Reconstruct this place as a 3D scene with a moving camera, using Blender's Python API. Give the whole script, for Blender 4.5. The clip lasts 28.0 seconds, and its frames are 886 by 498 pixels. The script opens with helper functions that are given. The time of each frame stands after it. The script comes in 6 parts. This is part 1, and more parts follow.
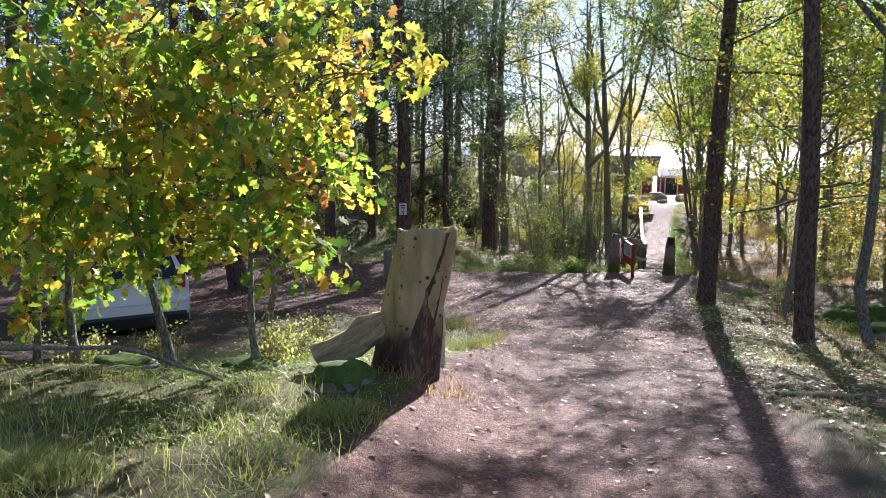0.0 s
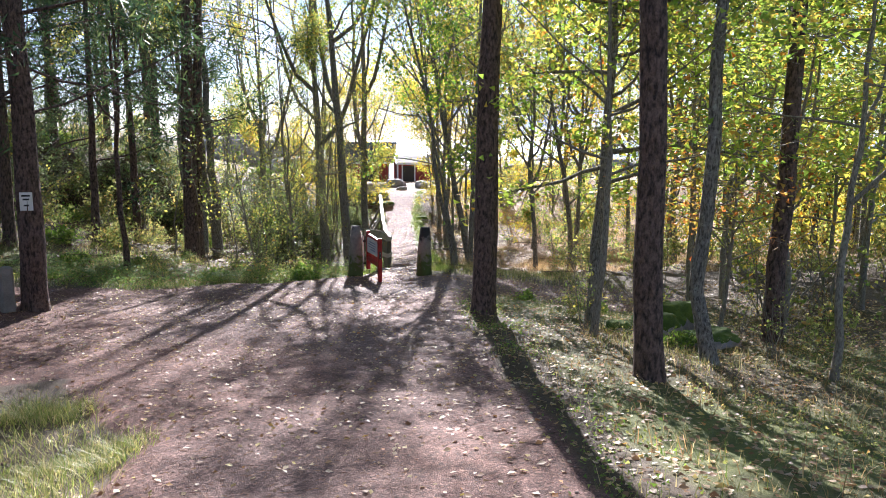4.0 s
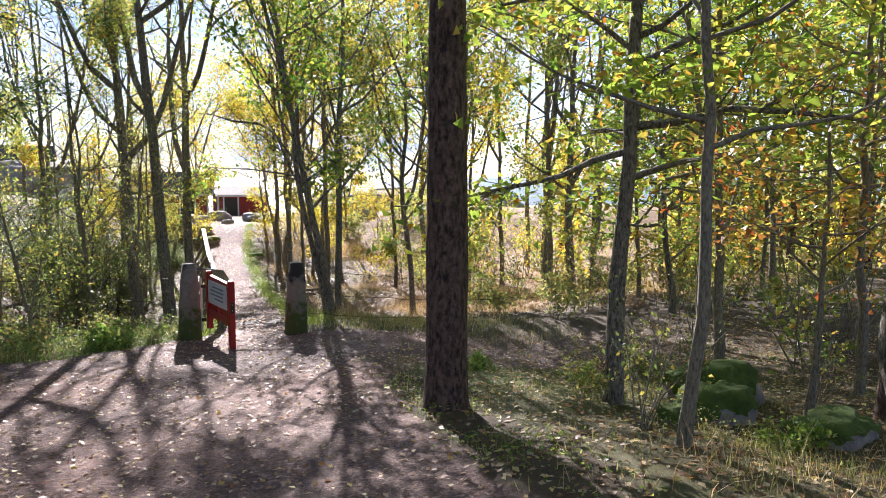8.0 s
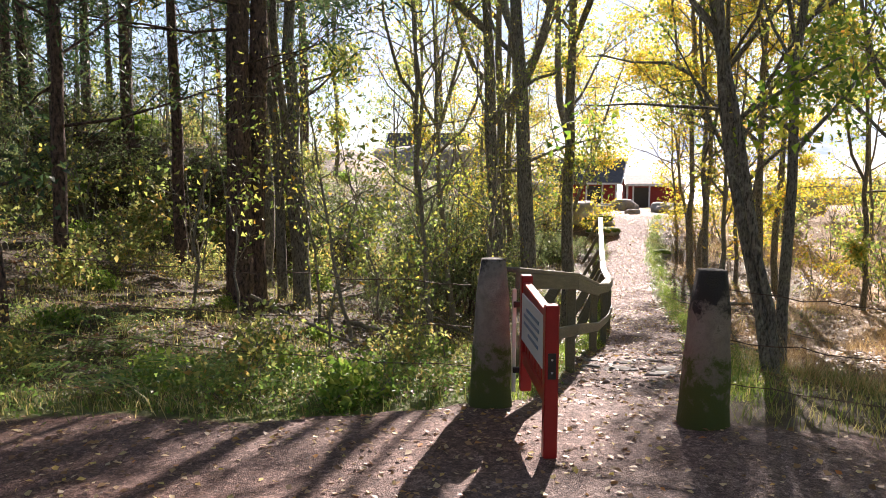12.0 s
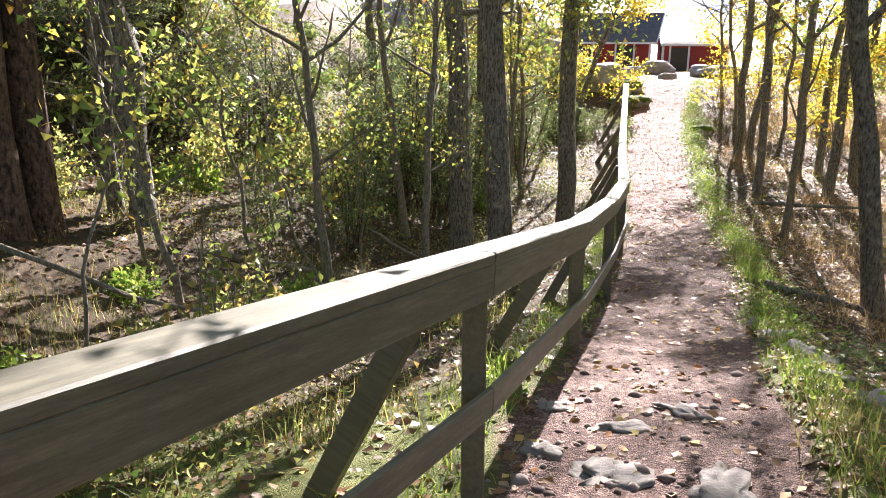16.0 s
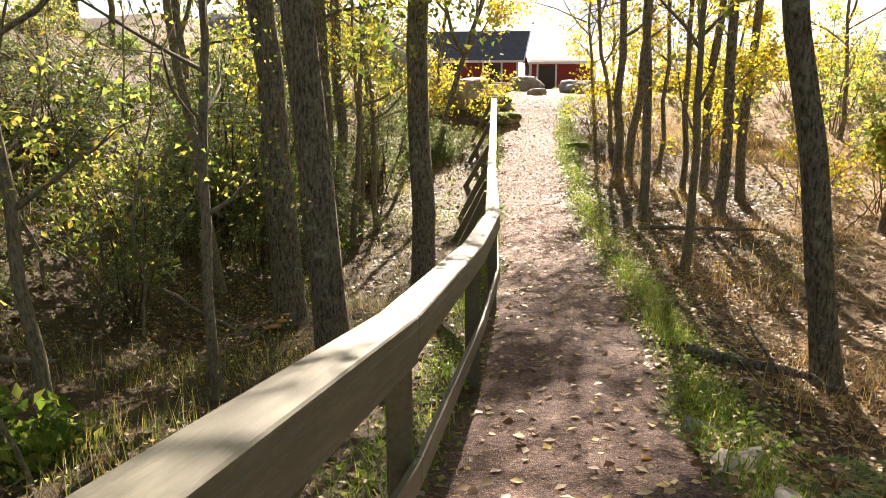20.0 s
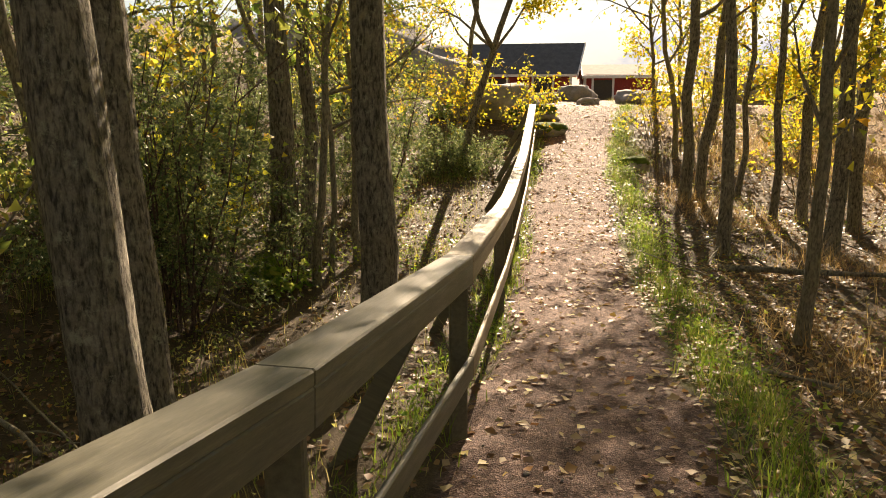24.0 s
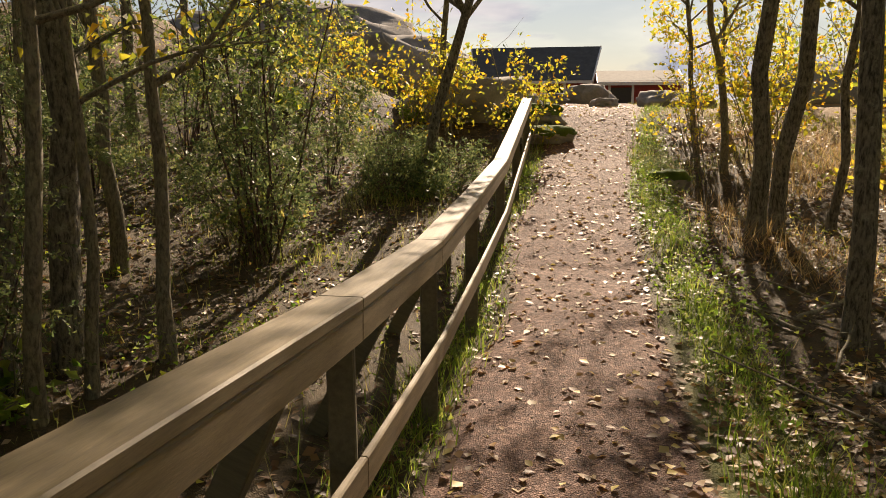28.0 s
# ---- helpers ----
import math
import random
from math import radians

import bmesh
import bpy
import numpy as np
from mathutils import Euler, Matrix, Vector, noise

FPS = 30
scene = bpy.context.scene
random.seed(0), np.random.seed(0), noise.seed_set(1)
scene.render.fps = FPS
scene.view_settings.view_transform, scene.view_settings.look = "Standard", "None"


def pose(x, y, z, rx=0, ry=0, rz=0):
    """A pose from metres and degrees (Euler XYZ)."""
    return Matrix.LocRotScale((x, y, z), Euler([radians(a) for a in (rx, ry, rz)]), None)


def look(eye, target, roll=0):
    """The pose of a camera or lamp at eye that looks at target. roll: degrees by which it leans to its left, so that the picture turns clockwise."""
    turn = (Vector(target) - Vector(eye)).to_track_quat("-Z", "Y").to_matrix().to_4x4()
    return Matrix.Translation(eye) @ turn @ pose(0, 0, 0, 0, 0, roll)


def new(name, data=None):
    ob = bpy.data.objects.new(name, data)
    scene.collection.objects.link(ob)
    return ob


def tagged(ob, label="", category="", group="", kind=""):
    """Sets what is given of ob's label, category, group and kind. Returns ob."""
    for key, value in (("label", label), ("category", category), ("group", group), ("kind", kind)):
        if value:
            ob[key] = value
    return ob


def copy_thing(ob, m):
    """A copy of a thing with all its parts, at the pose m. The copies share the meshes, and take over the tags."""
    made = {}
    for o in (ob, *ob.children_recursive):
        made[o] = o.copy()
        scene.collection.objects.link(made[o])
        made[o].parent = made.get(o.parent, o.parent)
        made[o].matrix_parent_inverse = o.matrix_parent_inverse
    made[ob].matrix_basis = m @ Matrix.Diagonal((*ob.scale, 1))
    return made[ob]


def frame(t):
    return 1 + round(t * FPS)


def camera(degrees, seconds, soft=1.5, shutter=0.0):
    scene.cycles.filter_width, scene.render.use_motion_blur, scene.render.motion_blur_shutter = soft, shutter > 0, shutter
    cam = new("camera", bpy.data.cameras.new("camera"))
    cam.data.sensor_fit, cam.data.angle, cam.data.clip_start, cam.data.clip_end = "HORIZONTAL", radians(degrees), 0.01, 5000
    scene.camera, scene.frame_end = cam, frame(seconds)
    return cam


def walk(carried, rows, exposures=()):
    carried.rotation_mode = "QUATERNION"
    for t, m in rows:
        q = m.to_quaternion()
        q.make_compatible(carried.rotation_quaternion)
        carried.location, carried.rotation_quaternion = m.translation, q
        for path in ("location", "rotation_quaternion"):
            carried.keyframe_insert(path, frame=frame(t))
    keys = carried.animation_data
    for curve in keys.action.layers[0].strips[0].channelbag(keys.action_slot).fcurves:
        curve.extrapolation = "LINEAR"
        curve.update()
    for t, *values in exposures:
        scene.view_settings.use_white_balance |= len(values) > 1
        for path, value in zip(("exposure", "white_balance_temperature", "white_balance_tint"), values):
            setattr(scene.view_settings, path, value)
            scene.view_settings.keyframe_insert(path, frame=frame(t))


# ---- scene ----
cam = camera(60.6, 28.0, soft=0.9)
METRES, EYE, TILT, LEAN, TURN = 34.0, 1.62, -8.0, -0.5, 0.0
ROWS = [
    (0.0, 0.0, 0.0, 0.0, 0.0, 0.0, -0.0),
    (0.5, 0.0031, 0.0209, 0.0006, 0.42, 0.52, 0.11),
    (1.0, 0.0081, 0.0412, 0.001, -0.6, 0.18, 0.44),
    (1.5, 0.0139, 0.0607, 0.002, -3.77, -1.95, 1.11),
    (2.0, 0.0198, 0.082, 0.0027, -8.25, -5.38, 1.76),
    (2.5, 0.0236, 0.102, 0.0031, -11.05, -8.62, 2.06),
    (3.0, 0.0277, 0.1212, 0.0033, -12.7, -7.88, 2.14),
    (3.5, 0.0315, 0.1419, 0.0035, -16.12, -3.14, 2.5),
    (4.0, 0.036, 0.1634, 0.0034, -19.49, -0.98, 2.91),
    (4.5, 0.0397, 0.1837, 0.0028, -21.65, -1.89, 3.32),
    (6.5, 0.0519, 0.2618, 0.004, -29.22, -2.05, 4.17),
    (7.0, 0.0547, 0.282, 0.0044, -30.51, -0.78, 4.34),
    (7.5, 0.0581, 0.3015, 0.0047, -32.02, -0.01, 4.65),
    (8.0, 0.0619, 0.3217, 0.0051, -33.12, 0.88, 4.82),
    (8.5, 0.0672, 0.3412, 0.0053, -33.67, 1.64, 4.99),
    (9.0, 0.0734, 0.3612, 0.0047, -33.81, 2.07, 5.03),
    (9.5, 0.0821, 0.3819, 0.0057, -30.2, 2.26, 4.65),
    (10.0, 0.0915, 0.4033, 0.0063, -19.3, 2.99, 3.23),
    (10.5, 0.1023, 0.4263, 0.0068, -8.99, 4.07, 1.77),
    (11.0, 0.1136, 0.45, 0.0071, -4.62, 4.4, 1.11),
    (11.5, 0.1233, 0.4728, 0.0083, -3.11, 3.6, 0.83),
    (12.0, 0.1329, 0.4948, 0.0091, -2.56, 2.15, 0.7),
    (12.5, 0.1413, 0.5184, 0.0107, -2.67, 0.65, 0.69),
    (13.0, 0.1498, 0.5422, 0.0128, -2.46, -0.46, 0.61),
    (13.5, 0.1578, 0.5652, 0.0147, -1.93, -1.65, 0.55),
    (15.5, 0.1749, 0.6288, 0.0205, 0.84, -6.44, 0.45),
    (16.0, 0.1788, 0.6448, 0.0214, -0.42, -7.82, 0.52),
    (16.5, 0.1804, 0.6568, 0.0217, -1.56, -8.01, 0.65),
    (17.0, 0.1825, 0.6641, 0.0225, -3.93, -6.53, 1.1),
    (17.5, 0.1837, 0.6716, 0.0225, -6.38, -5.08, 1.57),
    (18.0, 0.1872, 0.681, 0.0204, -9.05, -5.07, 2.19),
    (18.5, 0.1916, 0.6906, 0.0204, -10.5, -7.71, 2.07),
    (19.0, 0.1947, 0.6995, 0.0203, -8.83, -9.17, 1.38),
    (19.5, 0.1967, 0.7111, 0.0203, -7.67, -8.18, 1.41),
    (20.0, 0.1998, 0.7216, 0.0209, -9.61, -6.22, 2.13),
    (20.5, 0.2028, 0.7319, 0.0208, -12.18, -5.89, 2.35),
    (21.0, 0.2062, 0.7449, 0.0203, -11.63, -6.7, 1.95),
    (21.5, 0.2108, 0.7567, 0.0197, -6.76, -7.23, 1.4),
    (23.5, 0.2315, 0.8059, 0.0169, -4.92, -4.36, 1.47),
    (24.0, 0.2368, 0.8201, 0.0164, -5.28, -4.24, 1.55),
    (24.5, 0.2418, 0.8355, 0.0162, -5.65, -3.99, 1.53),
    (25.0, 0.2465, 0.852, 0.0163, -5.91, -3.75, 1.55),
    (25.5, 0.2514, 0.8683, 0.0165, -6.08, -3.62, 1.63),
    (26.0, 0.2567, 0.8848, 0.0168, -6.14, -3.54, 1.69),
    (26.5, 0.2619, 0.9013, 0.0173, -5.68, -3.38, 1.51),
    (27.0, 0.2666, 0.9186, 0.0178, -4.92, -3.27, 1.43),
    (27.5, 0.2716, 0.9367, 0.0187, -4.27, -3.22, 1.43),
    (28.0, 0.2763, 0.9555, 0.0195, -4.07, -2.79, 1.38),
]
EXPOSURES = [(0, 1.55, 5700, 18), (2, 1.72, 5600, 19), (3, 1.86, 5750, 10), (4, 1.85, 5800, 19), (7, 1.8, 5900, 20), (10, 1.48, 6300, 20), (13, 1.92, 6700, 22), (17, 2.22, 6200, 20), (19, 2.0, 6400, 17), (20, 1.9, 7500, 17), (21, 1.6, 8400, 16), (24, 1.42, 9200, 17), (28, .8, 8600, 18)]
walk(cam, [(t, pose(0, 0, EYE, TILT, LEAN, TURN) @ pose(METRES * x, METRES * y, METRES * z, 90 + pitch, roll, yaw)) for t, x, y, z, yaw, pitch, roll in ROWS],
     exposures=EXPOSURES)

# ---- world, sun ----
SUN_AZ, SUN_EL = 18.0, 27.0          # degrees right of the y axis, degrees above the horizon
world = bpy.data.worlds.new("sky")
scene.world = world
world.use_nodes = True
wn, wl = world.node_tree.nodes, world.node_tree.links
wn.clear()
sky = wn.new("ShaderNodeTexSky")
sky.sky_type, sky.sun_disc = "NISHITA", False
sky.sun_elevation, sky.sun_rotation = radians(SUN_EL), radians(SUN_AZ)
sky.air_density, sky.dust_density, sky.ozone_density = 1.0, 0.1, 2.0
wtc, wmap = wn.new("ShaderNodeTexCoord"), wn.new("ShaderNodeMapping")
wmap.inputs["Scale"].default_value = (1.0, 1.0, 3.4)
wnoise, wramp = wn.new("ShaderNodeTexNoise"), wn.new("ShaderNodeValToRGB")
wnoise.inputs["Scale"].default_value, wnoise.inputs["Detail"].default_value = 3.2, 7.0
wnoise.inputs["Roughness"].default_value, wnoise.inputs["Distortion"].default_value = 0.58, 0.3
wramp.color_ramp.elements[0].position, wramp.color_ramp.elements[1].position = 0.47, 0.62
wshade, wtone = wn.new("ShaderNodeTexNoise"), wn.new("ShaderNodeValToRGB")
wshade.inputs["Scale"].default_value, wshade.inputs["Detail"].default_value = 6.0, 5.0
wtone.color_ramp.elements[0].position, wtone.color_ramp.elements[0].color = 0.38, (2.3, 2.9, 4.2, 1)
wtone.color_ramp.elements[1].position, wtone.color_ramp.elements[1].color = 0.62, (4.4, 4.9, 5.8, 1)
wmix, wbg, wout = wn.new("ShaderNodeMixRGB"), wn.new("ShaderNodeBackground"), wn.new("ShaderNodeOutputWorld")
wbg.inputs["Strength"].default_value = 0.05
wl.new(wtc.outputs["Generated"], wmap.inputs["Vector"])
wl.new(wmap.outputs["Vector"], wnoise.inputs["Vector"])
wl.new(wmap.outputs["Vector"], wshade.inputs["Vector"])
wl.new(wnoise.outputs["Fac"], wramp.inputs["Fac"])
wl.new(wshade.outputs["Fac"], wtone.inputs["Fac"])
wxyz, whor, wmax = wn.new("ShaderNodeSeparateXYZ"), wn.new("ShaderNodeMapRange"), wn.new("ShaderNodeMath")
whor.inputs["From Min"].default_value, whor.inputs["From Max"].default_value = 0.02, 0.42
whor.inputs["To Min"].default_value, whor.inputs["To Max"].default_value = 0.45, 0.0
wmax.operation = "MAXIMUM"
wl.new(wtc.outputs["Generated"], wxyz.inputs["Vector"])
wl.new(wxyz.outputs["Z"], whor.inputs["Value"])
wl.new(whor.outputs["Result"], wmax.inputs[0])
wl.new(wramp.outputs["Color"], wmax.inputs[1])
wl.new(wmax.outputs[0], wmix.inputs["Fac"])
wl.new(sky.outputs["Color"], wmix.inputs["Color1"])
wdot, wnear, wlit = wn.new("ShaderNodeVectorMath"), wn.new("ShaderNodeMapRange"), wn.new("ShaderNodeVectorMath")
wdot.operation, wlit.operation = "DOT_PRODUCT", "SCALE"
wdot.inputs[1].default_value = (math.sin(radians(SUN_AZ)) * math.cos(radians(SUN_EL)), math.cos(radians(SUN_AZ)) * math.cos(radians(SUN_EL)), math.sin(radians(SUN_EL)))
wnear.inputs["From Min"].default_value, wnear.inputs["From Max"].default_value = 0.3, 1.0
wnear.inputs["To Min"].default_value, wnear.inputs["To Max"].default_value = 0.8, 2.0
wl.new(wtc.outputs["Generated"], wdot.inputs[0])
wl.new(wdot.outputs["Value"], wnear.inputs["Value"])
wl.new(wtone.outputs["Color"], wlit.inputs[0])
wl.new(wnear.outputs["Result"], wlit.inputs["Scale"])
wl.new(wlit.outputs["Vector"], wmix.inputs["Color2"])
wl.new(wmix.outputs["Color"], wbg.inputs["Color"])
wl.new(wbg.outputs["Background"], wout.inputs["Surface"])

sun = new("sun", bpy.data.lights.new("sun", "SUN"))
sun.data.energy, sun.data.angle, sun.data.color = 5.0, radians(0.5), (1.0, 0.93, 0.82)
sa, se = radians(SUN_AZ), radians(SUN_EL)
sun.matrix_world = look((0, 0, 40), (-40 * math.sin(sa) * math.cos(se), -40 * math.cos(sa) * math.cos(se), 40 - 40 * math.sin(se)))

# ---- materials ----


def node_mat(name):
    m = bpy.data.materials.new(name)
    m.use_nodes = True
    t = m.node_tree
    return m, t.nodes, t.links, t.nodes["Principled BSDF"]


def ramp_of(nodes, stops):
    r = nodes.new("ShaderNodeValToRGB")
    e = r.color_ramp.elements
    while len(e) < len(stops):
        e.new(0.5)
    for k, (p, c) in zip(e, stops):
        k.position, k.color = p, (*c, 1)
    return r


def noise_node(nodes, links, vec, scale, detail=6.0, rough=0.6):
    n = nodes.new("ShaderNodeTexNoise")
    n.inputs["Scale"].default_value, n.inputs["Detail"].default_value, n.inputs["Roughness"].default_value = scale, detail, rough
    links.new(vec, n.inputs["Vector"])
    return n


def surf(name, stops, scale=4.0, rough=0.8, bump=0.3, fine=40.0, stretch=(1, 1, 1), metal=0.0, dist=0.01, dirt=0.35, world_space=False):
    """A solid surface: colour from coarse and fine noise, relief from the fine noise."""
    m, n, l, b = node_mat(name)
    tc, mp = n.new("ShaderNodeTexCoord"), n.new("ShaderNodeMapping")
    if world_space:
        geo = n.new("ShaderNodeNewGeometry")
        l.new(geo.outputs["Position"], mp.inputs["Vector"])
    else:
        l.new(tc.outputs["Object"], mp.inputs["Vector"])
    mp.inputs["Scale"].default_value = stretch
    a = noise_node(n, l, mp.outputs["Vector"], scale)
    f = noise_node(n, l, mp.outputs["Vector"], fine, 4.0)
    mx = n.new("ShaderNodeMixRGB")
    mx.inputs["Fac"].default_value = dirt
    l.new(a.outputs["Fac"], mx.inputs["Color1"])
    l.new(f.outputs["Fac"], mx.inputs["Color2"])
    r = ramp_of(n, stops)
    l.new(mx.outputs["Color"], r.inputs["Fac"])
    l.new(r.outputs["Color"], b.inputs["Base Color"])
    bp = n.new("ShaderNodeBump")
    bp.inputs["Strength"].default_value, bp.inputs["Distance"].default_value = bump, dist
    l.new(mx.outputs["Color"], bp.inputs["Height"])
    l.new(bp.outputs["Normal"], b.inputs["Normal"])
    b.inputs["Roughness"].default_value, b.inputs["Metallic"].default_value = rough, metal
    return m


def bark(name, dark, mid, light, plate=26.0, stretch=0.22, bump=0.9, lichen=None, dist=0.02):
    """Fissured bark: long dark fissures between mottled ridges and, if given, lichen patches."""
    m, n, l, b = node_mat(name)
    tc, mp = n.new("ShaderNodeTexCoord"), n.new("ShaderNodeMapping")
    l.new(tc.outputs["Object"], mp.inputs["Vector"])
    mp.inputs["Scale"].default_value = (1, 1, stretch)
    warp = noise_node(n, l, mp.outputs["Vector"], 9.0, 3.0)
    add = n.new("ShaderNodeMixRGB")
    add.blend_type, add.inputs["Fac"].default_value = "ADD", 0.035
    l.new(mp.outputs["Vector"], add.inputs["Color1"])
    l.new(warp.outputs["Color"], add.inputs["Color2"])
    v = noise_node(n, l, add.outputs["Color"], plate, 6.0, 0.62)
    edge = ramp_of(n, [(0.36, (0, 0, 0)), (0.56, (1, 1, 1))])
    l.new(v.outputs["Fac"], edge.inputs["Fac"])
    tone = noise_node(n, l, tc.outputs["Object"], 22.0, 8.0, 0.78)
    r = ramp_of(n, [(0.36, mid), (0.64, light)])
    l.new(tone.outputs["Fac"], r.inputs["Fac"])
    mx = n.new("ShaderNodeMixRGB")
    mx.inputs["Color1"].default_value = (*dark, 1)
    l.new(edge.outputs["Color"], mx.inputs["Fac"])
    l.new(r.outputs["Color"], mx.inputs["Color2"])
    out = mx.outputs["Color"]
    if lichen:
        patch = noise_node(n, l, tc.outputs["Object"], 9.0, 8.0, 0.75)
        pr = ramp_of(n, [(0.56, (0, 0, 0)), (0.66, (1, 1, 1))])
        l.new(patch.outputs["Fac"], pr.inputs["Fac"])
        lm = n.new("ShaderNodeMixRGB")
        l.new(pr.outputs["Color"], lm.inputs["Fac"])
        l.new(out, lm.inputs["Color1"])
        lm.inputs["Color2"].default_value = (*lichen, 1)
        out = lm.outputs["Color"]
    l.new(out, b.inputs["Base Color"])
    hm = n.new("ShaderNodeMixRGB")
    hm.inputs["Fac"].default_value = 0.35
    l.new(edge.outputs["Color"], hm.inputs["Color1"])
    l.new(tone.outputs["Fac"], hm.inputs["Color2"])
    bp = n.new("ShaderNodeBump")
    bp.inputs["Strength"].default_value, bp.inputs["Distance"].default_value = bump, dist
    l.new(hm.outputs["Color"], bp.inputs["Height"])
    l.new(bp.outputs["Normal"], b.inputs["Normal"])
    b.inputs["Roughness"].default_value = 0.9
    return m


def leaf_mat(name, stops, glow=0.5, rough=0.5):
    """Thin leaves: each piece its own tone, light passing through."""
    m, n, l, b = node_mat(name)
    geo = n.new("ShaderNodeNewGeometry")
    r = ramp_of(n, stops)
    l.new(geo.outputs["Random Per Island"], r.inputs["Fac"])
    l.new(r.outputs["Color"], b.inputs["Base Color"])
    b.inputs["Roughness"].default_value = rough
    b.inputs["Specular IOR Level"].default_value = 0.35
    tr, mix = n.new("ShaderNodeBsdfTranslucent"), n.new("ShaderNodeMixShader")
    hs = n.new("ShaderNodeHueSaturation")
    hs.inputs["Value"].default_value, hs.inputs["Saturation"].default_value = 1.75, 1.05
    l.new(r.outputs["Color"], hs.inputs["Color"])
    l.new(hs.outputs["Color"], tr.inputs["Color"])
    mix.inputs["Fac"].default_value = glow
    l.new(b.outputs["BSDF"], mix.inputs[1])
    l.new(tr.outputs["BSDF"], mix.inputs[2])
    l.new(mix.outputs["Shader"], n["Material Output"].inputs["Surface"])
    return m


GREEN = [(0.0, (0.06, 0.13, 0.025)), (0.4, (0.13, 0.22, 0.035)), (0.75, (0.26, 0.33, 0.05)), (1.0, (0.42, 0.40, 0.07))]
AUTUMN = [(0.0, (0.10, 0.17, 0.04)), (0.4, (0.21, 0.27, 0.07)), (0.75, (0.40, 0.39, 0.10)), (0.95, (0.52, 0.41, 0.09)), (1.0, (0.44, 0.21, 0.05))]
YELLOW = [(0.0, (0.17, 0.22, 0.04)), (0.4, (0.38, 0.36, 0.06)), (0.8, (0.56, 0.43, 0.07)), (1.0, (0.54, 0.27, 0.05))]
ROWAN = [(0.0, (0.14, 0.24, 0.04)), (0.5, (0.28, 0.36, 0.06)), (0.85, (0.46, 0.42, 0.08)), (0.96, (0.52, 0.30, 0.06)), (1.0, (0.42, 0.14, 0.04))]
OAK = [(0.0, (0.09, 0.19, 0.03)), (0.5, (0.24, 0.34, 0.05)), (0.82, (0.48, 0.47, 0.07)), (0.95, (0.52, 0.32, 0.06)), (1.0, (0.38, 0.17, 0.05))]
NEEDLE = [(0.0, (0.03, 0.06, 0.028)), (0.6, (0.065, 0.11, 0.045)), (1.0, (0.14, 0.17, 0.06))]
JUNIPER = [(0.0, (0.06, 0.10, 0.045)), (0.6, (0.16, 0.21, 0.085)), (1.0, (0.34, 0.36, 0.15))]
BRUSH = [(0.0, (0.10, 0.14, 0.04)), (0.45, (0.21, 0.25, 0.08)), (0.8, (0.36, 0.34, 0.12)), (1.0, (0.44, 0.28, 0.10))]
M_GREEN, M_AUT, M_YEL = leaf_mat("leaves_green", GREEN), leaf_mat("leaves_autumn", AUTUMN), leaf_mat("leaves_yellow", YELLOW)
M_ROWAN, M_OAK = leaf_mat("leaves_rowan", ROWAN), leaf_mat("leaves_oak", OAK)
M_OAKB = leaf_mat("leaves_oak_turning", [(0.0, (0.30, 0.36, 0.06)), (0.6, (0.54, 0.50, 0.09)), (0.88, (0.50, 0.34, 0.08)), (1.0, (0.34, 0.17, 0.06))])
M_RUST = leaf_mat("leaves_rowan_rust", [(0.0, (0.30, 0.30, 0.06)), (0.35, (0.42, 0.30, 0.07)), (0.8, (0.44, 0.19, 0.06)), (1.0, (0.32, 0.08, 0.03))])
M_BROWNLEAF = leaf_mat("brown_leaves", [(0.0, (0.07, 0.04, 0.02)), (0.6, (0.17, 0.09, 0.045)), (1.0, (0.32, 0.19, 0.10))], 0.2)
M_NEEDLE, M_JUN = leaf_mat("needles_pine", NEEDLE, 0.3), leaf_mat("needles_juniper", JUNIPER, 0.35)
M_BRUSH = leaf_mat("leaves_brush", BRUSH, 0.6)
M_FERN = leaf_mat("fern_fronds", [(0.0, (0.09, 0.17, 0.04)), (0.7, (0.19, 0.28, 0.07)), (1.0, (0.36, 0.32, 0.10))], 0.45)
M_GRASS = leaf_mat("grass_green", [(0.0, (0.08, 0.14, 0.025)), (0.6, (0.20, 0.28, 0.05)), (1.0, (0.38, 0.36, 0.12))], 0.5)
M_STRAW = leaf_mat("grass_dry", [(0.0, (0.20, 0.12, 0.055)), (0.5, (0.42, 0.28, 0.13)), (1.0, (0.62, 0.48, 0.26))], 0.4)
M_MIXED = leaf_mat("grass_mixed", [(0.0, (0.08, 0.13, 0.03)), (0.45, (0.20, 0.22, 0.06)), (0.8, (0.40, 0.33, 0.14)), (1.0, (0.50, 0.42, 0.22))], 0.4)
M_LITTER = leaf_mat("fallen_leaves", [(0.0, (0.16, 0.085, 0.04)), (0.4, (0.36, 0.22, 0.11)), (0.7, (0.52, 0.42, 0.28)), (0.9, (0.62, 0.50, 0.16)), (1.0, (0.40, 0.14, 0.04))], 0.25)
B_PINE = bark("bark_pine", (0.030, 0.020, 0.017), (0.10, 0.062, 0.05), (0.23, 0.15, 0.12), 24.0, 0.42, 1.0)
B_GREY = bark("bark_grey", (0.055, 0.048, 0.038), (0.18, 0.16, 0.13), (0.34, 0.31, 0.26), 46.0, 0.3, 0.8, (0.38, 0.38, 0.31), 0.02)
B_THIN = bark("bark_sapling", (0.10, 0.088, 0.065), (0.19, 0.165, 0.125), (0.33, 0.295, 0.23), 60.0, 0.3, 0.25, (0.24, 0.25, 0.18), 0.006)
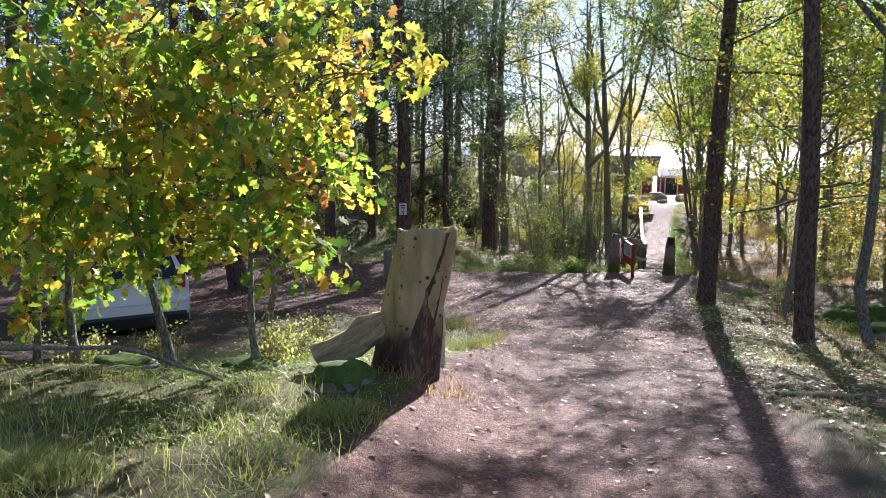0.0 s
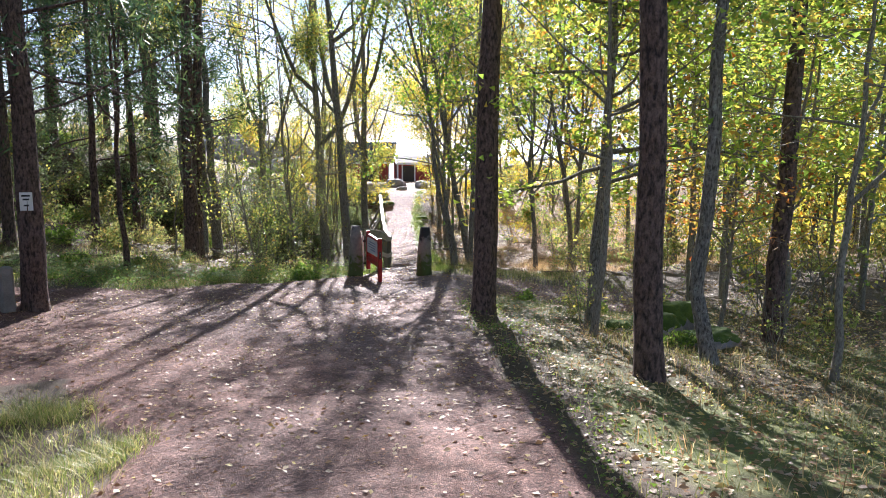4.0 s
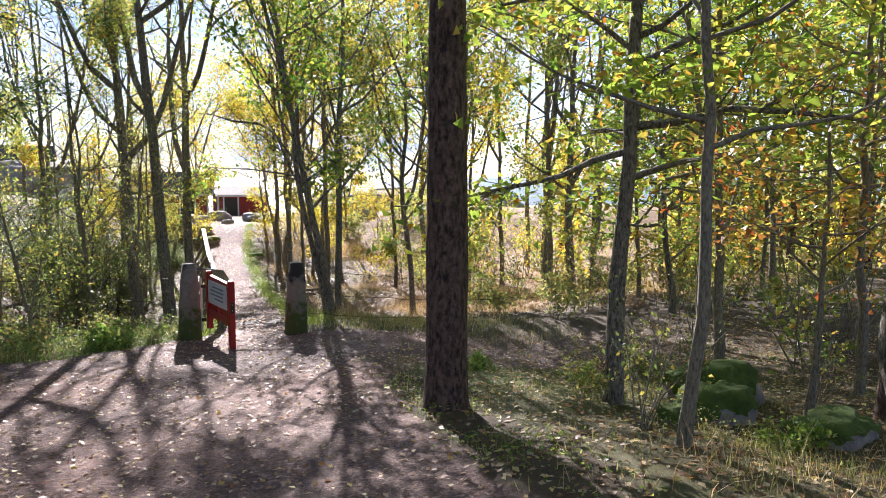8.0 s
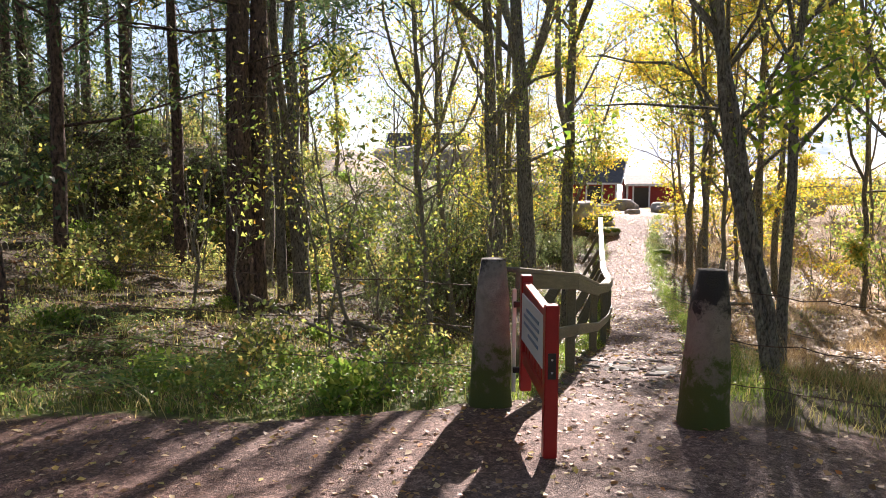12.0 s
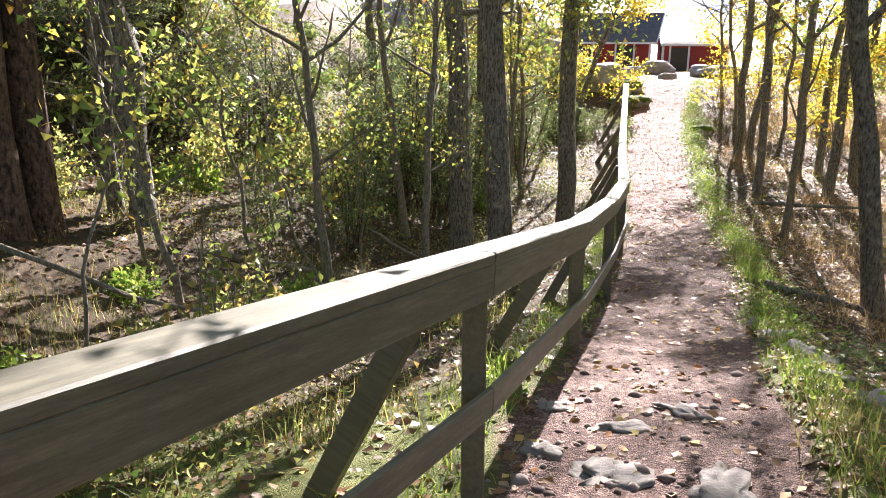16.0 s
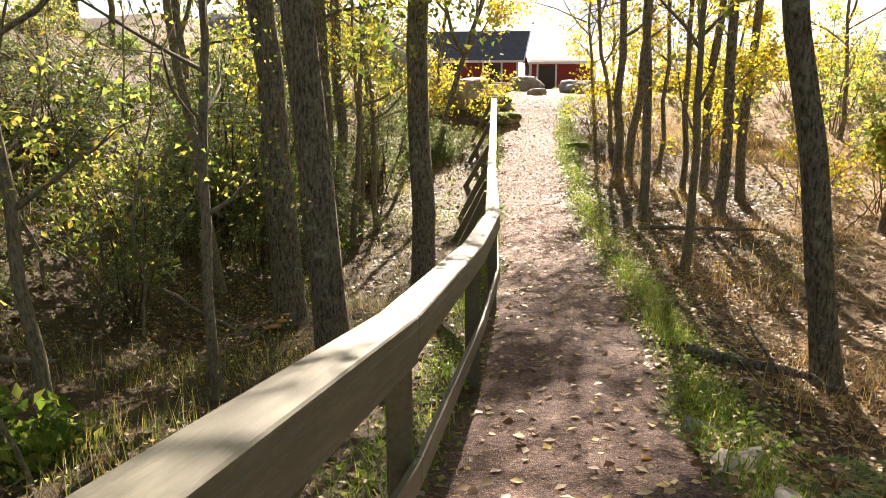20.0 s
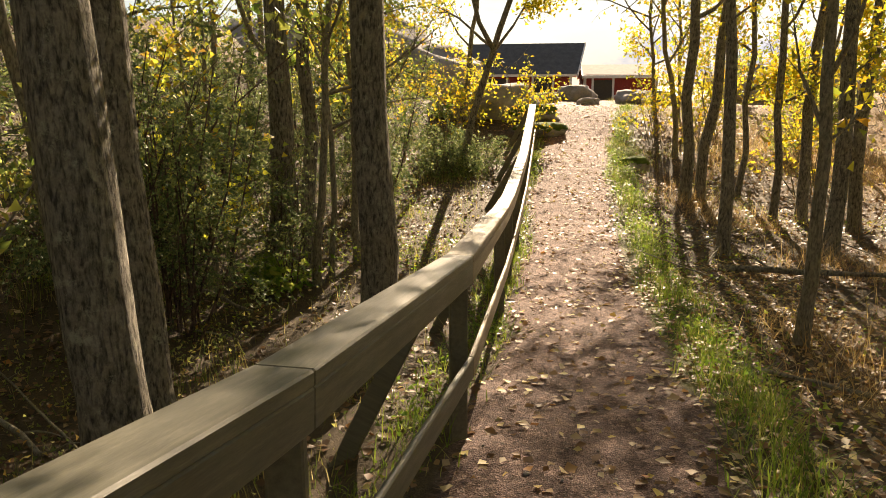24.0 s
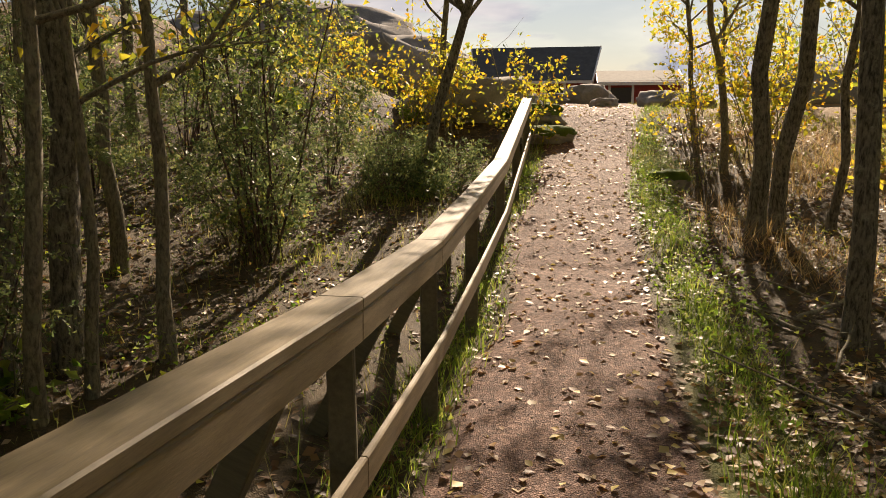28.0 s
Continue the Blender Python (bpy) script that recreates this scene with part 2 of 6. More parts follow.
M_WOOD = surf("weathered_timber", [(0.25, (0.105, 0.08, 0.048)), (0.5, (0.22, 0.17, 0.105)), (0.75, (0.36, 0.285, 0.18))], 3.0, 0.55, 0.35, 30.0, (14, 1.2, 14), dist=0.004)
M_WOODE = surf("grey_weathered_timber", [(0.25, (0.062, 0.062, 0.044)), (0.5, (0.135, 0.13, 0.098)), (0.75, (0.25, 0.238, 0.182))], 3.0, 0.5, 0.35, 30.0, (14, 1.2, 14), dist=0.004)
M_WOODG = surf("green_grey_timber", [(0.25, (0.08, 0.075, 0.05)), (0.5, (0.15, 0.14, 0.095)), (0.75, (0.23, 0.20, 0.14))], 3.0, 0.7, 0.35, 30.0, (14, 14, 1.2), dist=0.004)
M_CONC = surf("mossy_cast_stone", [(0.25, (0.13, 0.115, 0.10)), (0.5, (0.24, 0.215, 0.19)), (0.75, (0.36, 0.32, 0.29))], 5.0, 0.9, 0.7, 70.0)
M_MOSS = surf("moss", [(0.3, (0.03, 0.06, 0.01)), (0.55, (0.09, 0.14, 0.02)), (0.75, (0.18, 0.23, 0.04))], 6.0, 0.95, 1.0, 90.0, dist=0.03)
M_ROCK = surf("lichen_rock", [(0.28, (0.13, 0.12, 0.11)), (0.5, (0.26, 0.24, 0.225)), (0.68, (0.42, 0.37, 0.33)), (0.8, (0.34, 0.33, 0.22))], 2.0, 0.9, 0.9, 24.0, dist=0.03, world_space=True)
M_RED = surf("red_paint", [(0.3, (0.28, 0.012, 0.012)), (0.7, (0.40, 0.022, 0.02))], 6.0, 0.35, 0.15, 60.0)
M_FALU = surf("falu_red_boards", [(0.3, (0.22, 0.028, 0.02)), (0.7, (0.34, 0.05, 0.035))], 5.0, 0.85, 0.4, 40.0, (6, 6, 0.4))
M_WHITE = surf("white_paint", [(0.3, (0.66, 0.65, 0.62)), (0.7, (0.80, 0.79, 0.76))], 8.0, 0.5, 0.1, 60.0)
M_SIGN = surf("sign_face", [(0.3, (0.60, 0.63, 0.64)), (0.7, (0.72, 0.74, 0.74))], 3.0, 0.35, 0.05, 60.0)
M_INK = surf("blue_ink", [(0.3, (0.12, 0.20, 0.30)), (0.7, (0.16, 0.25, 0.36))], 8.0, 0.4, 0.05)
M_BLACK = surf("black_steel", [(0.3, (0.012, 0.012, 0.013)), (0.7, (0.03, 0.03, 0.03))], 10.0, 0.4, 0.1)
M_ROOF = surf("roofing_felt", [(0.3, (0.05, 0.05, 0.048)), (0.7, (0.12, 0.12, 0.115))], 4.0, 0.85, 0.5, 40.0)
M_STEEL = surf("galvanised_steel", [(0.3, (0.40, 0.42, 0.42)), (0.7, (0.58, 0.60, 0.60))], 9.0, 0.45, 0.1, 60.0, metal=0.6)
M_BLUE = surf("blue_plastic", [(0.3, (0.015, 0.07, 0.45)), (0.7, (0.03, 0.12, 0.58))], 6.0, 0.35, 0.1)
M_CAR = surf("white_car_paint", [(0.3, (0.70, 0.72, 0.74)), (0.7, (0.80, 0.81, 0.82))], 3.0, 0.22, 0.02)
M_TYRE = surf("tyre_rubber", [(0.3, (0.012, 0.012, 0.012)), (0.7, (0.03, 0.03, 0.03))], 12.0, 0.8, 0.4)
M_GLASS, _n, _l, _b = node_mat("dark_window_glass")
_b.inputs["Base Color"].default_value, _b.inputs["Roughness"].default_value = (0.02, 0.025, 0.03, 1), 0.06
M_WATER, _n, _l, _b = node_mat("sea_water")
_b.inputs["Base Color"].default_value, _b.inputs["Roughness"].default_value = (0.03, 0.06, 0.08, 1), 0.22
_t = _n.new("ShaderNodeTexCoord")
_w = noise_node(_n, _l, _t.outputs["Object"], 0.6, 6.0)
_p = _n.new("ShaderNodeBump")
_p.inputs["Strength"].default_value, _p.inputs["Distance"].default_value = 0.6, 0.3
_l.new(_w.outputs["Fac"], _p.inputs["Height"])
_l.new(_p.outputs["Normal"], _b.inputs["Normal"])


def stump_mat():
    """Bare, barkless wood: pale tan with long dark cracks and a brown rotten foot."""
    m, n, l, b = node_mat("bare_stump_wood")
    tc, mp = n.new("ShaderNodeTexCoord"), n.new("ShaderNodeMapping")
    l.new(tc.outputs["Object"], mp.inputs["Vector"])
    mp.inputs["Scale"].default_value, mp.inputs["Rotation"].default_value = (1, 1, 0.25), (0, radians(14), 0)
    a = noise_node(n, l, mp.outputs["Vector"], 7.0, 8.0, 0.65)
    r = ramp_of(n, [(0.25, (0.13, 0.095, 0.05)), (0.42, (0.34, 0.255, 0.12)), (0.7, (0.52, 0.42, 0.22))])
    l.new(a.outputs["Fac"], r.inputs["Fac"])
    c = noise_node(n, l, mp.outputs["Vector"], 3.2, 7.0, 0.7)
    cr = ramp_of(n, [(0.34, (1, 1, 1)), (0.39, (0, 0, 0))])
    l.new(c.outputs["Fac"], cr.inputs["Fac"])
    sp = n.new("ShaderNodeTexVoronoi")
    sp.inputs["Scale"].default_value = 15.0
    l.new(tc.outputs["Object"], sp.inputs["Vector"])
    sr = ramp_of(n, [(0.30, (1, 1, 1)), (0.42, (0, 0, 0))])
    sn = noise_node(n, l, tc.outputs["Object"], 5.0, 4.0)
    sa = n.new("ShaderNodeMath")
    sa.operation = "MULTIPLY_ADD"
    sa.inputs[1].default_value = 1.1
    l.new(sn.outputs["Fac"], sa.inputs[0])
    l.new(sp.outputs["Distance"], sa.inputs[2])
    so = n.new("ShaderNodeMath")
    so.operation = "SUBTRACT"
    so.inputs[1].default_value = 0.34
    l.new(sa.outputs[0], so.inputs[0])
    l.new(so.outputs[0], sr.inputs["Fac"])
    xyz, hr = n.new("ShaderNodeSeparateXYZ"), n.new("ShaderNodeMath")
    l.new(tc.outputs["Object"], xyz.inputs["Vector"])
    hr.operation = "MULTIPLY_ADD"
    hr.inputs[1].default_value, hr.inputs[2].default_value = -1.35, 0.78
    l.new(xyz.outputs["Z"], hr.inputs[0])
    ad = n.new("ShaderNodeMath")
    l.new(hr.outputs[0], ad.inputs[0])
    l.new(a.outputs["Fac"], ad.inputs[1])
    rot = ramp_of(n, [(0.5, (0, 0, 0)), (0.8, (1, 1, 1))])
    l.new(ad.outputs[0], rot.inputs["Fac"])
    m1, m2, m3 = (n.new("ShaderNodeMixRGB") for _ in range(3))
    l.new(cr.outputs["Color"], m1.inputs["Fac"])
    l.new(r.outputs["Color"], m1.inputs["Color1"])
    m1.inputs["Color2"].default_value = (0.07, 0.045, 0.03, 1)
    l.new(sr.outputs["Color"], m2.inputs["Fac"])
    l.new(m1.outputs["Color"], m2.inputs["Color1"])
    m2.inputs["Color2"].default_value = (0.07, 0.045, 0.025, 1)
    l.new(rot.outputs["Color"], m3.inputs["Fac"])
    l.new(m2.outputs["Color"], m3.inputs["Color1"])
    m3.inputs["Color2"].default_value = (0.065, 0.036, 0.025, 1)
    l.new(m3.outputs["Color"], b.inputs["Base Color"])
    bp = n.new("ShaderNodeBump")
    bp.inputs["Strength"].default_value, bp.inputs["Distance"].default_value = 0.8, 0.02
    l.new(a.outputs["Fac"], bp.inputs["Height"])
    l.new(bp.outputs["Normal"], b.inputs["Normal"])
    b.inputs["Roughness"].default_value = 0.85
    return m


M_STUMP = stump_mat()


def ground_mat():
    """Soil under the woods, turf, straw and the reddish gravel of the paths, by the sheet's own zones."""
    m, n, l, b = node_mat("woodland_ground")
    geo = n.new("ShaderNodeNewGeometry")
    pos = geo.outputs["Position"]
    big, mid, fine = noise_node(n, l, pos, 0.7, 6.0), noise_node(n, l, pos, 6.0, 7.0, 0.7), noise_node(n, l, pos, 60.0, 4.0, 0.7)

    def zone(name):
        a = n.new("ShaderNodeAttribute")
        a.attribute_name = name
        return a.outputs["Fac"]

    def tone(stops, *srcs):
        mx = n.new("ShaderNodeMixRGB")
        mx.inputs["Fac"].default_value = 0.5
        l.new(srcs[0], mx.inputs["Color1"])
        l.new(srcs[1], mx.inputs["Color2"])
        r = ramp_of(n, stops)
        l.new(mx.outputs["Color"], r.inputs["Fac"])
        return r.outputs["Color"]

    soil = tone([(0.3, (0.03, 0.024, 0.014)), (0.5, (0.085, 0.06, 0.035)), (0.7, (0.18, 0.13, 0.07))], mid.outputs["Fac"], fine.outputs["Fac"])
    turf = tone([(0.3, (0.05, 0.07, 0.018)), (0.5, (0.12, 0.14, 0.035)), (0.7, (0.24, 0.23, 0.08))], mid.outputs["Fac"], fine.outputs["Fac"])
    dry = tone([(0.3, (0.12, 0.07, 0.035)), (0.5, (0.28, 0.175, 0.085)), (0.7, (0.46, 0.32, 0.17))], mid.outputs["Fac"], fine.outputs["Fac"])
    grit = n.new("ShaderNodeTexVoronoi")
    grit.inputs["Scale"].default_value = 120.0
    l.new(pos, grit.inputs["Vector"])
    gmix = n.new("ShaderNodeMixRGB")
    gmix.inputs["Fac"].default_value = 0.5
    l.new(grit.outputs["Color"], gmix.inputs["Color1"])
    l.new(mid.outputs["Fac"], gmix.inputs["Color2"])
    gravel = ramp_of(n, [(0.15, (0.05, 0.033, 0.029)), (0.42, (0.116, 0.078, 0.07)), (0.65, (0.226, 0.153, 0.136)), (0.85, (0.46, 0.36, 0.325))])
    speck = n.new("ShaderNodeTexVoronoi")
    speck.inputs["Scale"].default_value = 34.0
    l.new(pos, speck.inputs["Vector"])
    smix = n.new("ShaderNodeMixRGB")
    smix.blend_type, smix.inputs["Fac"].default_value = "OVERLAY", 0.55
    l.new(gmix.outputs["Color"], smix.inputs["Color1"])
    l.new(speck.outputs["Color"], smix.inputs["Color2"])
    l.new(smix.outputs["Color"], gravel.inputs["Fac"])
    red = n.new("ShaderNodeMixRGB")
    red.blend_type = "MULTIPLY"
    l.new(zone("rust"), red.inputs["Fac"])
    l.new(gravel.outputs["Color"], red.inputs["Color1"])
    red.inputs["Color2"].default_value = (1.0, 0.74, 0.62, 1)

    def over(below, above, fac, edge=0.5):
        ad = n.new("ShaderNodeMath")
        ad.operation = "MULTIPLY_ADD"
        l.new(mid.outputs["Fac"], ad.inputs[0])
        ad.inputs[1].default_value = edge
        sub = n.new("ShaderNodeMath")
        sub.operation = "SUBTRACT"
        l.new(fac, sub.inputs[0])
        sub.inputs[1].default_value = edge * 0.5
        l.new(sub.outputs[0], ad.inputs[2])
        rr = ramp_of(n, [(0.35, (0, 0, 0)), (0.65, (1, 1, 1))])
        l.new(ad.outputs[0], rr.inputs["Fac"])
        mx = n.new("ShaderNodeMixRGB")
        l.new(rr.outputs["Color"], mx.inputs["Fac"])
        l.new(below, mx.inputs["Color1"])
        l.new(above, mx.inputs["Color2"])
        return mx.outputs["Color"]

    c = over(soil, turf, zone("turf"))
    c = over(c, dry, zone("dry"))
    c = over(c, red.outputs["Color"], zone("gravel"), 0.35)
    l.new(c, b.inputs["Base Color"])
    hm = n.new("ShaderNodeMixRGB")
    hm.inputs["Fac"].default_value = 0.5
    l.new(grit.outputs["Distance"], hm.inputs["Color1"])
    l.new(mid.outputs["Fac"], hm.inputs["Color2"])
    bp = n.new("ShaderNodeBump")
    bp.inputs["Strength"].default_value, bp.inputs["Distance"].default_value = 0.9, 0.02
    l.new(hm.outputs["Color"], bp.inputs["Height"])
    l.new(bp.outputs["Normal"], b.inputs["Normal"])
    b.inputs["Roughness"].default_value, b.inputs["Specular IOR Level"].default_value = 0.8, 0.3
    return m


M_GROUND = ground_mat()

# ---- the lie of the land ----
YK = np.array([-10, 0, 8, 11.3, 15.75, 20.5, 22, 25.2, 28.3, 29.5, 33, 36.2, 40, 45.4, 48.5, 52, 60, 80])
ZK = np.array([.6, 0, -.9, -1.31, -1.75, -2.1, -2.14, -2.58, -3.15, -3.27, -3.65, -3.86, -3.75, -3.0, -2.28, -2.12, -2.5, -3.0])
XY = np.array([-10, 0, 8, 16, 21.5, 25, 29, 33, 36, 41, 45, 49, 53])
XX = np.array([.2, .6, 2.3, 4.6, 5.9, 7.0, 8.4, 9.6, 10.4, 11.65, 12.75, 14.2, 14.8])


def path_x(y):
    return np.interp(y, XY, XX)


def smooth(a, b, x):
    t = np.clip((x - a) / (b - a), 0, 1)
    return t * t * (3 - 2 * t)


def vnoise(x, y, seed=0):
    """Smooth noise of the plane, -1 to 1."""
    x, y = np.asarray(x, float), np.asarray(y, float)
    xi, yi = np.floor(x).astype(np.int64), np.floor(y).astype(np.int64)
    fx, fy = x - xi, y - yi
    fx, fy = fx * fx * (3 - 2 * fx), fy * fy * (3 - 2 * fy)

    def h(i, j):
        k = (i * 374761393 + j * 668265263 + seed * 1274126177) & 0x7FFFFFFF
        k = ((k ^ (k >> 13)) * 1103515245) & 0x7FFFFFFF
        return ((k ^ (k >> 16)) & 0xFFFF) / 32767.5 - 1
    return (h(xi, yi) * (1 - fx) + h(xi + 1, yi) * fx) * (1 - fy) + (h(xi, yi + 1) * (1 - fx) + h(xi + 1, yi + 1) * fx) * fy


def gravel_at(x, y):
    """How much of the trodden gravel lies at a place, 0 to 1."""
    d = x - path_x(y) + 0.12 * vnoise(x * 1.3, y * 1.3, 5)
    lo = np.interp(y, [0, 8, 11.5, 14, 20.5, 22.2, 22.75, 24, 36, 44, 50, 54], [-2.1, -2.1, -2.4, -4, -3.2, -2.6, -.72, -.62, -.62, -.7, -1.1, -2.5])
    hi = np.interp(y, [0, 12, 17, 19, 21.0, 21.9, 25, 36, 44, 50, 54], [1.0, .85, .8, 1.4, 2.2, .8, .8, .68, .72, 1.0, 1.5])
    main = smooth(-.16, .16, d - lo) * smooth(-.16, .16, hi - d) * (1 - smooth(53, 57, y))
    n = 0.5 * vnoise(x * .5, y * .5, 6)
    road = smooth(-.3, .3, y - 14.2 - .15 * x + n) * smooth(-.3, .3, 21.8 + .12 * x - y + n * .5) * smooth(-.5, .5, 5.2 - x) * smooth(-60, -50, x)
    side = smooth(-.4, .4, y - 18.6 + n) * smooth(-.3, .3, 21.7 - y) * smooth(-.5, .5, x - 5) * (1 - smooth(9, 16, x)) * .8
    return np.maximum(np.maximum(main, road), side)


def land(x, y):
    """Height of the ground."""
    x, y = np.asarray(x, float), np.asarray(y, float)
    d, z = x - path_x(y), np.interp(y, YK, ZK)
    z = (np.interp(y - .6, YK, ZK) + z + np.interp(y + .6, YK, ZK)) / 3
    far = smooth(23, 27, y)
    z = z - smooth(1.2, 5, d) * .55 * (1 - far) - far * smooth(.9, 2.6, d) * .42 * (1 - .9 * smooth(30, 36, y))
    z = z - far * smooth(-.9, -2.4, d) * .3 * (1 - .9 * smooth(33, 37, y))
    z = z + 2.1 * smooth(34.5, 38.5, y - .2 * x) * smooth(4.4, 1.0, x) * (1 - .6 * smooth(39, 48, y))
    z = z + far * smooth(-3.6, -7, d) * (.95 - .4 * smooth(33, 40, y)) + far * smooth(-9, -24, d) * .5 + far * smooth(-6.2, -14, d) * 1.6 * (1 - .6 * smooth(40, 50, y))
    z = z + (1 - far) * smooth(16, 23, y) * smooth(-5, -9, d) * .4
    z = z + (1 - far) * smooth(-1.2, -2.4, d) * .27 * (1 - smooth(8, 11, y))
    z = z + .5 * np.exp(-((x - 5.5) / 3.6) ** 2 - ((y - 50) / 4.5) ** 2) + 1.2 * np.exp(-((x - 3) / 5) ** 2 - ((y - 58) / 5) ** 2)
    z = z + .9 * np.exp(-((x - 30) / 7) ** 2 - ((y - 60) / 7) ** 2)
    z = z - .4 * np.exp(-((x + 3.4) / 2.0) ** 2 - ((y - 8.7) / 1.3) ** 2)
    z = z - .5 * np.exp(-((x - 14.35) / .55) ** 2 - ((y - 43.4) / 1.7) ** 2)
    g = gravel_at(x, y)
    z = z + (.05 * vnoise(x * .9, y * .9, 1) + .03 * vnoise(x * 2.6, y * 2.6, 2)) * (1 - .75 * g) + .012 * vnoise(x * 5, y * 5, 3)
    z = z + .10 * vnoise(x * .35, y * .35, 4) * (1 - g)
    shore = np.maximum(smooth(72, 130, y), smooth(60, 140, np.abs(x - 8)) * smooth(30, 80, y))
    return z * (1 - shore) - 11.0 * shore


def lz(x, y):
    return float(land(x, y))


# ---- mesh helpers ----


def np_mesh(name, verts, faces, mat, smooth_faces=False):
    """A mesh from arrays: verts n x 3, faces m x k (one k for all)."""
    me = bpy.data.meshes.new(name)
    verts, faces = np.asarray(verts, np.float32), np.asarray(faces, np.int32)
    k = faces.shape[1]
    me.vertices.add(len(verts))
    me.vertices.foreach_set("co", verts.ravel())
    me.loops.add(faces.size)
    me.loops.foreach_set("vertex_index", faces.ravel())
    me.polygons.add(len(faces))
    me.polygons.foreach_set("loop_start", np.arange(0, faces.size, k, dtype=np.int32))
    if smooth_faces:
        me.polygons.foreach_set("use_smooth", np.ones(len(faces), bool))
    me.update(calc_edges=True)
    me.materials.append(mat)
    return me


def thing(name, at, label, category, group="", kind=""):
    ob = new(name)
    ob.empty_display_size = 0.2
    ob.matrix_world = at if isinstance(at, Matrix) else Matrix.Translation(at)
    return tagged(ob, label, category, group, kind)


def part(name, data, material, parent, label="", m=None):
    """One mesh (a bmesh or a mesh) as a part under a thing or a part, in its parent's space."""
    if isinstance(data, bmesh.types.BMesh):
        me = bpy.data.meshes.new(name)
        data.to_mesh(me)
        data.free()
        me.materials.append(material)
        data = me
    ob = new(name, data)
    ob.parent = parent
    if m is not None:
        ob.matrix_basis = m
    return tagged(ob, label)


def solo(name, data, material, label, category, at=None, group="", kind=""):
    """A thing that is one mesh."""
    if isinstance(data, bmesh.types.BMesh):
        me = bpy.data.meshes.new(name)
        data.to_mesh(me)
        data.free()
        me.materials.append(material)
        data = me
    ob = new(name, data)
    if at is not None:
        ob.matrix_world = at if isinstance(at, Matrix) else Matrix.Translation(at)
    return tagged(ob, label, category, group, kind)


def box(bm, sx, sy, sz, m=None, bevel=0.006, taper=1.0):
    """A bevelled box, centred on x and y, standing on z = 0, tapering to the top."""
    m = m or Matrix()
    vs = [bm.verts.new(m @ Vector((x * sx / 2 * (taper if z else 1), y * sy / 2 * (taper if z else 1), z * sz))) for z in (0, 1) for x, y in ((-1, -1), (1, -1), (1, 1), (-1, 1))]
    fs = [bm.faces.new([vs[i] for i in f]) for f in ((3, 2, 1, 0), (4, 5, 6, 7), (0, 1, 5, 4), (1, 2, 6, 5), (2, 3, 7, 6), (3, 0, 4, 7))]
    if bevel:
        es = list({e for f in fs for e in f.edges})
        bmesh.ops.bevel(bm, geom=es, offset=bevel, segments=1, affect="EDGES", clamp_overlap=True)
    return bm


def beam(p, q, w, h, bevel=0.005, side=None):
    """A bar of section w x h from p to q (its own y axis runs along it). Returns mesh and pose."""
    p, q = Vector(p), Vector(q)
    y = (q - p).normalized()
    x = (side or (Vector((1, 0, 0)) if abs(y.z) > .98 else y.cross(Vector((0, 0, 1))))).normalized()
    z = x.cross(y).normalized()
    x = y.cross(z)
    bm = bmesh.new()
    box(bm, w, (q - p).length, h, Matrix.Translation((0, 0, -h / 2)), bevel)
    m = Matrix((x, y, z)).transposed().to_4x4()
    m.translation = (p + q) / 2
    return bm, m


def tube(points, radii, sides=8, wobble=0.0, seed=0):
    """A tapering tube along a polyline: verts and quads."""
    pts = np.asarray(points, float)
    rad = np.asarray(radii, float)
    t = np.gradient(pts, axis=0)
    t /= np.linalg.norm(t, axis=1)[:, None] + 1e-9
    ref = np.where(np.abs(t[:, 2:3]) > .9, np.array([[1., 0, 0]]), np.array([[0., 0, 1]]))
    if len(set((np.abs(t[:, 2]) > .9).tolist())) > 1:
        ref = np.repeat(np.array([[.577, .577, .577]]), len(pts), 0)
    u = np.cross(t, ref)
    u /= np.linalg.norm(u, axis=1)[:, None] + 1e-9
    v = np.cross(t, u)
    a = np.linspace(0, 2 * np.pi, sides, endpoint=False)
    r = rad[:, None] * np.ones((1, sides))
    if wobble:
        rg = np.random.default_rng(seed)
        r = r * (1 + wobble * rg.normal(size=r.shape)) * (1 + wobble * rg.normal(size=(1, sides)))
    vs = pts[:, None, :] + r[:, :, None] * (np.cos(a)[None, :, None] * u[:, None, :] + np.sin(a)[None, :, None] * v[:, None, :])
    n = len(pts)
    i, j = np.meshgrid(np.arange(n - 1), np.arange(sides), indexing="ij")
    k = (j + 1) % sides
    f = np.stack([i * sides + j, i * sides + k, (i + 1) * sides + k, (i + 1) * sides + j], -1).reshape(-1, 4)
    return vs.reshape(-1, 3), f


def join(pieces):
    vs, fs, n = [], [], 0
    for v, f in pieces:
        vs.append(v)
        fs.append(np.asarray(f) + n)
        n += len(v)
    return np.concatenate(vs), np.concatenate(fs)


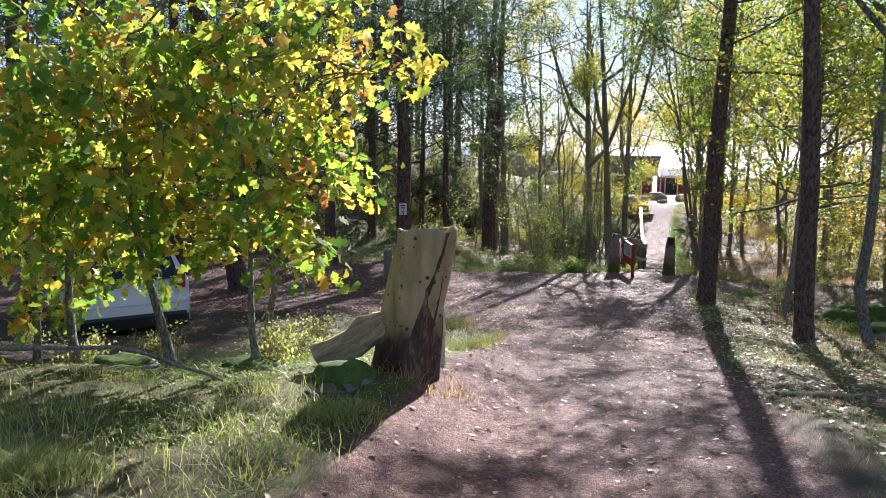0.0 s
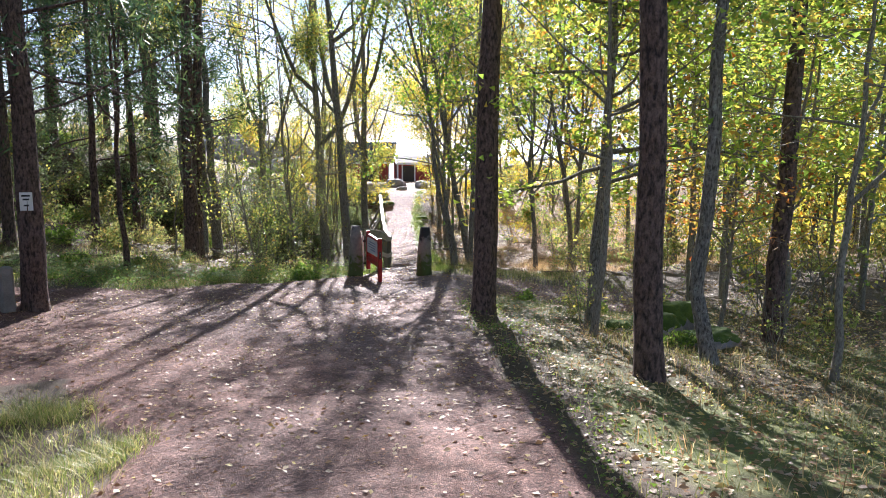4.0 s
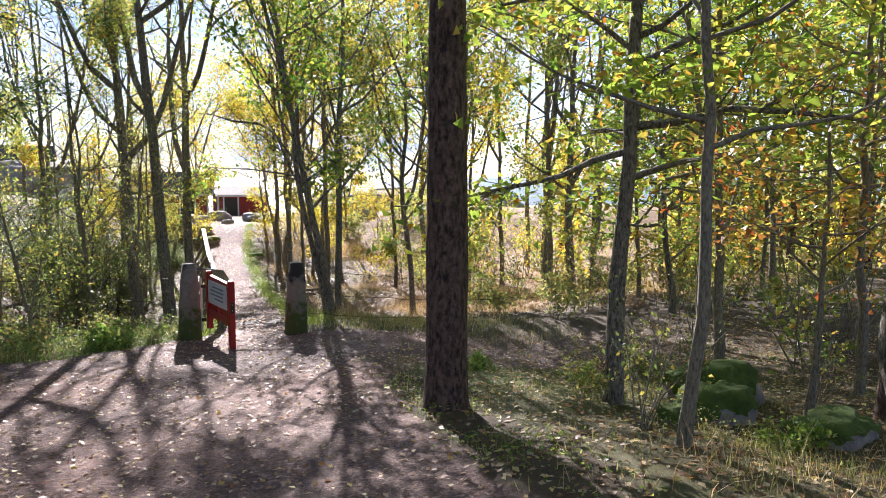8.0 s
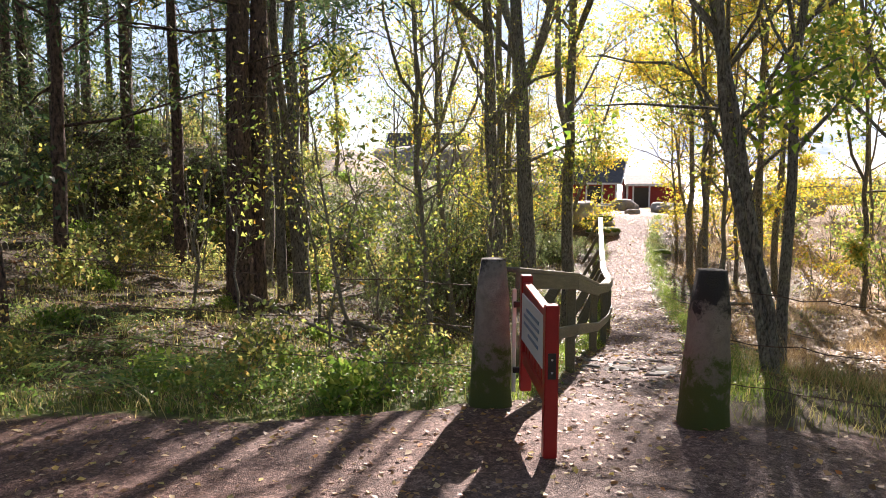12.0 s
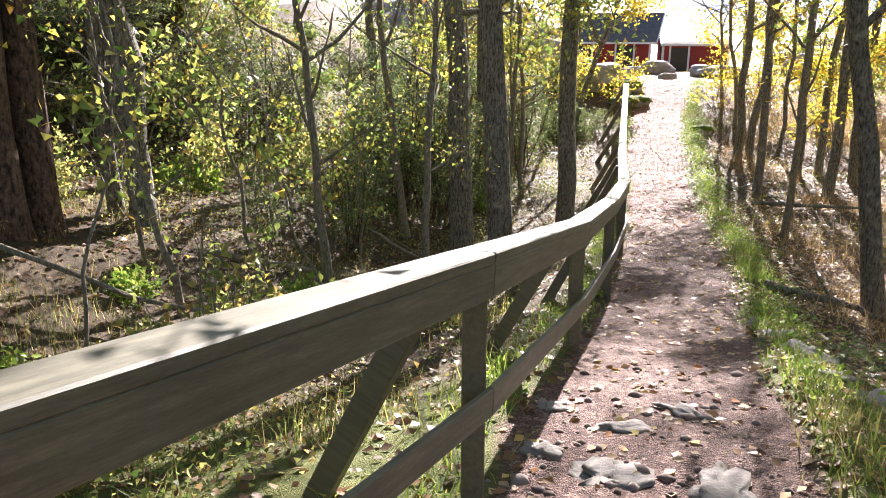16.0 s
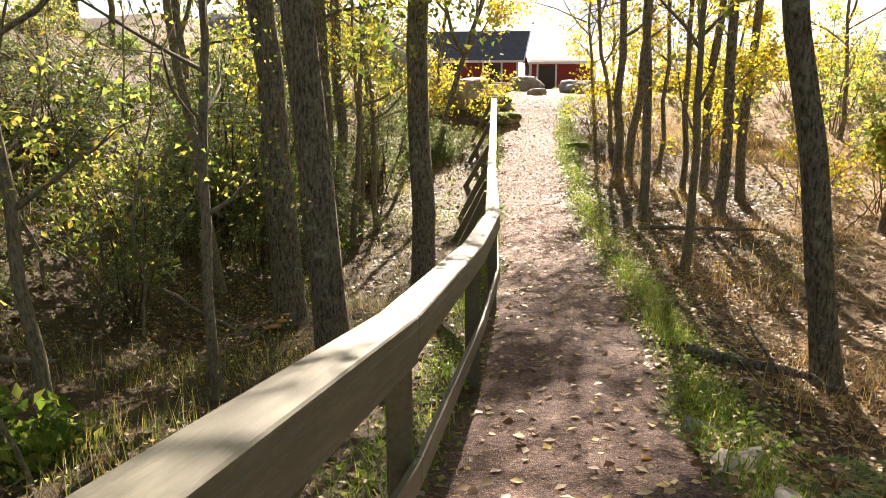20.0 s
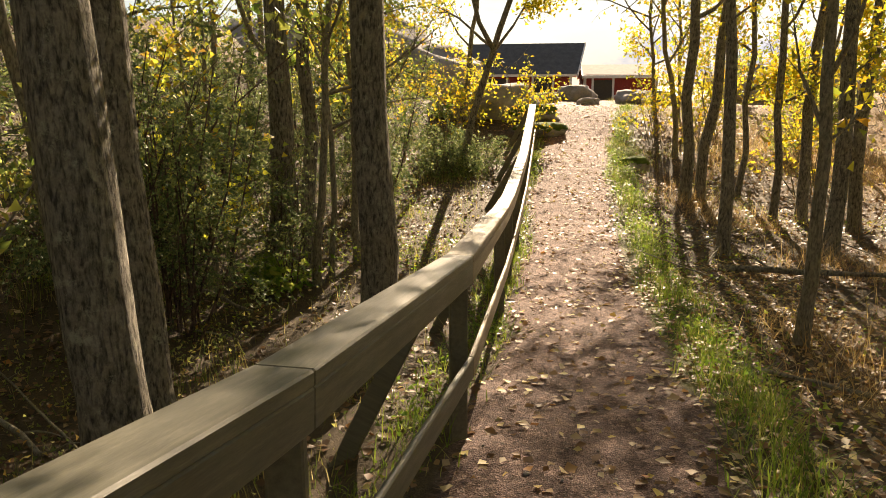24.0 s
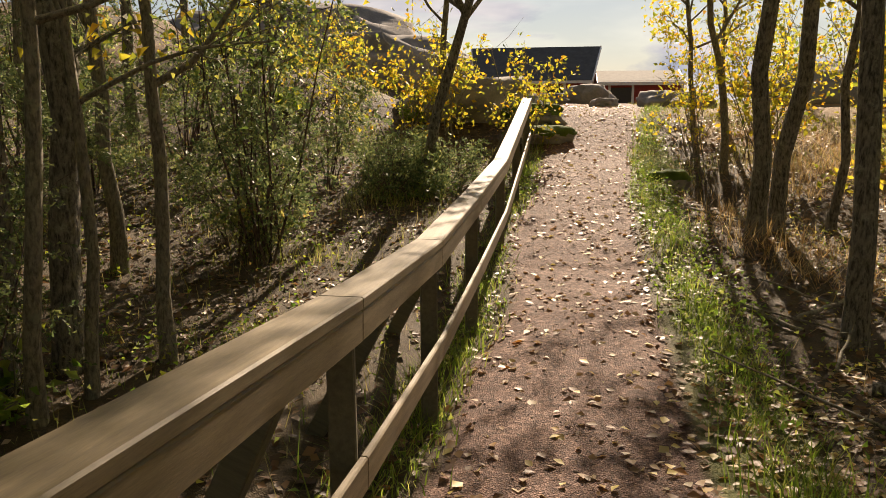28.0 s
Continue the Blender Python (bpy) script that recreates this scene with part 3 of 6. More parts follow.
def leaf_arrays(c, size, rg, aspect=.6, flat=0.0, along=None, fold=.12, single=False):
    """Small pointed leaves at c, each of two triangles folded on the midrib, or of one."""
    c = np.asarray(c, float)
    n = len(c)
    t = rg.normal(size=(n, 3)) if along is None else along + .35 * rg.normal(size=(n, 3))
    if along is None:
        t[:, 2] *= (1 - flat)
        t[:, 2] -= .25
    t /= np.linalg.norm(t, axis=1)[:, None] + 1e-9
    nn = rg.normal(size=(n, 3))
    nn[:, 2] += 4 * flat
    b = np.cross(t, nn)
    b /= np.linalg.norm(b, axis=1)[:, None] + 1e-9
    nn = np.cross(b, t)
    s = (size * rg.uniform(.6, 1.3, n))[:, None]
    v = np.empty((n, 4, 3))
    v[:, 0] = c
    v[:, 1] = c + s * (.45 * t + aspect / 2 * b + fold * nn)
    v[:, 2] = c + s * t
    v[:, 3] = c + s * (.45 * t - aspect / 2 * b + fold * nn)
    if single:
        v = np.stack([v[:, 0], v[:, 1] + (v[:, 2] - v[:, 0]) * .35, v[:, 3] + (v[:, 2] - v[:, 0]) * .15], 1)
        return v.reshape(-1, 3), np.arange(3 * n).reshape(-1, 3)
    i = np.arange(n)[:, None] * 4
    f = np.concatenate([i + np.array([[0, 1, 2]]), i + np.array([[0, 2, 3]])])
    return v.reshape(-1, 3), f


def blade_arrays(x, y, z, h, rg, width=.006, bend=.5, single=False):
    """Grass blades: a bent blade of three triangles each, or a straight one."""
    n = len(x)
    a = rg.uniform(0, 2 * np.pi, n)
    w = width * rg.uniform(.6, 1.4, n)
    dx, dy = np.cos(a), np.sin(a)
    k = bend * rg.uniform(.2, 1.2, n) * h
    px, py = -dy * w, dx * w
    base = np.stack([x, y, z], 1)
    mid = base + np.stack([dx * k * .35, dy * k * .35, h * .6], 1)
    tip = base + np.stack([dx * k, dy * k, h], 1)
    side = np.stack([px, py, 0 * px], 1)
    if single:
        return np.stack([base - side, base + side, tip], 1).reshape(-1, 3), np.arange(3 * n).reshape(-1, 3)
    v = np.stack([base - side, base + side, mid + side * .7, mid - side * .7, tip], 1)
    i = np.arange(n)[:, None] * 5
    f = np.concatenate([i + np.array([[0, 1, 2]]), i + np.array([[0, 2, 3]]), i + np.array([[3, 2, 4]])])
    return v.reshape(-1, 3), f


# ---- ground and sea ----


def graded(lo, a, b, hi, step, grow=1.25):
    mid = list(np.arange(a, b + step / 2, step))
    up, down, s, v = [], [], step, b
    while v < hi:
        s *= grow
        v += s
        up.append(v)
    s, v = step, a
    while v > lo:
        s *= grow
        v -= s
        down.append(v)
    return np.array(down[::-1] + mid + up)


GX, GY = graded(-2500, -5, 17.5, 2500, .14), graded(-2500, 0, 50, 2500, .14)
gx, gy = np.meshgrid(GX, GY)
gz = land(gx, gy)
nx, ny = len(GX), len(GY)
ii, jj = np.meshgrid(np.arange(nx - 1), np.arange(ny - 1))
gf = np.stack([jj * nx + ii, jj * nx + ii + 1, (jj + 1) * nx + ii + 1, (jj + 1) * nx + ii], -1).reshape(-1, 4)
gme = np_mesh("ground", np.stack([gx, gy, gz], -1).reshape(-1, 3), gf, M_GROUND, True)
gd = gx - path_x(gy)
zone_gravel = gravel_at(gx, gy)
zone_turf = np.clip(.55 * smooth(-.9, -1.6, gd) * (1 - smooth(9, 12.5, gy)) + .7 * np.exp(-((np.abs(gd) - .95) / .45) ** 2) * smooth(22, 25, gy) * (.25 + .75 * (gd > 0))
                    + .5 * smooth(1.0, 1.6, gd) * (1 - smooth(18, 22, gy)) + .45 * smooth(21.5, 22.5, gy) * (1 - smooth(25, 28, gy)) + .3 * vnoise(gx * .4, gy * .4, 9), 0, 1)
zone_dry = np.clip((.3 * smooth(1.2, 2.4, gd) + .7 * smooth(4.0, 8.0, gd)) * smooth(23, 27, gy) + .5 * smooth(45, 50, gy) + .25 * vnoise(gx * .3, gy * .3, 8), 0, 1)
zone_rust = np.clip(.6 * smooth(6, 0, gx) * smooth(9, 14, gy) * (1 - smooth(22, 25, gy)) + .35 * smooth(30, 38, gy) + .35 + .4 * (1 - smooth(12, 17, gy)) + .5 * vnoise(gx * .6, gy * .6, 12) * (gy < 22), 0, 1)
for nm, zz in (("gravel", zone_gravel), ("turf", zone_turf), ("dry", zone_dry), ("rust", zone_rust)):
    at = gme.attributes.new(nm, "FLOAT", "POINT")
    at.data.foreach_set("value", zz.astype(np.float32).ravel())
ground = tagged(new("ground", gme), "leaf-strewn woodland ground with a reddish gravel path and worn grass", "ground", kind="structure")
sea = solo("water", np_mesh("water", [(-2500, -2500, -7.5), (2500, -2500, -7.5), (2500, 2500, -7.5), (-2500, 2500, -7.5)], [(0, 1, 2, 3)], M_WATER), None,
           "calm sea glinting beyond the rocky shore", "water", kind="structure")

# ---- handrail along the path ----
NODES = [(5.40, 22.58, 1.10), (6.30, 24.45, 1.06), (7.14, 26.85, 1.0), (7.93, 29.3, 1.0), (8.57, 31.4, 1.0), (9.33, 34.6, 1.0), (9.70, 36.2, 1.0), (10.12, 37.9, 1.0),
         (10.68, 40.2, 1.0), (11.22, 42.4, 1.02), (11.78, 44.7, 1.05)]


def rail_point(i, h, off=0.0):
    x, y, top = NODES[i]
    a, b = NODES[max(i - 1, 0)], NODES[min(i + 1, len(NODES) - 1)]
    t = Vector((b[0] - a[0], b[1] - a[1], 0)).normalized()
    s = Vector((t.y, -t.x, 0))
    zz = float(np.interp(y, YK, ZK)) + top + h
    return Vector((x, y, zz)) + s * off


fence = thing("handrail_fence", (0, 0, 0), "weathered grey-brown timber handrail on braced posts beside the gravel path", "fence")
for i in range(len(NODES) - 1):
    deep = .13 if i < 2 else .105
    for nm, off, h, w, hh, mt in (("top_board", -.060, -.022, .15, .042, M_WOOD), ("fascia_board", -.006, -.0435 - deep / 2, .036, deep, M_WOOD), ("lower_board", .002, -.60, .030, .115, M_WOOD)):
        bm, m = beam(rail_point(i, h, off), rail_point(i + 1, h, off), w, hh, .006)
        part(nm, bm, mt if i >= 4 else M_WOODE, fence, m=m)
for i in range(1, len(NODES)):
    foot = rail_point(i, 0, -.065)
    z0 = lz(foot.x, foot.y) - .25
    bm, m = beam((foot.x, foot.y, z0), (foot.x, foot.y, foot.z - .046), .09, .09, .006)
    part("post", bm, M_WOODG, fence, m=m)
    a, b = rail_point(i, -.06, -.12), rail_point(i, 0, -.72)
    t = (rail_point(i, 0) - rail_point(i - 1, 0)).normalized()
    a, b = a - t * .22, b - t * .22
    b.z = lz(b.x, b.y) - .15
    bm, m = beam(b, a, .10, .10, .006)
    part("brace", bm, M_WOODG, fence, m=m)

# ---- gate ----


def gate_post(x, y, z, top, lean, label, material):
    bm = bmesh.new()
    h = top - z + .3
    vs = []
    for k in range(7):
        f = k / 6
        w = .36 - .13 * f if k < 6 else .19
        ring = []
        for a in range(12):
            an = a / 12 * 2 * math.pi
            c, s = math.cos(an), math.sin(an)
            q = 1 / max(abs(c), abs(s)) ** .75
            r = w / 2 * q * (1 + .03 * math.sin(a * 5 + k * 3))
            ring.append(bm.verts.new((c * r + lean * f, s * r, (h * f if k < 6 else h + .01) - .3 - (.05 if k == 5 else 0))))
        vs.append(ring)
    for a, b in zip(vs, vs[1:]):
        for j in range(12):
            bm.faces.new((a[j], a[(j + 1) % 12], b[(j + 1) % 12], b[j]))
    bm.faces.new(vs[-1])
    bm.faces.new(vs[0][::-1])
    for f in bm.faces:
        f.smooth = True
    return solo("gate_post", bm, material, label, "gate post", (x, y, z), "gate posts")


def post_mat(name, black):
    """Cast stone, mossy towards its own foot and sooty on the top."""
    m, n, l, b = node_mat(name)
    tc = n.new("ShaderNodeTexCoord")
    a, f = noise_node(n, l, tc.outputs["Object"], 7.0, 7.0, .7), noise_node(n, l, tc.outputs["Object"], 90.0, 3.0)
    r = ramp_of(n, [(.3, (.15, .125, .105)), (.5, (.25, .215, .185)), (.72, (.37, .32, .28))])
    l.new(a.outputs["Fac"], r.inputs["Fac"])
    moss, soot = n.new("ShaderNodeMixRGB"), n.new("ShaderNodeMixRGB")
    xyz = n.new("ShaderNodeSeparateXYZ")
    l.new(tc.outputs["Object"], xyz.inputs["Vector"])
    for mx, k, c0, col, src in ((moss, -.95, .30, (.075, .10, .025), r), (soot, 2.0, black, (.035, .03, .027), moss)):
        ma, ad = n.new("ShaderNodeMath"), n.new("ShaderNodeMath")
        ma.operation = ad.operation = "MULTIPLY_ADD"
        ma.inputs[1].default_value, ma.inputs[2].default_value = k, c0
        l.new(xyz.outputs["Z"], ma.inputs[0])
        ad.inputs[1].default_value = 1.9
        l.new(a.outputs["Fac"], ad.inputs[0])
        l.new(ma.outputs[0], ad.inputs[2])
        rr = ramp_of(n, [(.75, (0, 0, 0)), (.98, (1, 1, 1))])
        l.new(ad.outputs[0], rr.inputs["Fac"])
        l.new(rr.outputs["Color"], mx.inputs["Fac"])
        l.new(src.outputs["Color"], mx.inputs["Color1"])
        mx.inputs["Color2"].default_value = (*col, 1)
    l.new(soot.outputs["Color"], b.inputs["Base Color"])
    bp = n.new("ShaderNodeBump")
    bp.inputs["Strength"].default_value, bp.inputs["Distance"].default_value = .8, .012
    l.new(f.outputs["Fac"], bp.inputs["Height"])
    l.new(bp.outputs["Normal"], b.inputs["Normal"])
    b.inputs["Roughness"].default_value = .92
    return m


M_POST, M_POSTB = post_mat("plain_post_stone", -2.35), post_mat("black_topped_post_stone", -1.85)
left_post = gate_post(5.18, 22.55, lz(5.18, 22.55), -1.06, .02, "grey cast-stone gate post, flat-topped, holding the open red gate", M_POST)
gate_post(6.62, 21.85, lz(6.62, 21.85), -1.06, .03, "tapering cast-stone gate post with green moss and a black top", M_POSTB)

bm = bmesh.new()
box(bm, .03, .05, .82, Matrix.Translation((.185, -.02, .12)), .004)
part("batten", bm, M_WHITE, left_post, "pale upright wooden batten")
for hz in (.28, .80):
    bm = bmesh.new()
    box(bm, .07, .03, .045, Matrix.Translation((.21, -.06, hz)), .004)
    part("hinge", bm, M_BLACK, left_post, "black steel hinge")
HIN, LAT = Vector((5.42, 22.28, -1.14)), Vector((5.40, 21.18, -1.17))
gate = thing("gate", (0, 0, 0), "small bright red wooden gate, standing open, with a pale notice", "gate")
zb = lz(LAT.x, LAT.y)
for p, b0 in ((HIN, .10), (LAT, .0)):
    bm, m = beam((p.x, p.y, zb + b0), (p.x, p.y, p.z), .085, .085, .008)
    part("stile", bm, M_RED, gate, m=m)
bm, m = beam(HIN + Vector((0, 0, -.10)), LAT + Vector((0, 0, -.10)), .06, .10, .006)
part("top_rail", bm, M_RED, gate, m=m)
bm, m = beam((HIN.x, HIN.y, zb + .36), (LAT.x, LAT.y, zb + .36), .06, .09, .006)
part("bottom_rail", bm, M_RED, gate, m=m)
for k in range(8):
    q = HIN + (LAT - HIN) * ((k + .5) / 8)
    bm, m = beam((q.x, q.y, zb + .29), (q.x, q.y, q.z - .12), .100, .022, .003, side=Vector((0, 1, 0)))
    part("picket", bm, M_RED, gate, m=m)
sm = Matrix.Translation((5.375, 21.73, -1.26))
bm = bmesh.new()
box(bm, .012, .86, .34, Matrix.Translation((0, 0, -.34)), .002)
sign = part("sign_panel", bm, M_SIGN, gate, "pale grey notice with blue lines of print", sm)
for k, (w, o) in enumerate(((.5, -.05), (.62, 0), (.58, .02), (.4, -.08))):
    bm = bmesh.new()
    box(bm, .004, w, .022, Matrix.Translation((-.0082, o, -.09 - .055 * k)), .0)
    part("print_line", bm, M_INK, sign)
bm = bmesh.new()
box(bm, .05, .006, .16, Matrix.Translation((LAT.x, LAT.y - .0455, -1.62)), .002)
latch = part("latch_plate", bm, M_BLACK, gate, "black steel latch plate with two screws")
for k in (-1.58, -1.50):
    bm = bmesh.new()
    bmesh.ops.create_cone(bm, segments=10, radius1=.008, radius2=.006, depth=.006, cap_ends=True, matrix=Matrix.Translation((LAT.x, LAT.y - .051, k)) @ Matrix.Rotation(radians(90), 4, "X"))
    part("screw", bm, M_STEEL, latch)


def wire(name, p, q, sag, label):
    """A sagging barbed wire with its barbs."""
    rg = np.random.default_rng(int(abs(p[2] * 100)) + 3)
    n = 26
    pts = [Vector(p).lerp(Vector(q), k / n) + Vector((0, 0, -sag * math.sin(math.pi * k / n) + .012 * rg.normal())) for k in range(n + 1)]
    pieces = [tube(pts, [.004] * (n + 1), 5)]
    for k in range(1, n, 1):
        for a in range(2):
            d = Vector(rg.normal(size=3)).normalized() * .022
            pieces.append(tube([pts[k] - d, pts[k], pts[k] + d], [.0016, .0022, .0016], 4))
    v, f = join(pieces)
    return solo(name, np_mesh(name, v, f, M_WIRE), None, label, "wire", group="fence wires")


M_WIRE = surf("rusty_wire", [(.3, (.06, .035, .025)), (.7, (.14, .08, .05))], 20.0, .7, .2)
for h in (.98, .62, .30):
    z = lz(5.18, 22.55)
    wire("barbed_wire", (5.03, 22.6, z + h), (-1.4, 24.2, lz(-1.4, 24.2) + h + .1), .08, "rusty barbed wire strung from the gate post into the scrub")
    z = lz(6.62, 21.85)
    wire("barbed_wire", (6.77, 21.85, z + h), (11.5, 21.9, lz(11.5, 21.9) + h), .08, "rusty barbed wire strung from the mossy gate post")

# ---- trees ----


def limb_path(rg, p, d, length, segs, curl=.18, rise=0.0):
    pts, p, d = [np.array(p, float)], np.array(p, float), np.array(d, float)
    for _ in range(segs):
        d = d + curl * rg.normal(size=3) + np.array([0, 0, rise])
        d /= np.linalg.norm(d)
        p = p + d * length / segs
        pts.append(p)
    return np.array(pts)


def tree_parts(seed, diam, height, kind="broad", lean=(0, 0), clear=.3, limbs=16, spread=1.0, leaves=3500, leaf=.10, stems=1, bend=.045, twigs=5, sides=12, flare=.5, single=False, fork=0.0):
    """Wood and leaf arrays of one tree that stands at the origin."""
    rg = np.random.default_rng(seed)
    wood, anchors, dirs, share = [], [], [], []
    main = None
    for s in range(stems + (2 if fork else 0)):
        k = 14
        t = np.linspace(0, 1, k)
        lx, ly = lean[0] + (rg.normal() * .09 * height * .6 if s else 0), lean[1] + (rg.normal() * .09 * height * .6 if s else 0)
        wob = np.cumsum(rg.normal(size=(k, 2)) * bend * height / k, axis=0)
        wob -= t[:, None] * wob[-1] * .5
        wob[0] = 0
        base = rg.normal(size=2) * diam * (.8 if s else 0)
        r0 = diam / 2 * (1 if not s else rg.uniform(.6, .9))
        hh = height * (1 if not s else rg.uniform(.75, .95))
        pts = np.stack([base[0] + lx * t + wob[:, 0], base[1] + ly * t + wob[:, 1], t * hh - .15 * (t == 0)], 1)
        # a denser foot, so that the root flare is round
        foot = np.array([0, .012, .03, .06])
        fp = np.stack([np.interp(foot, t, pts[:, c]) for c in range(3)], 1)
        fp[0, 2] -= .05
        pts = np.concatenate([fp, pts[1:]])
        tt = np.concatenate([foot, t[1:]])
        rad = r0 * (1 - .82 * tt ** 1.1) * (1 + flare * np.exp(-tt * height / .16))
        if fork and s >= stems:
            # a second leader that leaves the first stem and climbs beside it
            u0 = fork + .16 * (s - stems)
            p0 = np.array([np.interp(u0, main[0], main[1][:, c]) for c in range(3)])
            az = rg.uniform(0, 6.28)
            tt = np.linspace(0, 1, 10)
            out = height * .17 * np.sqrt(tt) * rg.uniform(.7, 1.2)
            wob = np.cumsum(rg.normal(size=(10, 2)) * .012 * height * .5, axis=0) * tt[:, None]
            pts = np.stack([p0[0] + out * math.cos(az) + wob[:, 0], p0[1] + out * math.sin(az) + wob[:, 1], p0[2] + tt * (height * .97 - p0[2])], 1)
            r0 = np.interp(u0, main[0], main[2])
            rad = r0 * .8 * (1 - .8 * tt)
        elif main is None:
            main = (tt, pts, rad)
        wood.append(tube(pts, rad, sides, .035, seed + s))
        nl = max(3, limbs // (stems + (2 if fork else 0)))
        lowest = clear if s < stems else .2
        for i in range(nl):
            u = lowest + (1 - lowest) * ((i + rg.uniform(0, 1)) / nl) ** .9
            u = min(u, .985)
            p = np.array([np.interp(u, tt, pts[:, c]) for c in range(3)])
            rr = np.interp(u, tt, rad)
            az = 2.399 * i + rg.uniform(-.6, .6)
            if kind == "pine":
                el, ln, rise = radians(rg.uniform(-12, 22)), height * (.10 + .20 * (1 - u)) * rg.uniform(.6, 1.2) * spread, .03
            elif kind == "layered":
                el, ln, rise = radians(rg.uniform(-4, 30)), height * (.16 + .24 * (1 - u)) * rg.uniform(.6, 1.2) * spread, -.01
            else:
                el, ln, rise = radians(rg.uniform(15, 60)), height * (.07 + .30 * float(smooth(.12, .5, u)) * (1 - .75 * u)) * rg.uniform(.6, 1.3) * spread, .05
            d = np.array([math.cos(az) * math.cos(el), math.sin(az) * math.cos(el), math.sin(el)])
            lp = limb_path(rg, p, d, ln, 5, .16, rise)
            heavy = rg.uniform()
            laden = {"layered": (.3 + heavy) * (1.3 - u), "pine": .15 + heavy ** 1.5}.get(kind, (.06 + heavy ** 2.2) * (1.25 - u))
            lr = min(rr * .62, (.012 + ln * .014) if kind != "pine" else (.005 + ln * .0052))
            wood.append(tube(lp, np.linspace(lr, lr * .25, 6), 4))
            for _ in range(twigs):
                w = rg.uniform(.3, 1)
                q = np.array([np.interp(w, np.linspace(0, 1, 6), lp[:, c]) for c in range(3)])
                dd = lp[-1] - lp[0]
                dd = dd / (np.linalg.norm(dd) + 1e-9) + rg.normal(size=3) * .7
                dd /= np.linalg.norm(dd)
                tp = limb_path(rg, q, dd, ln * rg.uniform(.25, .5), 2, .25, .02)
                wood.append(tube(tp, np.linspace(max(.004, lr * .3), .0025, 3), 3))
                twig = laden * rg.uniform(.2, 1)
                for e in (.35, .7, 1.0):
                    anchors.append(np.array([np.interp(e, np.linspace(0, 1, 3), tp[:, c]) for c in range(3)]))
                    dirs.append(dd)
                    share.append(twig)
            for e in ((5,) if kind != "pine" else (2, 3, 4, 5, 5)):
                anchors.append(lp[e])
                dirs.append(d)
                share.append(laden)
    anchors, dirs = np.array(anchors), np.array(dirs)
    v, f = join(wood)
    if not leaves:
        return (v, f), None
    share = np.array(share)
    pick = rg.choice(len(anchors), leaves, p=share / share.sum())
    if kind == "pine":
        c = anchors[pick] + rg.normal(size=(leaves, 3)) * np.array([.16, .16, .09]) * spread
        along = dirs[pick] * .5 + rg.normal(size=(leaves, 3)) * .8
        lf = leaf_arrays(c, leaf, rg, .17, along=along, fold=.0, single=True)
    elif kind == "layered":
        c = anchors[pick] + rg.normal(size=(leaves, 3)) * np.array([.24, .24, .05])
        lf = leaf_arrays(c, leaf, rg, .6, flat=.45, single=single)
    else:
        c = anchors[pick] + rg.normal(size=(leaves, 3)) * .17
        lf = leaf_arrays(c, leaf, rg, .62, single=single)
    return (v, f), lf


def tree(name, at, label, wood_mat, leaf_material, seed, diam, height, group="", crown_label="", category="tree", **kw):
    ob = thing(name, (at[0], at[1], lz(*at)), label, category, group)
    w, lf = tree_parts(seed, diam, height, **kw)
    part("trunk", np_mesh("trunk", *w, wood_mat, True), wood_mat, ob)
    if lf is not None:
        part("crown", np_mesh("crown", *lf, leaf_material), leaf_material, ob, crown_label)
    return ob


def pine(at, seed, diam, height=15, lean=(0, 0), leaves=5000, clear=.34, label="tall pine with a straight dark reddish bark-plated trunk", **kw):
    return tree("pine_tree", at, label, B_PINE, M_NEEDLE, seed, diam, height, "pines", "dark blue-green pine needles", kind="pine", lean=lean, clear=clear, leaves=int(leaves * 1.4), leaf=.23, limbs=kw.pop("limbs", 26), twigs=kw.pop("twigs", 6), bend=kw.pop("bend", .03), flare=.35, **kw)


def broad(at, seed, diam, height=11, lean=(0, 0), leaf_material=None, leaves=3200, clear=.32, limbs=20, twigs=6, label="slender grey-barked tree with thin yellowing leaves", **kw):
    return tree("deciduous_tree", at, label, kw.pop("wood", B_GREY), leaf_material or M_AUT, seed, diam, height, "trees along the path", "", lean=lean, clear=clear * .62, leaves=int(leaves * (2.5 if leaf_material is not M_YEL else 3.0)), leaf=kw.pop("leaf", .105), single=True, fork=kw.pop("fork", .3 + .2 * ((seed * 7) % 10) / 10 if diam > .12 else 0), bend=kw.pop("bend", .075), limbs=limbs, twigs=twigs, **kw)


# by the first path
pine((5.84, 16.45), 11, .38, 16, (.2, .3), 24000, clear=.3, limbs=50, spread=1.1, twigs=8)
pine((5.97, 12.15), 12, .31, 16, (-1.0, 0), 13000, clear=.34, limbs=44, spread=1.5, twigs=8)
pine((-1.05, 19.8), 13, .42, 15, (-.4, 0), 14000, clear=.2, limbs=46, spread=1.4, twigs=8)
pine((-4.7, 17.4), 114, .46, 15, (-1.9, 0), 9000, clear=.3, limbs=32, spread=1.2)
pine((-3.1, 21.2), 14, .34, 14, (0, 0), 9000, clear=.2, limbs=34, spread=1.2)
pine((1.75, 29.3), 15, .44, 14, (.3, .3), 9000, stems=2, clear=.26, limbs=40, spread=1.2, label="dark twin-stemmed pine with a crooked leaning side stem")
broad((7.62, 13.15), 21, .20, 12, (.5, .2), M_AUT, 3600, leaf=.12, spread=1.3, clear=.5, bend=.11, label="grey leaning forest tree with yellow-green leaves")
pine((9.85, 14.5), 22, .30, 15, (.3, .1), 3500, clear=.4, limbs=26)
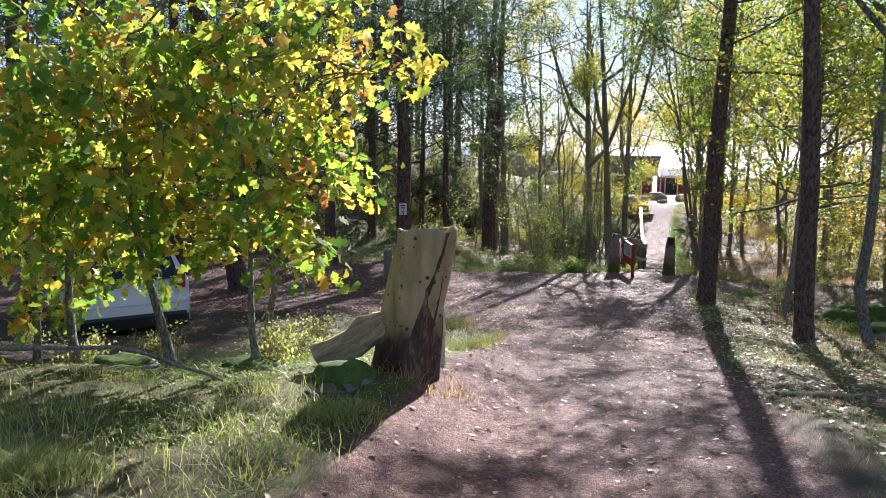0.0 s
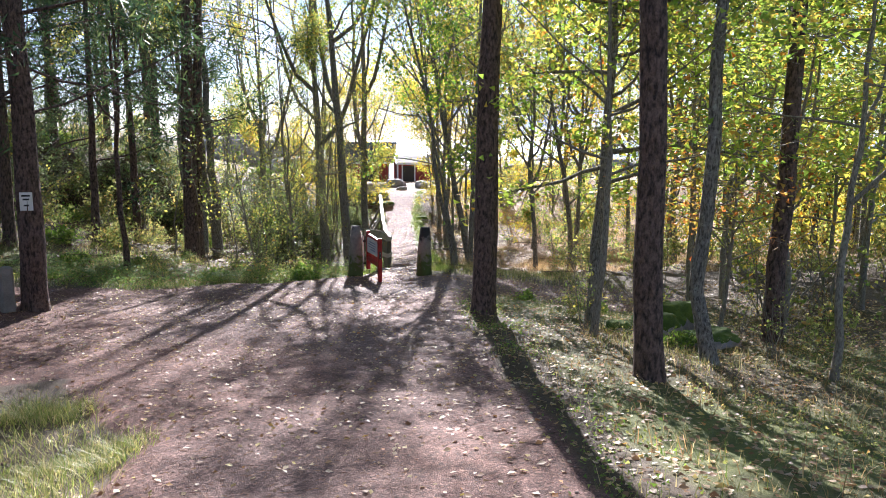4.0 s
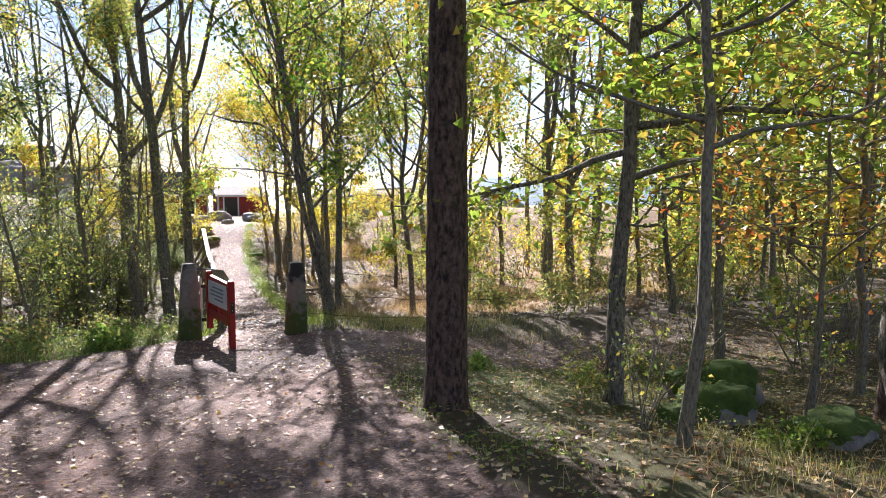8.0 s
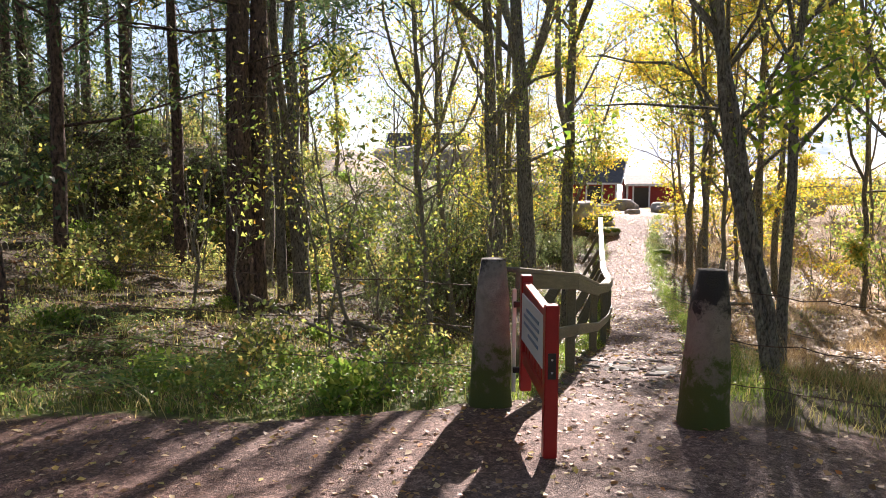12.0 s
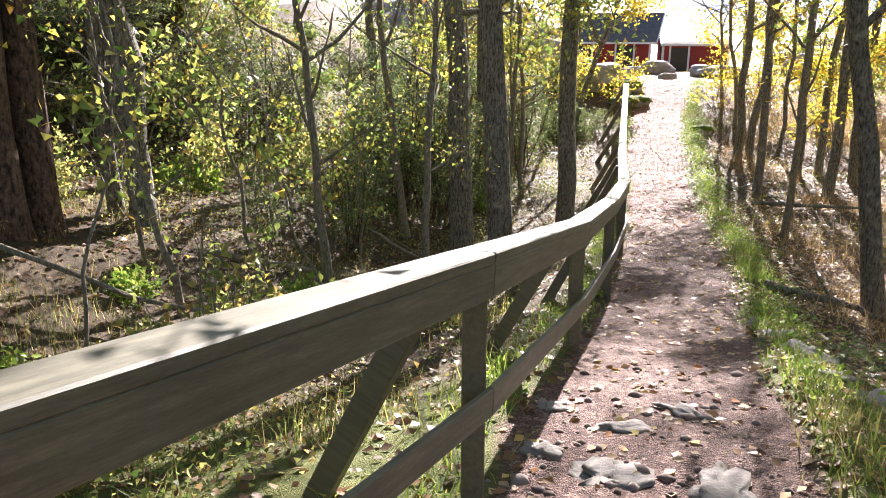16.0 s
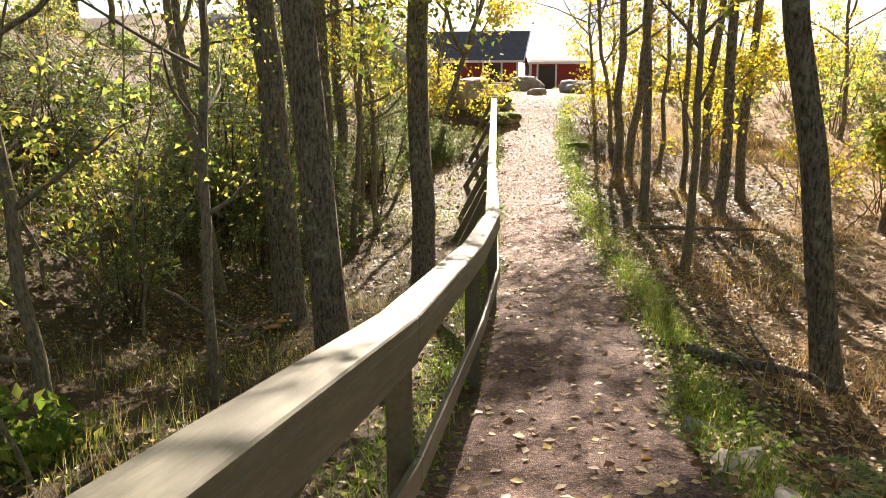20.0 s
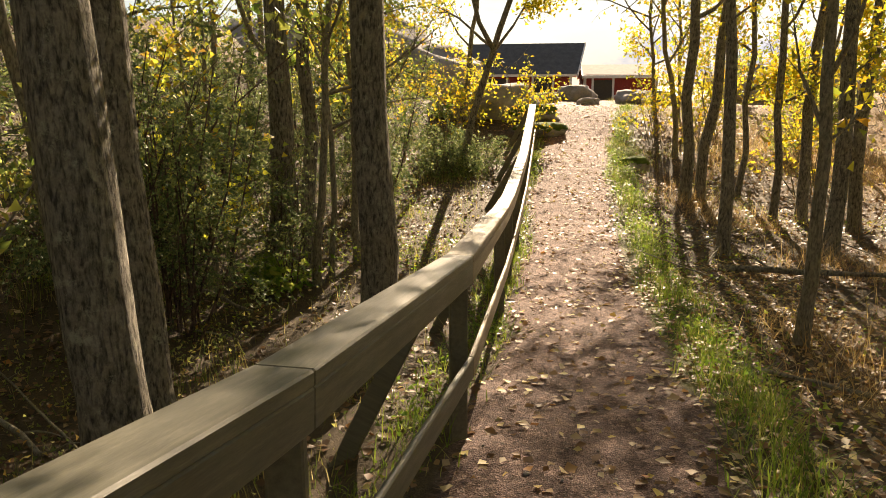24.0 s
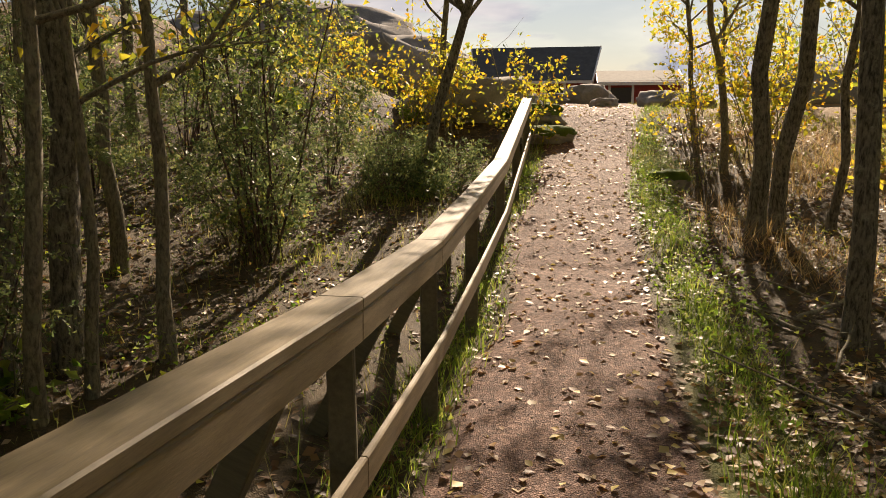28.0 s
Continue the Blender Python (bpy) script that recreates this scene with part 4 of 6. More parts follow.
broad((6.68, 14.5), 23, .10, 6.5, (.1, .1), M_ROWAN, 1300, leaf=.12, spread=1.5, clear=.5, wood=B_THIN, limbs=16, label="slim young rowan with feathery yellow and orange leaves")
LAY = "slender grey tree with layered sprays of yellow-green leaves"
broad((7.62, 16.1), 24, .19, 8, (.25, .1), M_ROWAN, 2200, clear=.42, limbs=34, spread=.85, leaf=.13, fork=0, bend=.05, twigs=7, kind="layered", label=LAY)
broad((9.9, 16.6), 25, .13, 7, (-.2, .2), M_ROWAN, 2000, clear=.40, limbs=32, spread=1.0, leaf=.13, fork=.4, twigs=7, kind="layered", wood=B_THIN, label=LAY)
broad((9.3, 15.05), 26, .08, 3.4, (.2, 0), M_RUST, 600, clear=.55, limbs=20, spread=1.8, leaf=.10, fork=0, kind="layered", wood=B_THIN, label="slim young rowan with feathery orange and rust-red leaves")
broad((10.9, 15.4), 27, .12, 6.5, (-.6, 0), M_ROWAN, 2000, clear=.42, limbs=32, spread=1.05, leaf=.13, fork=.3, bend=.1, twigs=7, kind="layered", wood=B_THIN, label=LAY)
broad((12.6, 18.9), 28, .13, 6.5, (.2, .1), M_ROWAN, 1700, clear=.35, limbs=32, spread=1.1, leaf=.15, fork=.35, twigs=7, kind="layered", wood=B_THIN, label=LAY)
broad((13.8, 16.4), 29, .14, 6.5, (.2, .1), M_AUT, 1700, clear=.35, limbs=32, spread=1.1, leaf=.15, fork=.35, twigs=7, kind="layered", wood=B_THIN, label=LAY)
broad((14.9, 21.4), 30, .15, 6, (-.3, .1), M_GREEN, 1700, clear=.25, limbs=32, spread=1.1, leaf=.15, fork=.35, twigs=7, kind="layered", label="small leafy tree in dull green at the edge of the glade")
broad((8.6, 12.2), 33, .10, 6, (.4, .2), M_ROWAN, 1500, clear=.5, limbs=26, spread=.9, leaf=.12, fork=.35, twigs=7, kind="layered", wood=B_THIN, label=LAY)
for q, (tx, ty) in enumerate(((17.4, 24.6), (19.0, 22.0), (20.4, 25.8), (19.2, 18.2))):
    broad((tx, ty), 330 + q, .12, 6.5 + .4 * (q % 3), (.3 * (q % 3 - 1), 0), (M_AUT, M_YEL, M_GREEN)[q % 3], 1500, clear=.12, limbs=28, spread=1.1, leaf=.17, fork=.3, kind="layered", wood=B_THIN, label="bushy young tree in yellow-green leaf beyond the glade")
pine((-2.4, 25.6), 116, .30, 13, (.1, 0), 4200, clear=.22, limbs=30, spread=1.3)
pine((.2, 31.4), 117, .26, 12, (-.2, .2), 4000, clear=.25, limbs=30, spread=1.2)
pine((-.8, 28.6), 118, .22, 11, (.2, .1), 3600, clear=.2, limbs=28, spread=1.3)
# beside the handrail, on the low side
broad((6.95, 31.0), 31, .33, 13, (-1.0, .3), M_AUT, 3000, clear=.4, label="leaning grey tree with deeply furrowed lichen-spotted bark", limbs=18, bend=.03)
broad((6.49, 32.8), 32, .34, 12, (-.5, .2), M_AUT, 2800, clear=.38, label="grey tree with a scarred trunk and dead climbing stems", limbs=18, bend=.03)
broad((8.1, 33.4), 33, .29, 13, (-.05, .1), M_AUT, 3000, clear=.4, label="upright dark grey tree with finely furrowed bark", limbs=18, bend=.03)
broad((6.87, 37.0), 34, .30, 12, (-.1, .1), M_YEL, 700, clear=.3)
broad((7.27, 37.3), 35, .20, 11, (.1, .1), M_YEL, 700, clear=.25)
broad((4.9, 37.4), 36, .22, 10, (-.3, .1), M_AUT, 1200, clear=.25)
broad((2.6, 30.7), 37, .30, 12, (-.3, .2), M_AUT, 2200, stems=3, clear=.35, label="grey multi-stemmed tree rising from one foot")
broad((1.6, 32.2), 38, .25, 12, (-.2, .2), M_AUT, 2200, clear=.3)
broad((4.95, 29.6), 39, .10, 7, (-.4, .3), M_AUT, 900, clear=.3, leaf=.05, wood=B_THIN, label="thin bent sapling with few pale leaves")
broad((6.0, 30.2), 40, .09, 6, (.4, .3), M_AUT, 700, clear=.35, leaf=.05, wood=B_THIN, label="thin bent sapling with few pale leaves")
broad((5.6, 34.0), 41, .13, 9, (-.5, .2), M_AUT, 1200, clear=.3, leaf=.05, wood=B_THIN, label="thin bent sapling with few pale leaves")
broad((3.65, 28.7), 42, .07, 5, (-.9, .4), M_AUT, 500, clear=.3, leaf=.05, wood=B_THIN, label="thin bent sapling with few pale leaves")
broad((.15, 25.0), 43, .14, 9, (0, 0), M_NEEDLE, 1500, clear=.2, wood=B_PINE, label="thin straight young pine")
# on the high side
broad((10.85, 29.45), 51, .22, 12, (-2.2, .3), M_AUT, 2300, clear=.36, fork=0, bend=.04, label="dark leaning tree at the foot of the bank", limbs=26, spread=1.25)
broad((10.0, 27.4), 52, .17, 12, (.5, .2), M_AUT, 1500, clear=.36, fork=0, bend=.04, limbs=26, spread=1.2)
broad((8.3, 24.25), 54, .12, 9.5, (-1.7, .6), M_GREEN, 2300, clear=.42, fork=0, bend=.05, limbs=34, spread=1.3, leaf=.12, stems=2, label="leaning twin-stemmed tree with broad dark green leaves")
broad((13.50, 40.35), 55, .19, 11.5, (-.35, .1), M_YEL, 1100, clear=.33)
broad((13.95, 40.75), 155, .20, 11.5, (-.1, .1), M_YEL, 1100, clear=.33)
broad((12.78, 37.3), 56, .17, 11.5, (-.2, .2), M_YEL, 1700, clear=.3)
broad((14.05, 36.9), 57, .21, 11.5, (.1, .2), M_YEL, 2600, clear=.3)
broad((15.35, 38.35), 58, .20, 11.5, (.4, 0), M_YEL, 3000, clear=.3)
broad((14.95, 39.15), 59, .18, 11.5, (.2, .2), M_YEL, 2800, clear=.3)
broad((14.5, 39.2), 60, .12, 11, (.2, .2), M_YEL, 1700, clear=.25)
broad((14.8, 41.05), 61, .11, 11, (.5, 0), M_YEL, 1500, clear=.25)
broad((15.4, 46.8), 62, .10, 7, (-.5, 0), M_YEL, 600, clear=.3, limbs=30, spread=1.5, leaf=.13)
broad((16.4, 47.9), 162, .10, 7, (-.4, 0), M_AUT, 600, clear=.3, limbs=30, spread=1.4, leaf=.13)
broad((6.35, 36.1), 163, .06, 3.6, (-.3, -.2), M_OAKB, 420, clear=.3, wood=B_THIN, limbs=12, label="slim young rowan with a few orange leaves")
for q, (tx, ty, td, th, lx) in enumerate(((13.2, 29.2, .17, 12, .2), (14.2, 28.6, .19, 12, -1.2), (14.6, 29.0, .16, 12, .5), (17.6, 27.4, .26, 13, .1), (20.0, 26.0, .18, 12, .4), (22.4, 24.0, .2, 12, -.3), (21.0, 20.0, .2, 11, .2), (24.5, 17.0, .22, 12, 0))):
    broad((tx, ty), 190 + q, td, th * .8, (lx, .2), (M_AUT, M_GREEN, M_YEL)[q % 3], 1800, clear=.3, limbs=28, spread=1.35, leaf=.13, label="crooked grey tree with a loose crown of yellow-green leaves")
broad((11.6, 33.4), 65, .12, 7, (.3, .2), M_YEL, 260, clear=.3, wood=B_THIN)
broad((9.9, 43.3), 66, .16, 7, (1.9, -1.1), M_YEL, 3200, clear=.36, limbs=26, spread=1.5, label="slender tree leaning out over the path with yellow leaves")
broad((15.0, 44.5), 68, .13, 7.6, (-1.6, -.6), M_YEL, 1900, leaf=.12, clear=.3, limbs=26, spread=1.45, wood=B_THIN, label="slender tree leaning out over the path with yellow leaves")
for q, (tx, ty, td, th) in enumerate(((4.2, 29.8, .045, 4), (3.0, 29.6, .05, 4.5), (5.0, 32.2, .04, 4), (4.0, 32.6, .05, 5), (2.2, 27.6, .04, 3.6), (3.4, 27.2, .035, 3.2), (5.2, 28.6, .03, 2.8), (4.9, 33.4, .045, 4.2), (1.2, 28.4, .05, 4.4))):
    broad((tx, ty), 270 + q, td, th, (.7 * (q % 3 - 1) - .3, .3), M_AUT, 90, clear=.4, wood=B_THIN, limbs=9, twigs=4, bend=.2, flare=.2, label="thin crooked pale stem with hardly any leaves")
for q, (tx, ty, td, th) in enumerate(((7.9, 37.4, .11, 6), (7.55, 36.9, .08, 5.5), (7.4, 36.5, .10, 6.5), (6.85, 39.6, .15, 7), (5.6, 40.9, .12, 7), (7.9, 41.6, .09, 6), (6.1, 38.0, .07, 6))):
    broad((tx, ty), 170 + q, td, th, (.25 * (q % 3 - 1), .2), M_AUT, 700, clear=.45, wood=B_THIN, limbs=14, leaf=.055, label="thin pale sapling with a few yellow leaves")
for q, (tx, ty, th) in enumerate(((19.2, 45.6, 6), (21.4, 43.6, 7), (22.5, 40.5, 7.5))):
    broad((tx, ty), 290 + q, .13, th, (-.3, 0), (M_YEL, M_AUT)[q % 2], 1500, clear=.3, limbs=24, spread=1.3, leaf=.13, label="slender tree in thin yellow leaf on the sunny crest")
for q, (tx, ty, th) in enumerate(((7.6, 43.6, 6), (4.0, 46.4, 6))):
    broad((tx, ty), 310 + q, .13, th * .8, (.4 * (q % 3 - 1), .2), (M_YEL, M_AUT)[q % 2], 1000, clear=.3, limbs=26, spread=1.3, leaf=.115, label="slender tree with loose yellow leaves behind the junipers")
broad((10.2, 46.0), 67, .14, 6.5, (.9, -.2), M_YEL, 1500, clear=.2, limbs=26, spread=1.3)

# woods that close the place, from a few trees repeated
rgw = np.random.default_rng(5)
stock = [broad((-9, 24), 71, .20, 12, (.2, 0), M_AUT, 1500, clear=.18, limbs=20, twigs=5, sides=8, leaf=.14, label="autumn forest tree with yellow-green leaves"),
         broad((-5, 33), 72, .18, 11, (-.3, .2), M_GREEN, 1500, clear=.15, limbs=20, twigs=5, sides=8, leaf=.14, label="forest tree still in dull green leaf"),
         broad((-3, 38), 73, .22, 13, (.3, .2), M_YEL, 1100, clear=.22, limbs=20, twigs=5, sides=8, leaf=.14, label="forest tree in bright yellow leaf"),
         pine((-7, 20), 74, .36, 15, (.1, 0), 4600, clear=.16),
         pine((-4.5, 26), 75, .30, 13, (0, .2), 4600, clear=.12),
         broad((18.5, 34), 76, .16, 10, (.2, 0), M_AUT, 1500, clear=.15, limbs=20, twigs=5, sides=8, leaf=.14, label="autumn forest tree with yellow-green leaves")]


def wood_patch(n, x0, x1, y0, y1, kinds, keep=1.6):
    spots = []
    tries = 0
    while len(spots) < n and tries < 2000:
        tries += 1
        x, y = rgw.uniform(x0, x1), rgw.uniform(y0, y1)
        if all((x - a) ** 2 + (y - b) ** 2 > keep ** 2 for a, b in spots) and abs(x - float(path_x(y))) > 3.2:
            spots.append((x, y))
            s = rgw.uniform(.8, 1.15)
            copy_thing(stock[int(rgw.choice(kinds))], Matrix.LocRotScale((x, y, lz(x, y)), Euler((0, 0, rgw.uniform(0, 6.28))), (s, s, s * rgw.uniform(.9, 1.15))))


wood_patch(22, -26, -5, 28, 54, [0, 3, 2, 0, 4, 4])
wood_patch(8, -16, -5.5, 13, 21, [3, 4, 0], 2.2)
wood_patch(7, -14, -5, 0, 11, [0, 1, 3], 2.5)
wood_patch(14, 20, 36, 12, 40, [5, 2, 0, 1], 3.4)
wood_patch(5, -3, 6, 44, 50, [2, 0, 5, 5], 1.8)
wood_patch(7, -10, 1, 38, 50, [3, 4], 2.2)
wood_patch(3, -5, 1.0, 35, 41, [3, 4], 1.9)
wood_patch(5, -10, -2, 28, 40, [3, 4, 0], 2.2)
wood_patch(6, 15, 22, 26, 37, [5, 2, 0], 2.2)
wood_patch(10, -14, 18, -18, -5, [0, 1, 3, 2], 2.6)


def far_woods(label, n, x0, x1, y0, y1, leaves, material, seed, high=11.0):
    """Woods too far off to count: thin trunks and one mass of foliage."""
    rg = np.random.default_rng(seed)
    trunks, crowns = [], []
    for _ in range(n):
        x, y = rg.uniform(x0, x1), rg.uniform(y0, y1)
        z, h = lz(x, y), high * rg.uniform(.6, 1.15)
        trunks.append(tube([(x, y, z - .3), (x + rg.normal() * .2, y, z + h * .5), (x + rg.normal() * .4, y, z + h)], [.16, .11, .03], 5))
        u = rg.uniform(.02, 1, leaves)
        rad = h * .17 * (1.1 - .8 * u) * np.sqrt(rg.uniform(.05, 1, leaves))
        an = rg.uniform(0, 6.28, leaves)
        crowns.append(np.stack([x + rad * np.cos(an), y + rad * np.sin(an), z + u * h], 1))
    solo("far_woods", np_mesh("far_woods", *join(trunks), B_PINE), None, "bare trunks of the woods further off", "woods", kind="stuff")
    v, f = leaf_arrays(np.concatenate(crowns), .30, rg, .5, single=True)
    solo("far_woods", np_mesh("far_woods", v, f, material), None, label, "woods", kind="stuff")


far_woods("dark green conifer woods on the rise", 60, -62, -22, 20, 75, 420, M_NEEDLE, 61)
far_woods("dark conifers along the crest of the bank", 14, -18, -4.5, 33, 56, 420, M_NEEDLE, 65, 9.0)
far_woods("dark green conifer woods beyond the side road", 60, -60, -17, -10, 22, 380, M_NEEDLE, 62)
far_woods("yellowing woods beyond the slope", 36, 30, 62, 0, 30, 380, M_AUT, 63, 9.0)
far_woods("yellow-green thicket beyond the slope", 46, 25, 46, 12, 44, 600, M_AUT, 64, 7.5)
far_woods("yellow thicket at the edge of the glade", 12, 23, 32, 24, 34, 600, M_YEL, 66, 5.0)

# ---- undergrowth ----
M_TUFT = leaf_mat("tufted_grass", [(0.0, (0.10, 0.16, 0.03)), (0.5, (0.26, 0.30, 0.07)), (0.8, (0.46, 0.40, 0.16)), (1.0, (0.58, 0.50, 0.26))], 0.45)
M_HERB = leaf_mat("green_herbs", [(0.0, (0.08, 0.15, 0.03)), (0.6, (0.19, 0.29, 0.05)), (1.0, (0.36, 0.38, 0.11))], 0.5)
M_DRYNEEDLE = leaf_mat("dry_needles", [(0.0, (0.12, 0.05, 0.03)), (0.6, (0.26, 0.12, 0.06)), (1.0, (0.40, 0.24, 0.12))], 0.2)



def shrub_parts(seed, height, width, stems, leaves, leaf, aspect=.6, droop=0.0, sparse=False, tall=False):
    rg = np.random.default_rng(seed)
    wood, anchors, share = [], [], []
    for i in range(stems):
        az, out = rg.uniform(0, 6.28), rg.uniform(.1, 1.0)
        d = np.array([math.cos(az) * out * width / height, math.sin(az) * out * width / height, 1.0])
        d /= np.linalg.norm(d)
        ln = height * rg.uniform(.6, 1.1)
        p = np.array([rg.normal() * .12 * width, rg.normal() * .12 * width, -.05])
        lp = limb_path(rg, p, d, ln, 6, .14, .01 - droop)[::2]
        r = .005 + ln * .004
        wood.append(tube(lp, np.linspace(r, r * .3, 4), 4))
        laden = .1 + rg.uniform() ** 2
        for k in range(6 if not sparse else 4):
            w = rg.uniform(.25 if not tall else .5, 1)
            q = np.array([np.interp(w, np.linspace(0, 1, 4), lp[:, c]) for c in range(3)])
            dd = rg.normal(size=3) + np.array([0, 0, .3 - droop * 3])
            dd /= np.linalg.norm(dd)
            tp = limb_path(rg, q, dd, ln * rg.uniform(.15, .4), 2, .25, -droop)
            wood.append(tube(tp, np.linspace(.0045, .002, 3), 3))
            for e in (.3, .65, 1.0):
                anchors.append(np.array([np.interp(e, np.linspace(0, 1, 3), tp[:, c]) for c in range(3)]))
                share.append(laden)
    anchors, share = np.array(anchors), np.array(share)
    v, f = join(wood)
    pick = rg.choice(len(anchors), leaves, p=share / share.sum())
    if aspect < .5:
        # sprigs: short drooping branchlets set with needles on all sides
        per = 15
        pick = pick[:leaves // per]
        o = anchors[pick] + rg.normal(size=(len(pick), 3)) * .06
        out = o * np.array([1, 1, 0])
        out /= np.linalg.norm(out, axis=1)[:, None] + 1e-6
        d = out * .8 + rg.normal(size=o.shape) * .45 + np.array([0, 0, -.15])
        d /= np.linalg.norm(d, axis=1)[:, None]
        u = np.linspace(0, 1, per)[None, :, None]
        c = (o[:, None] + d[:, None] * u * .2 * rg.uniform(.6, 1.3, (len(o), 1, 1)) - np.array([0, 0, .05]) * u ** 2).reshape(-1, 3)
        c[:, 2] = np.maximum(c[:, 2], .02)
        lf = leaf_arrays(c, leaf, rg, aspect, along=np.repeat(d, per, 0) + .45 * rg.normal(size=c.shape), single=True)
        return (v, f), lf
    c = anchors[pick] + rg.normal(size=(leaves, 3)) * .07
    c[:, 2] = np.maximum(c[:, 2], .02)
    lf = leaf_arrays(c, leaf * .85, rg, aspect, fold=.16)
    return (v, f), lf


def shrub(name, at, label, seed, height, width, material, stems=14, leaves=1600, leaf=.05, category="shrub", group="undergrowth", wood=None, **kw):
    ob = thing(name, (at[0], at[1], lz(*at)), label, category, group)
    w, lf = shrub_parts(seed, height, width, stems, leaves, leaf, **kw)
    wm = wood or B_THIN
    part("wood", np_mesh("wood", *w, wm, True), wm, ob)
    part("foliage", np_mesh("foliage", *lf, material), material, ob)
    return ob


BR = "tangled woodland scrub with small dull green leaves"
stock_s = [shrub("scrub_bush", (4.4, 27.2), BR, 201, 1.2, .8, M_BRUSH, 9, 620, .10),
           shrub("scrub_bush", (2.8, 26.4), BR, 202, .9, .9, M_BRUSH, 10, 620, .09),
           shrub("scrub_bush", (4.9, 29.2), "low bramble patch with green and reddish leaves", 203, .6, 1.0, M_HERB, 12, 800, .11, droop=.06),
           shrub("scrub_bush", (4.6, 33.0), "upright hazel scrub with pale stems and thin yellow leaves", 204, 2.6, .9, M_AUT, 6, 420, .12, sparse=True),
           shrub("scrub_bush", (3.2, 34.4), "leafless grey thicket of thin twigs with a few leaves", 205, 2.2, 1.1, M_AUT, 8, 120, .10, droop=.03, sparse=True),
           shrub("juniper_bush", (6.0, 35.2), "grey-green juniper bush with feathery drooping sprays", 206, 2.6, .7, M_JUN, 11, 7000, .055, aspect=.42, droop=.03, wood=B_PINE),
           shrub("scrub_bush", (11.9, 45.6), "yellow-leaved bush lit by the sun", 207, 1.9, 1.0, M_YEL, 9, 620, .10)]
rgs = np.random.default_rng(9)


def bush_patch(n, x0, x1, y0, y1, kinds, gap=1.0, clear=1.9, scale=(.7, 1.2)):
    spots, tries = [], 0
    while len(spots) < n and tries < 3000:
        tries += 1
        x, y = rgs.uniform(x0, x1), rgs.uniform(y0, y1)
        if float(gravel_at(x, y)) > .05 or abs(x - float(path_x(y))) < clear or any((x - a) ** 2 + (y - b) ** 2 < gap ** 2 for a, b in spots):
            continue
        spots.append((x, y))
        s = rgs.uniform(*scale)
        copy_thing(stock_s[int(rgs.choice(kinds))], Matrix.LocRotScale((x, y, lz(x, y)), Euler((0, 0, rgs.uniform(0, 6.28))), (s, s, s * rgs.uniform(.85, 1.15))))


bush_patch(12, -4, 6.0, 23.6, 33, [0, 1, 2, 2, 4, 2], 1.5, 2.6, (.4, .7))
bush_patch(6, -3, 4.2, 30, 36, [0, 1, 2, 5], 1.8, 3.5, (.6, 1))
bush_patch(8, -2, 9.2, 35, 48, [0, 2, 2, 6], 1.3, 2.4)
bush_patch(9, -3.5, 4.6, 22.9, 25.6, [0, 2, 1], 1.0, 1.2, (.5, .9))
bush_patch(8, -5.8, -1.2, 7.2, 11, [1, 0, 1], 1.0, 2.5, (.4, .7))
bush_patch(10, 6.5, 10.5, 13, 20, [0, 2, 4], 1.2, 2, (.4, .8))
bush_patch(36, -16, -2, 24, 48, [0, 0, 3, 4, 5, 1, 2], 1.5, 3, (.8, 1.4))
bush_patch(8, -16, -10, 10, 14, [0, 3, 1], 1.2, 3)
bush_patch(6, -9, -6.0, 4, 9, [0, 1, 4], 1.2, 3)
bush_patch(6, 10.5, 17, 9, 18, [3, 4, 1, 3], 1.5, 3.6)
bush_patch(11, 11, 20, 19, 27, [1, 3, 0], 1.6, 4)
bush_patch(11, 15.5, 26, 36, 50, [6, 3, 1], 1.6, 2.2)
bush_patch(12, 18, 32, 20, 36, [3, 3, 0], 2.4, 4)
bush_patch(5, 13.5, 19, 27, 37, [3, 4], 1.6, 3.6, (.8, 1.2))
bush_patch(20, -9, 1.2, 31, 46, [0, 4, 0], 1.2, 5.6, (1, 1.6))
bush_patch(14, -14, -4, 22.5, 25.5, [0, 1, 3, 4], 1.2, 3, (.8, 1.4))
bush_patch(14, -9, 1.8, 25.2, 37, [4, 0, 0, 2], 1.4, 5.3, (.7, 1.1))
bush_patch(8, 6, 11.3, 45, 50, [6, 2, 3, 6], 1.1, 1.9)
bush_patch(14, -6, 1, 26.5, 33, [0, 1, 2, 4], 1.2, 5, (.8, 1.3))
bush_patch(14, 15.5, 24, 30, 44, [3, 6, 0, 3], 1.6, 3.0, (.8, 1.3))
bush_patch(22, 19, 30, 42, 54, [6, 3, 6, 0, 1], 1.3, 3.0, (.9, 1.5))
bush_patch(30, -10, 4.2, 33, 42, [0, 1, 0, 2], 1.1, 5, (.9, 1.5))
for x, y, s in ((6.3, 34.9, .9), (4.9, 32.4, .7), (3.9, 31.4, .55), (5.4, 36.2, 1.0), (8.15, 40.0, 1.15), (7.1, 36.4, .7), (6.6, 43.4, 1.2), (8.6, 43.0, .7), (4.9, 42.4, 1.2)):
    copy_thing(stock_s[5], Matrix.LocRotScale((x, y, lz(x, y)), Euler((0, 0, x * 3)), (s, s, s)))
for x, y, s in ((15.6, 44.6, 1.2), (14.9, 45.6, .9), (16.6, 45.9, 1.1), (17.6, 44.0, 1.2), (16.0, 48.2, 1.0), (10.6, 46.9, 1.1), (9.9, 45.6, 1.0)):
    copy_thing(stock_s[6], Matrix.LocRotScale((x, y, lz(x, y)), Euler((0, 0, x * 3)), (s, s, s)))
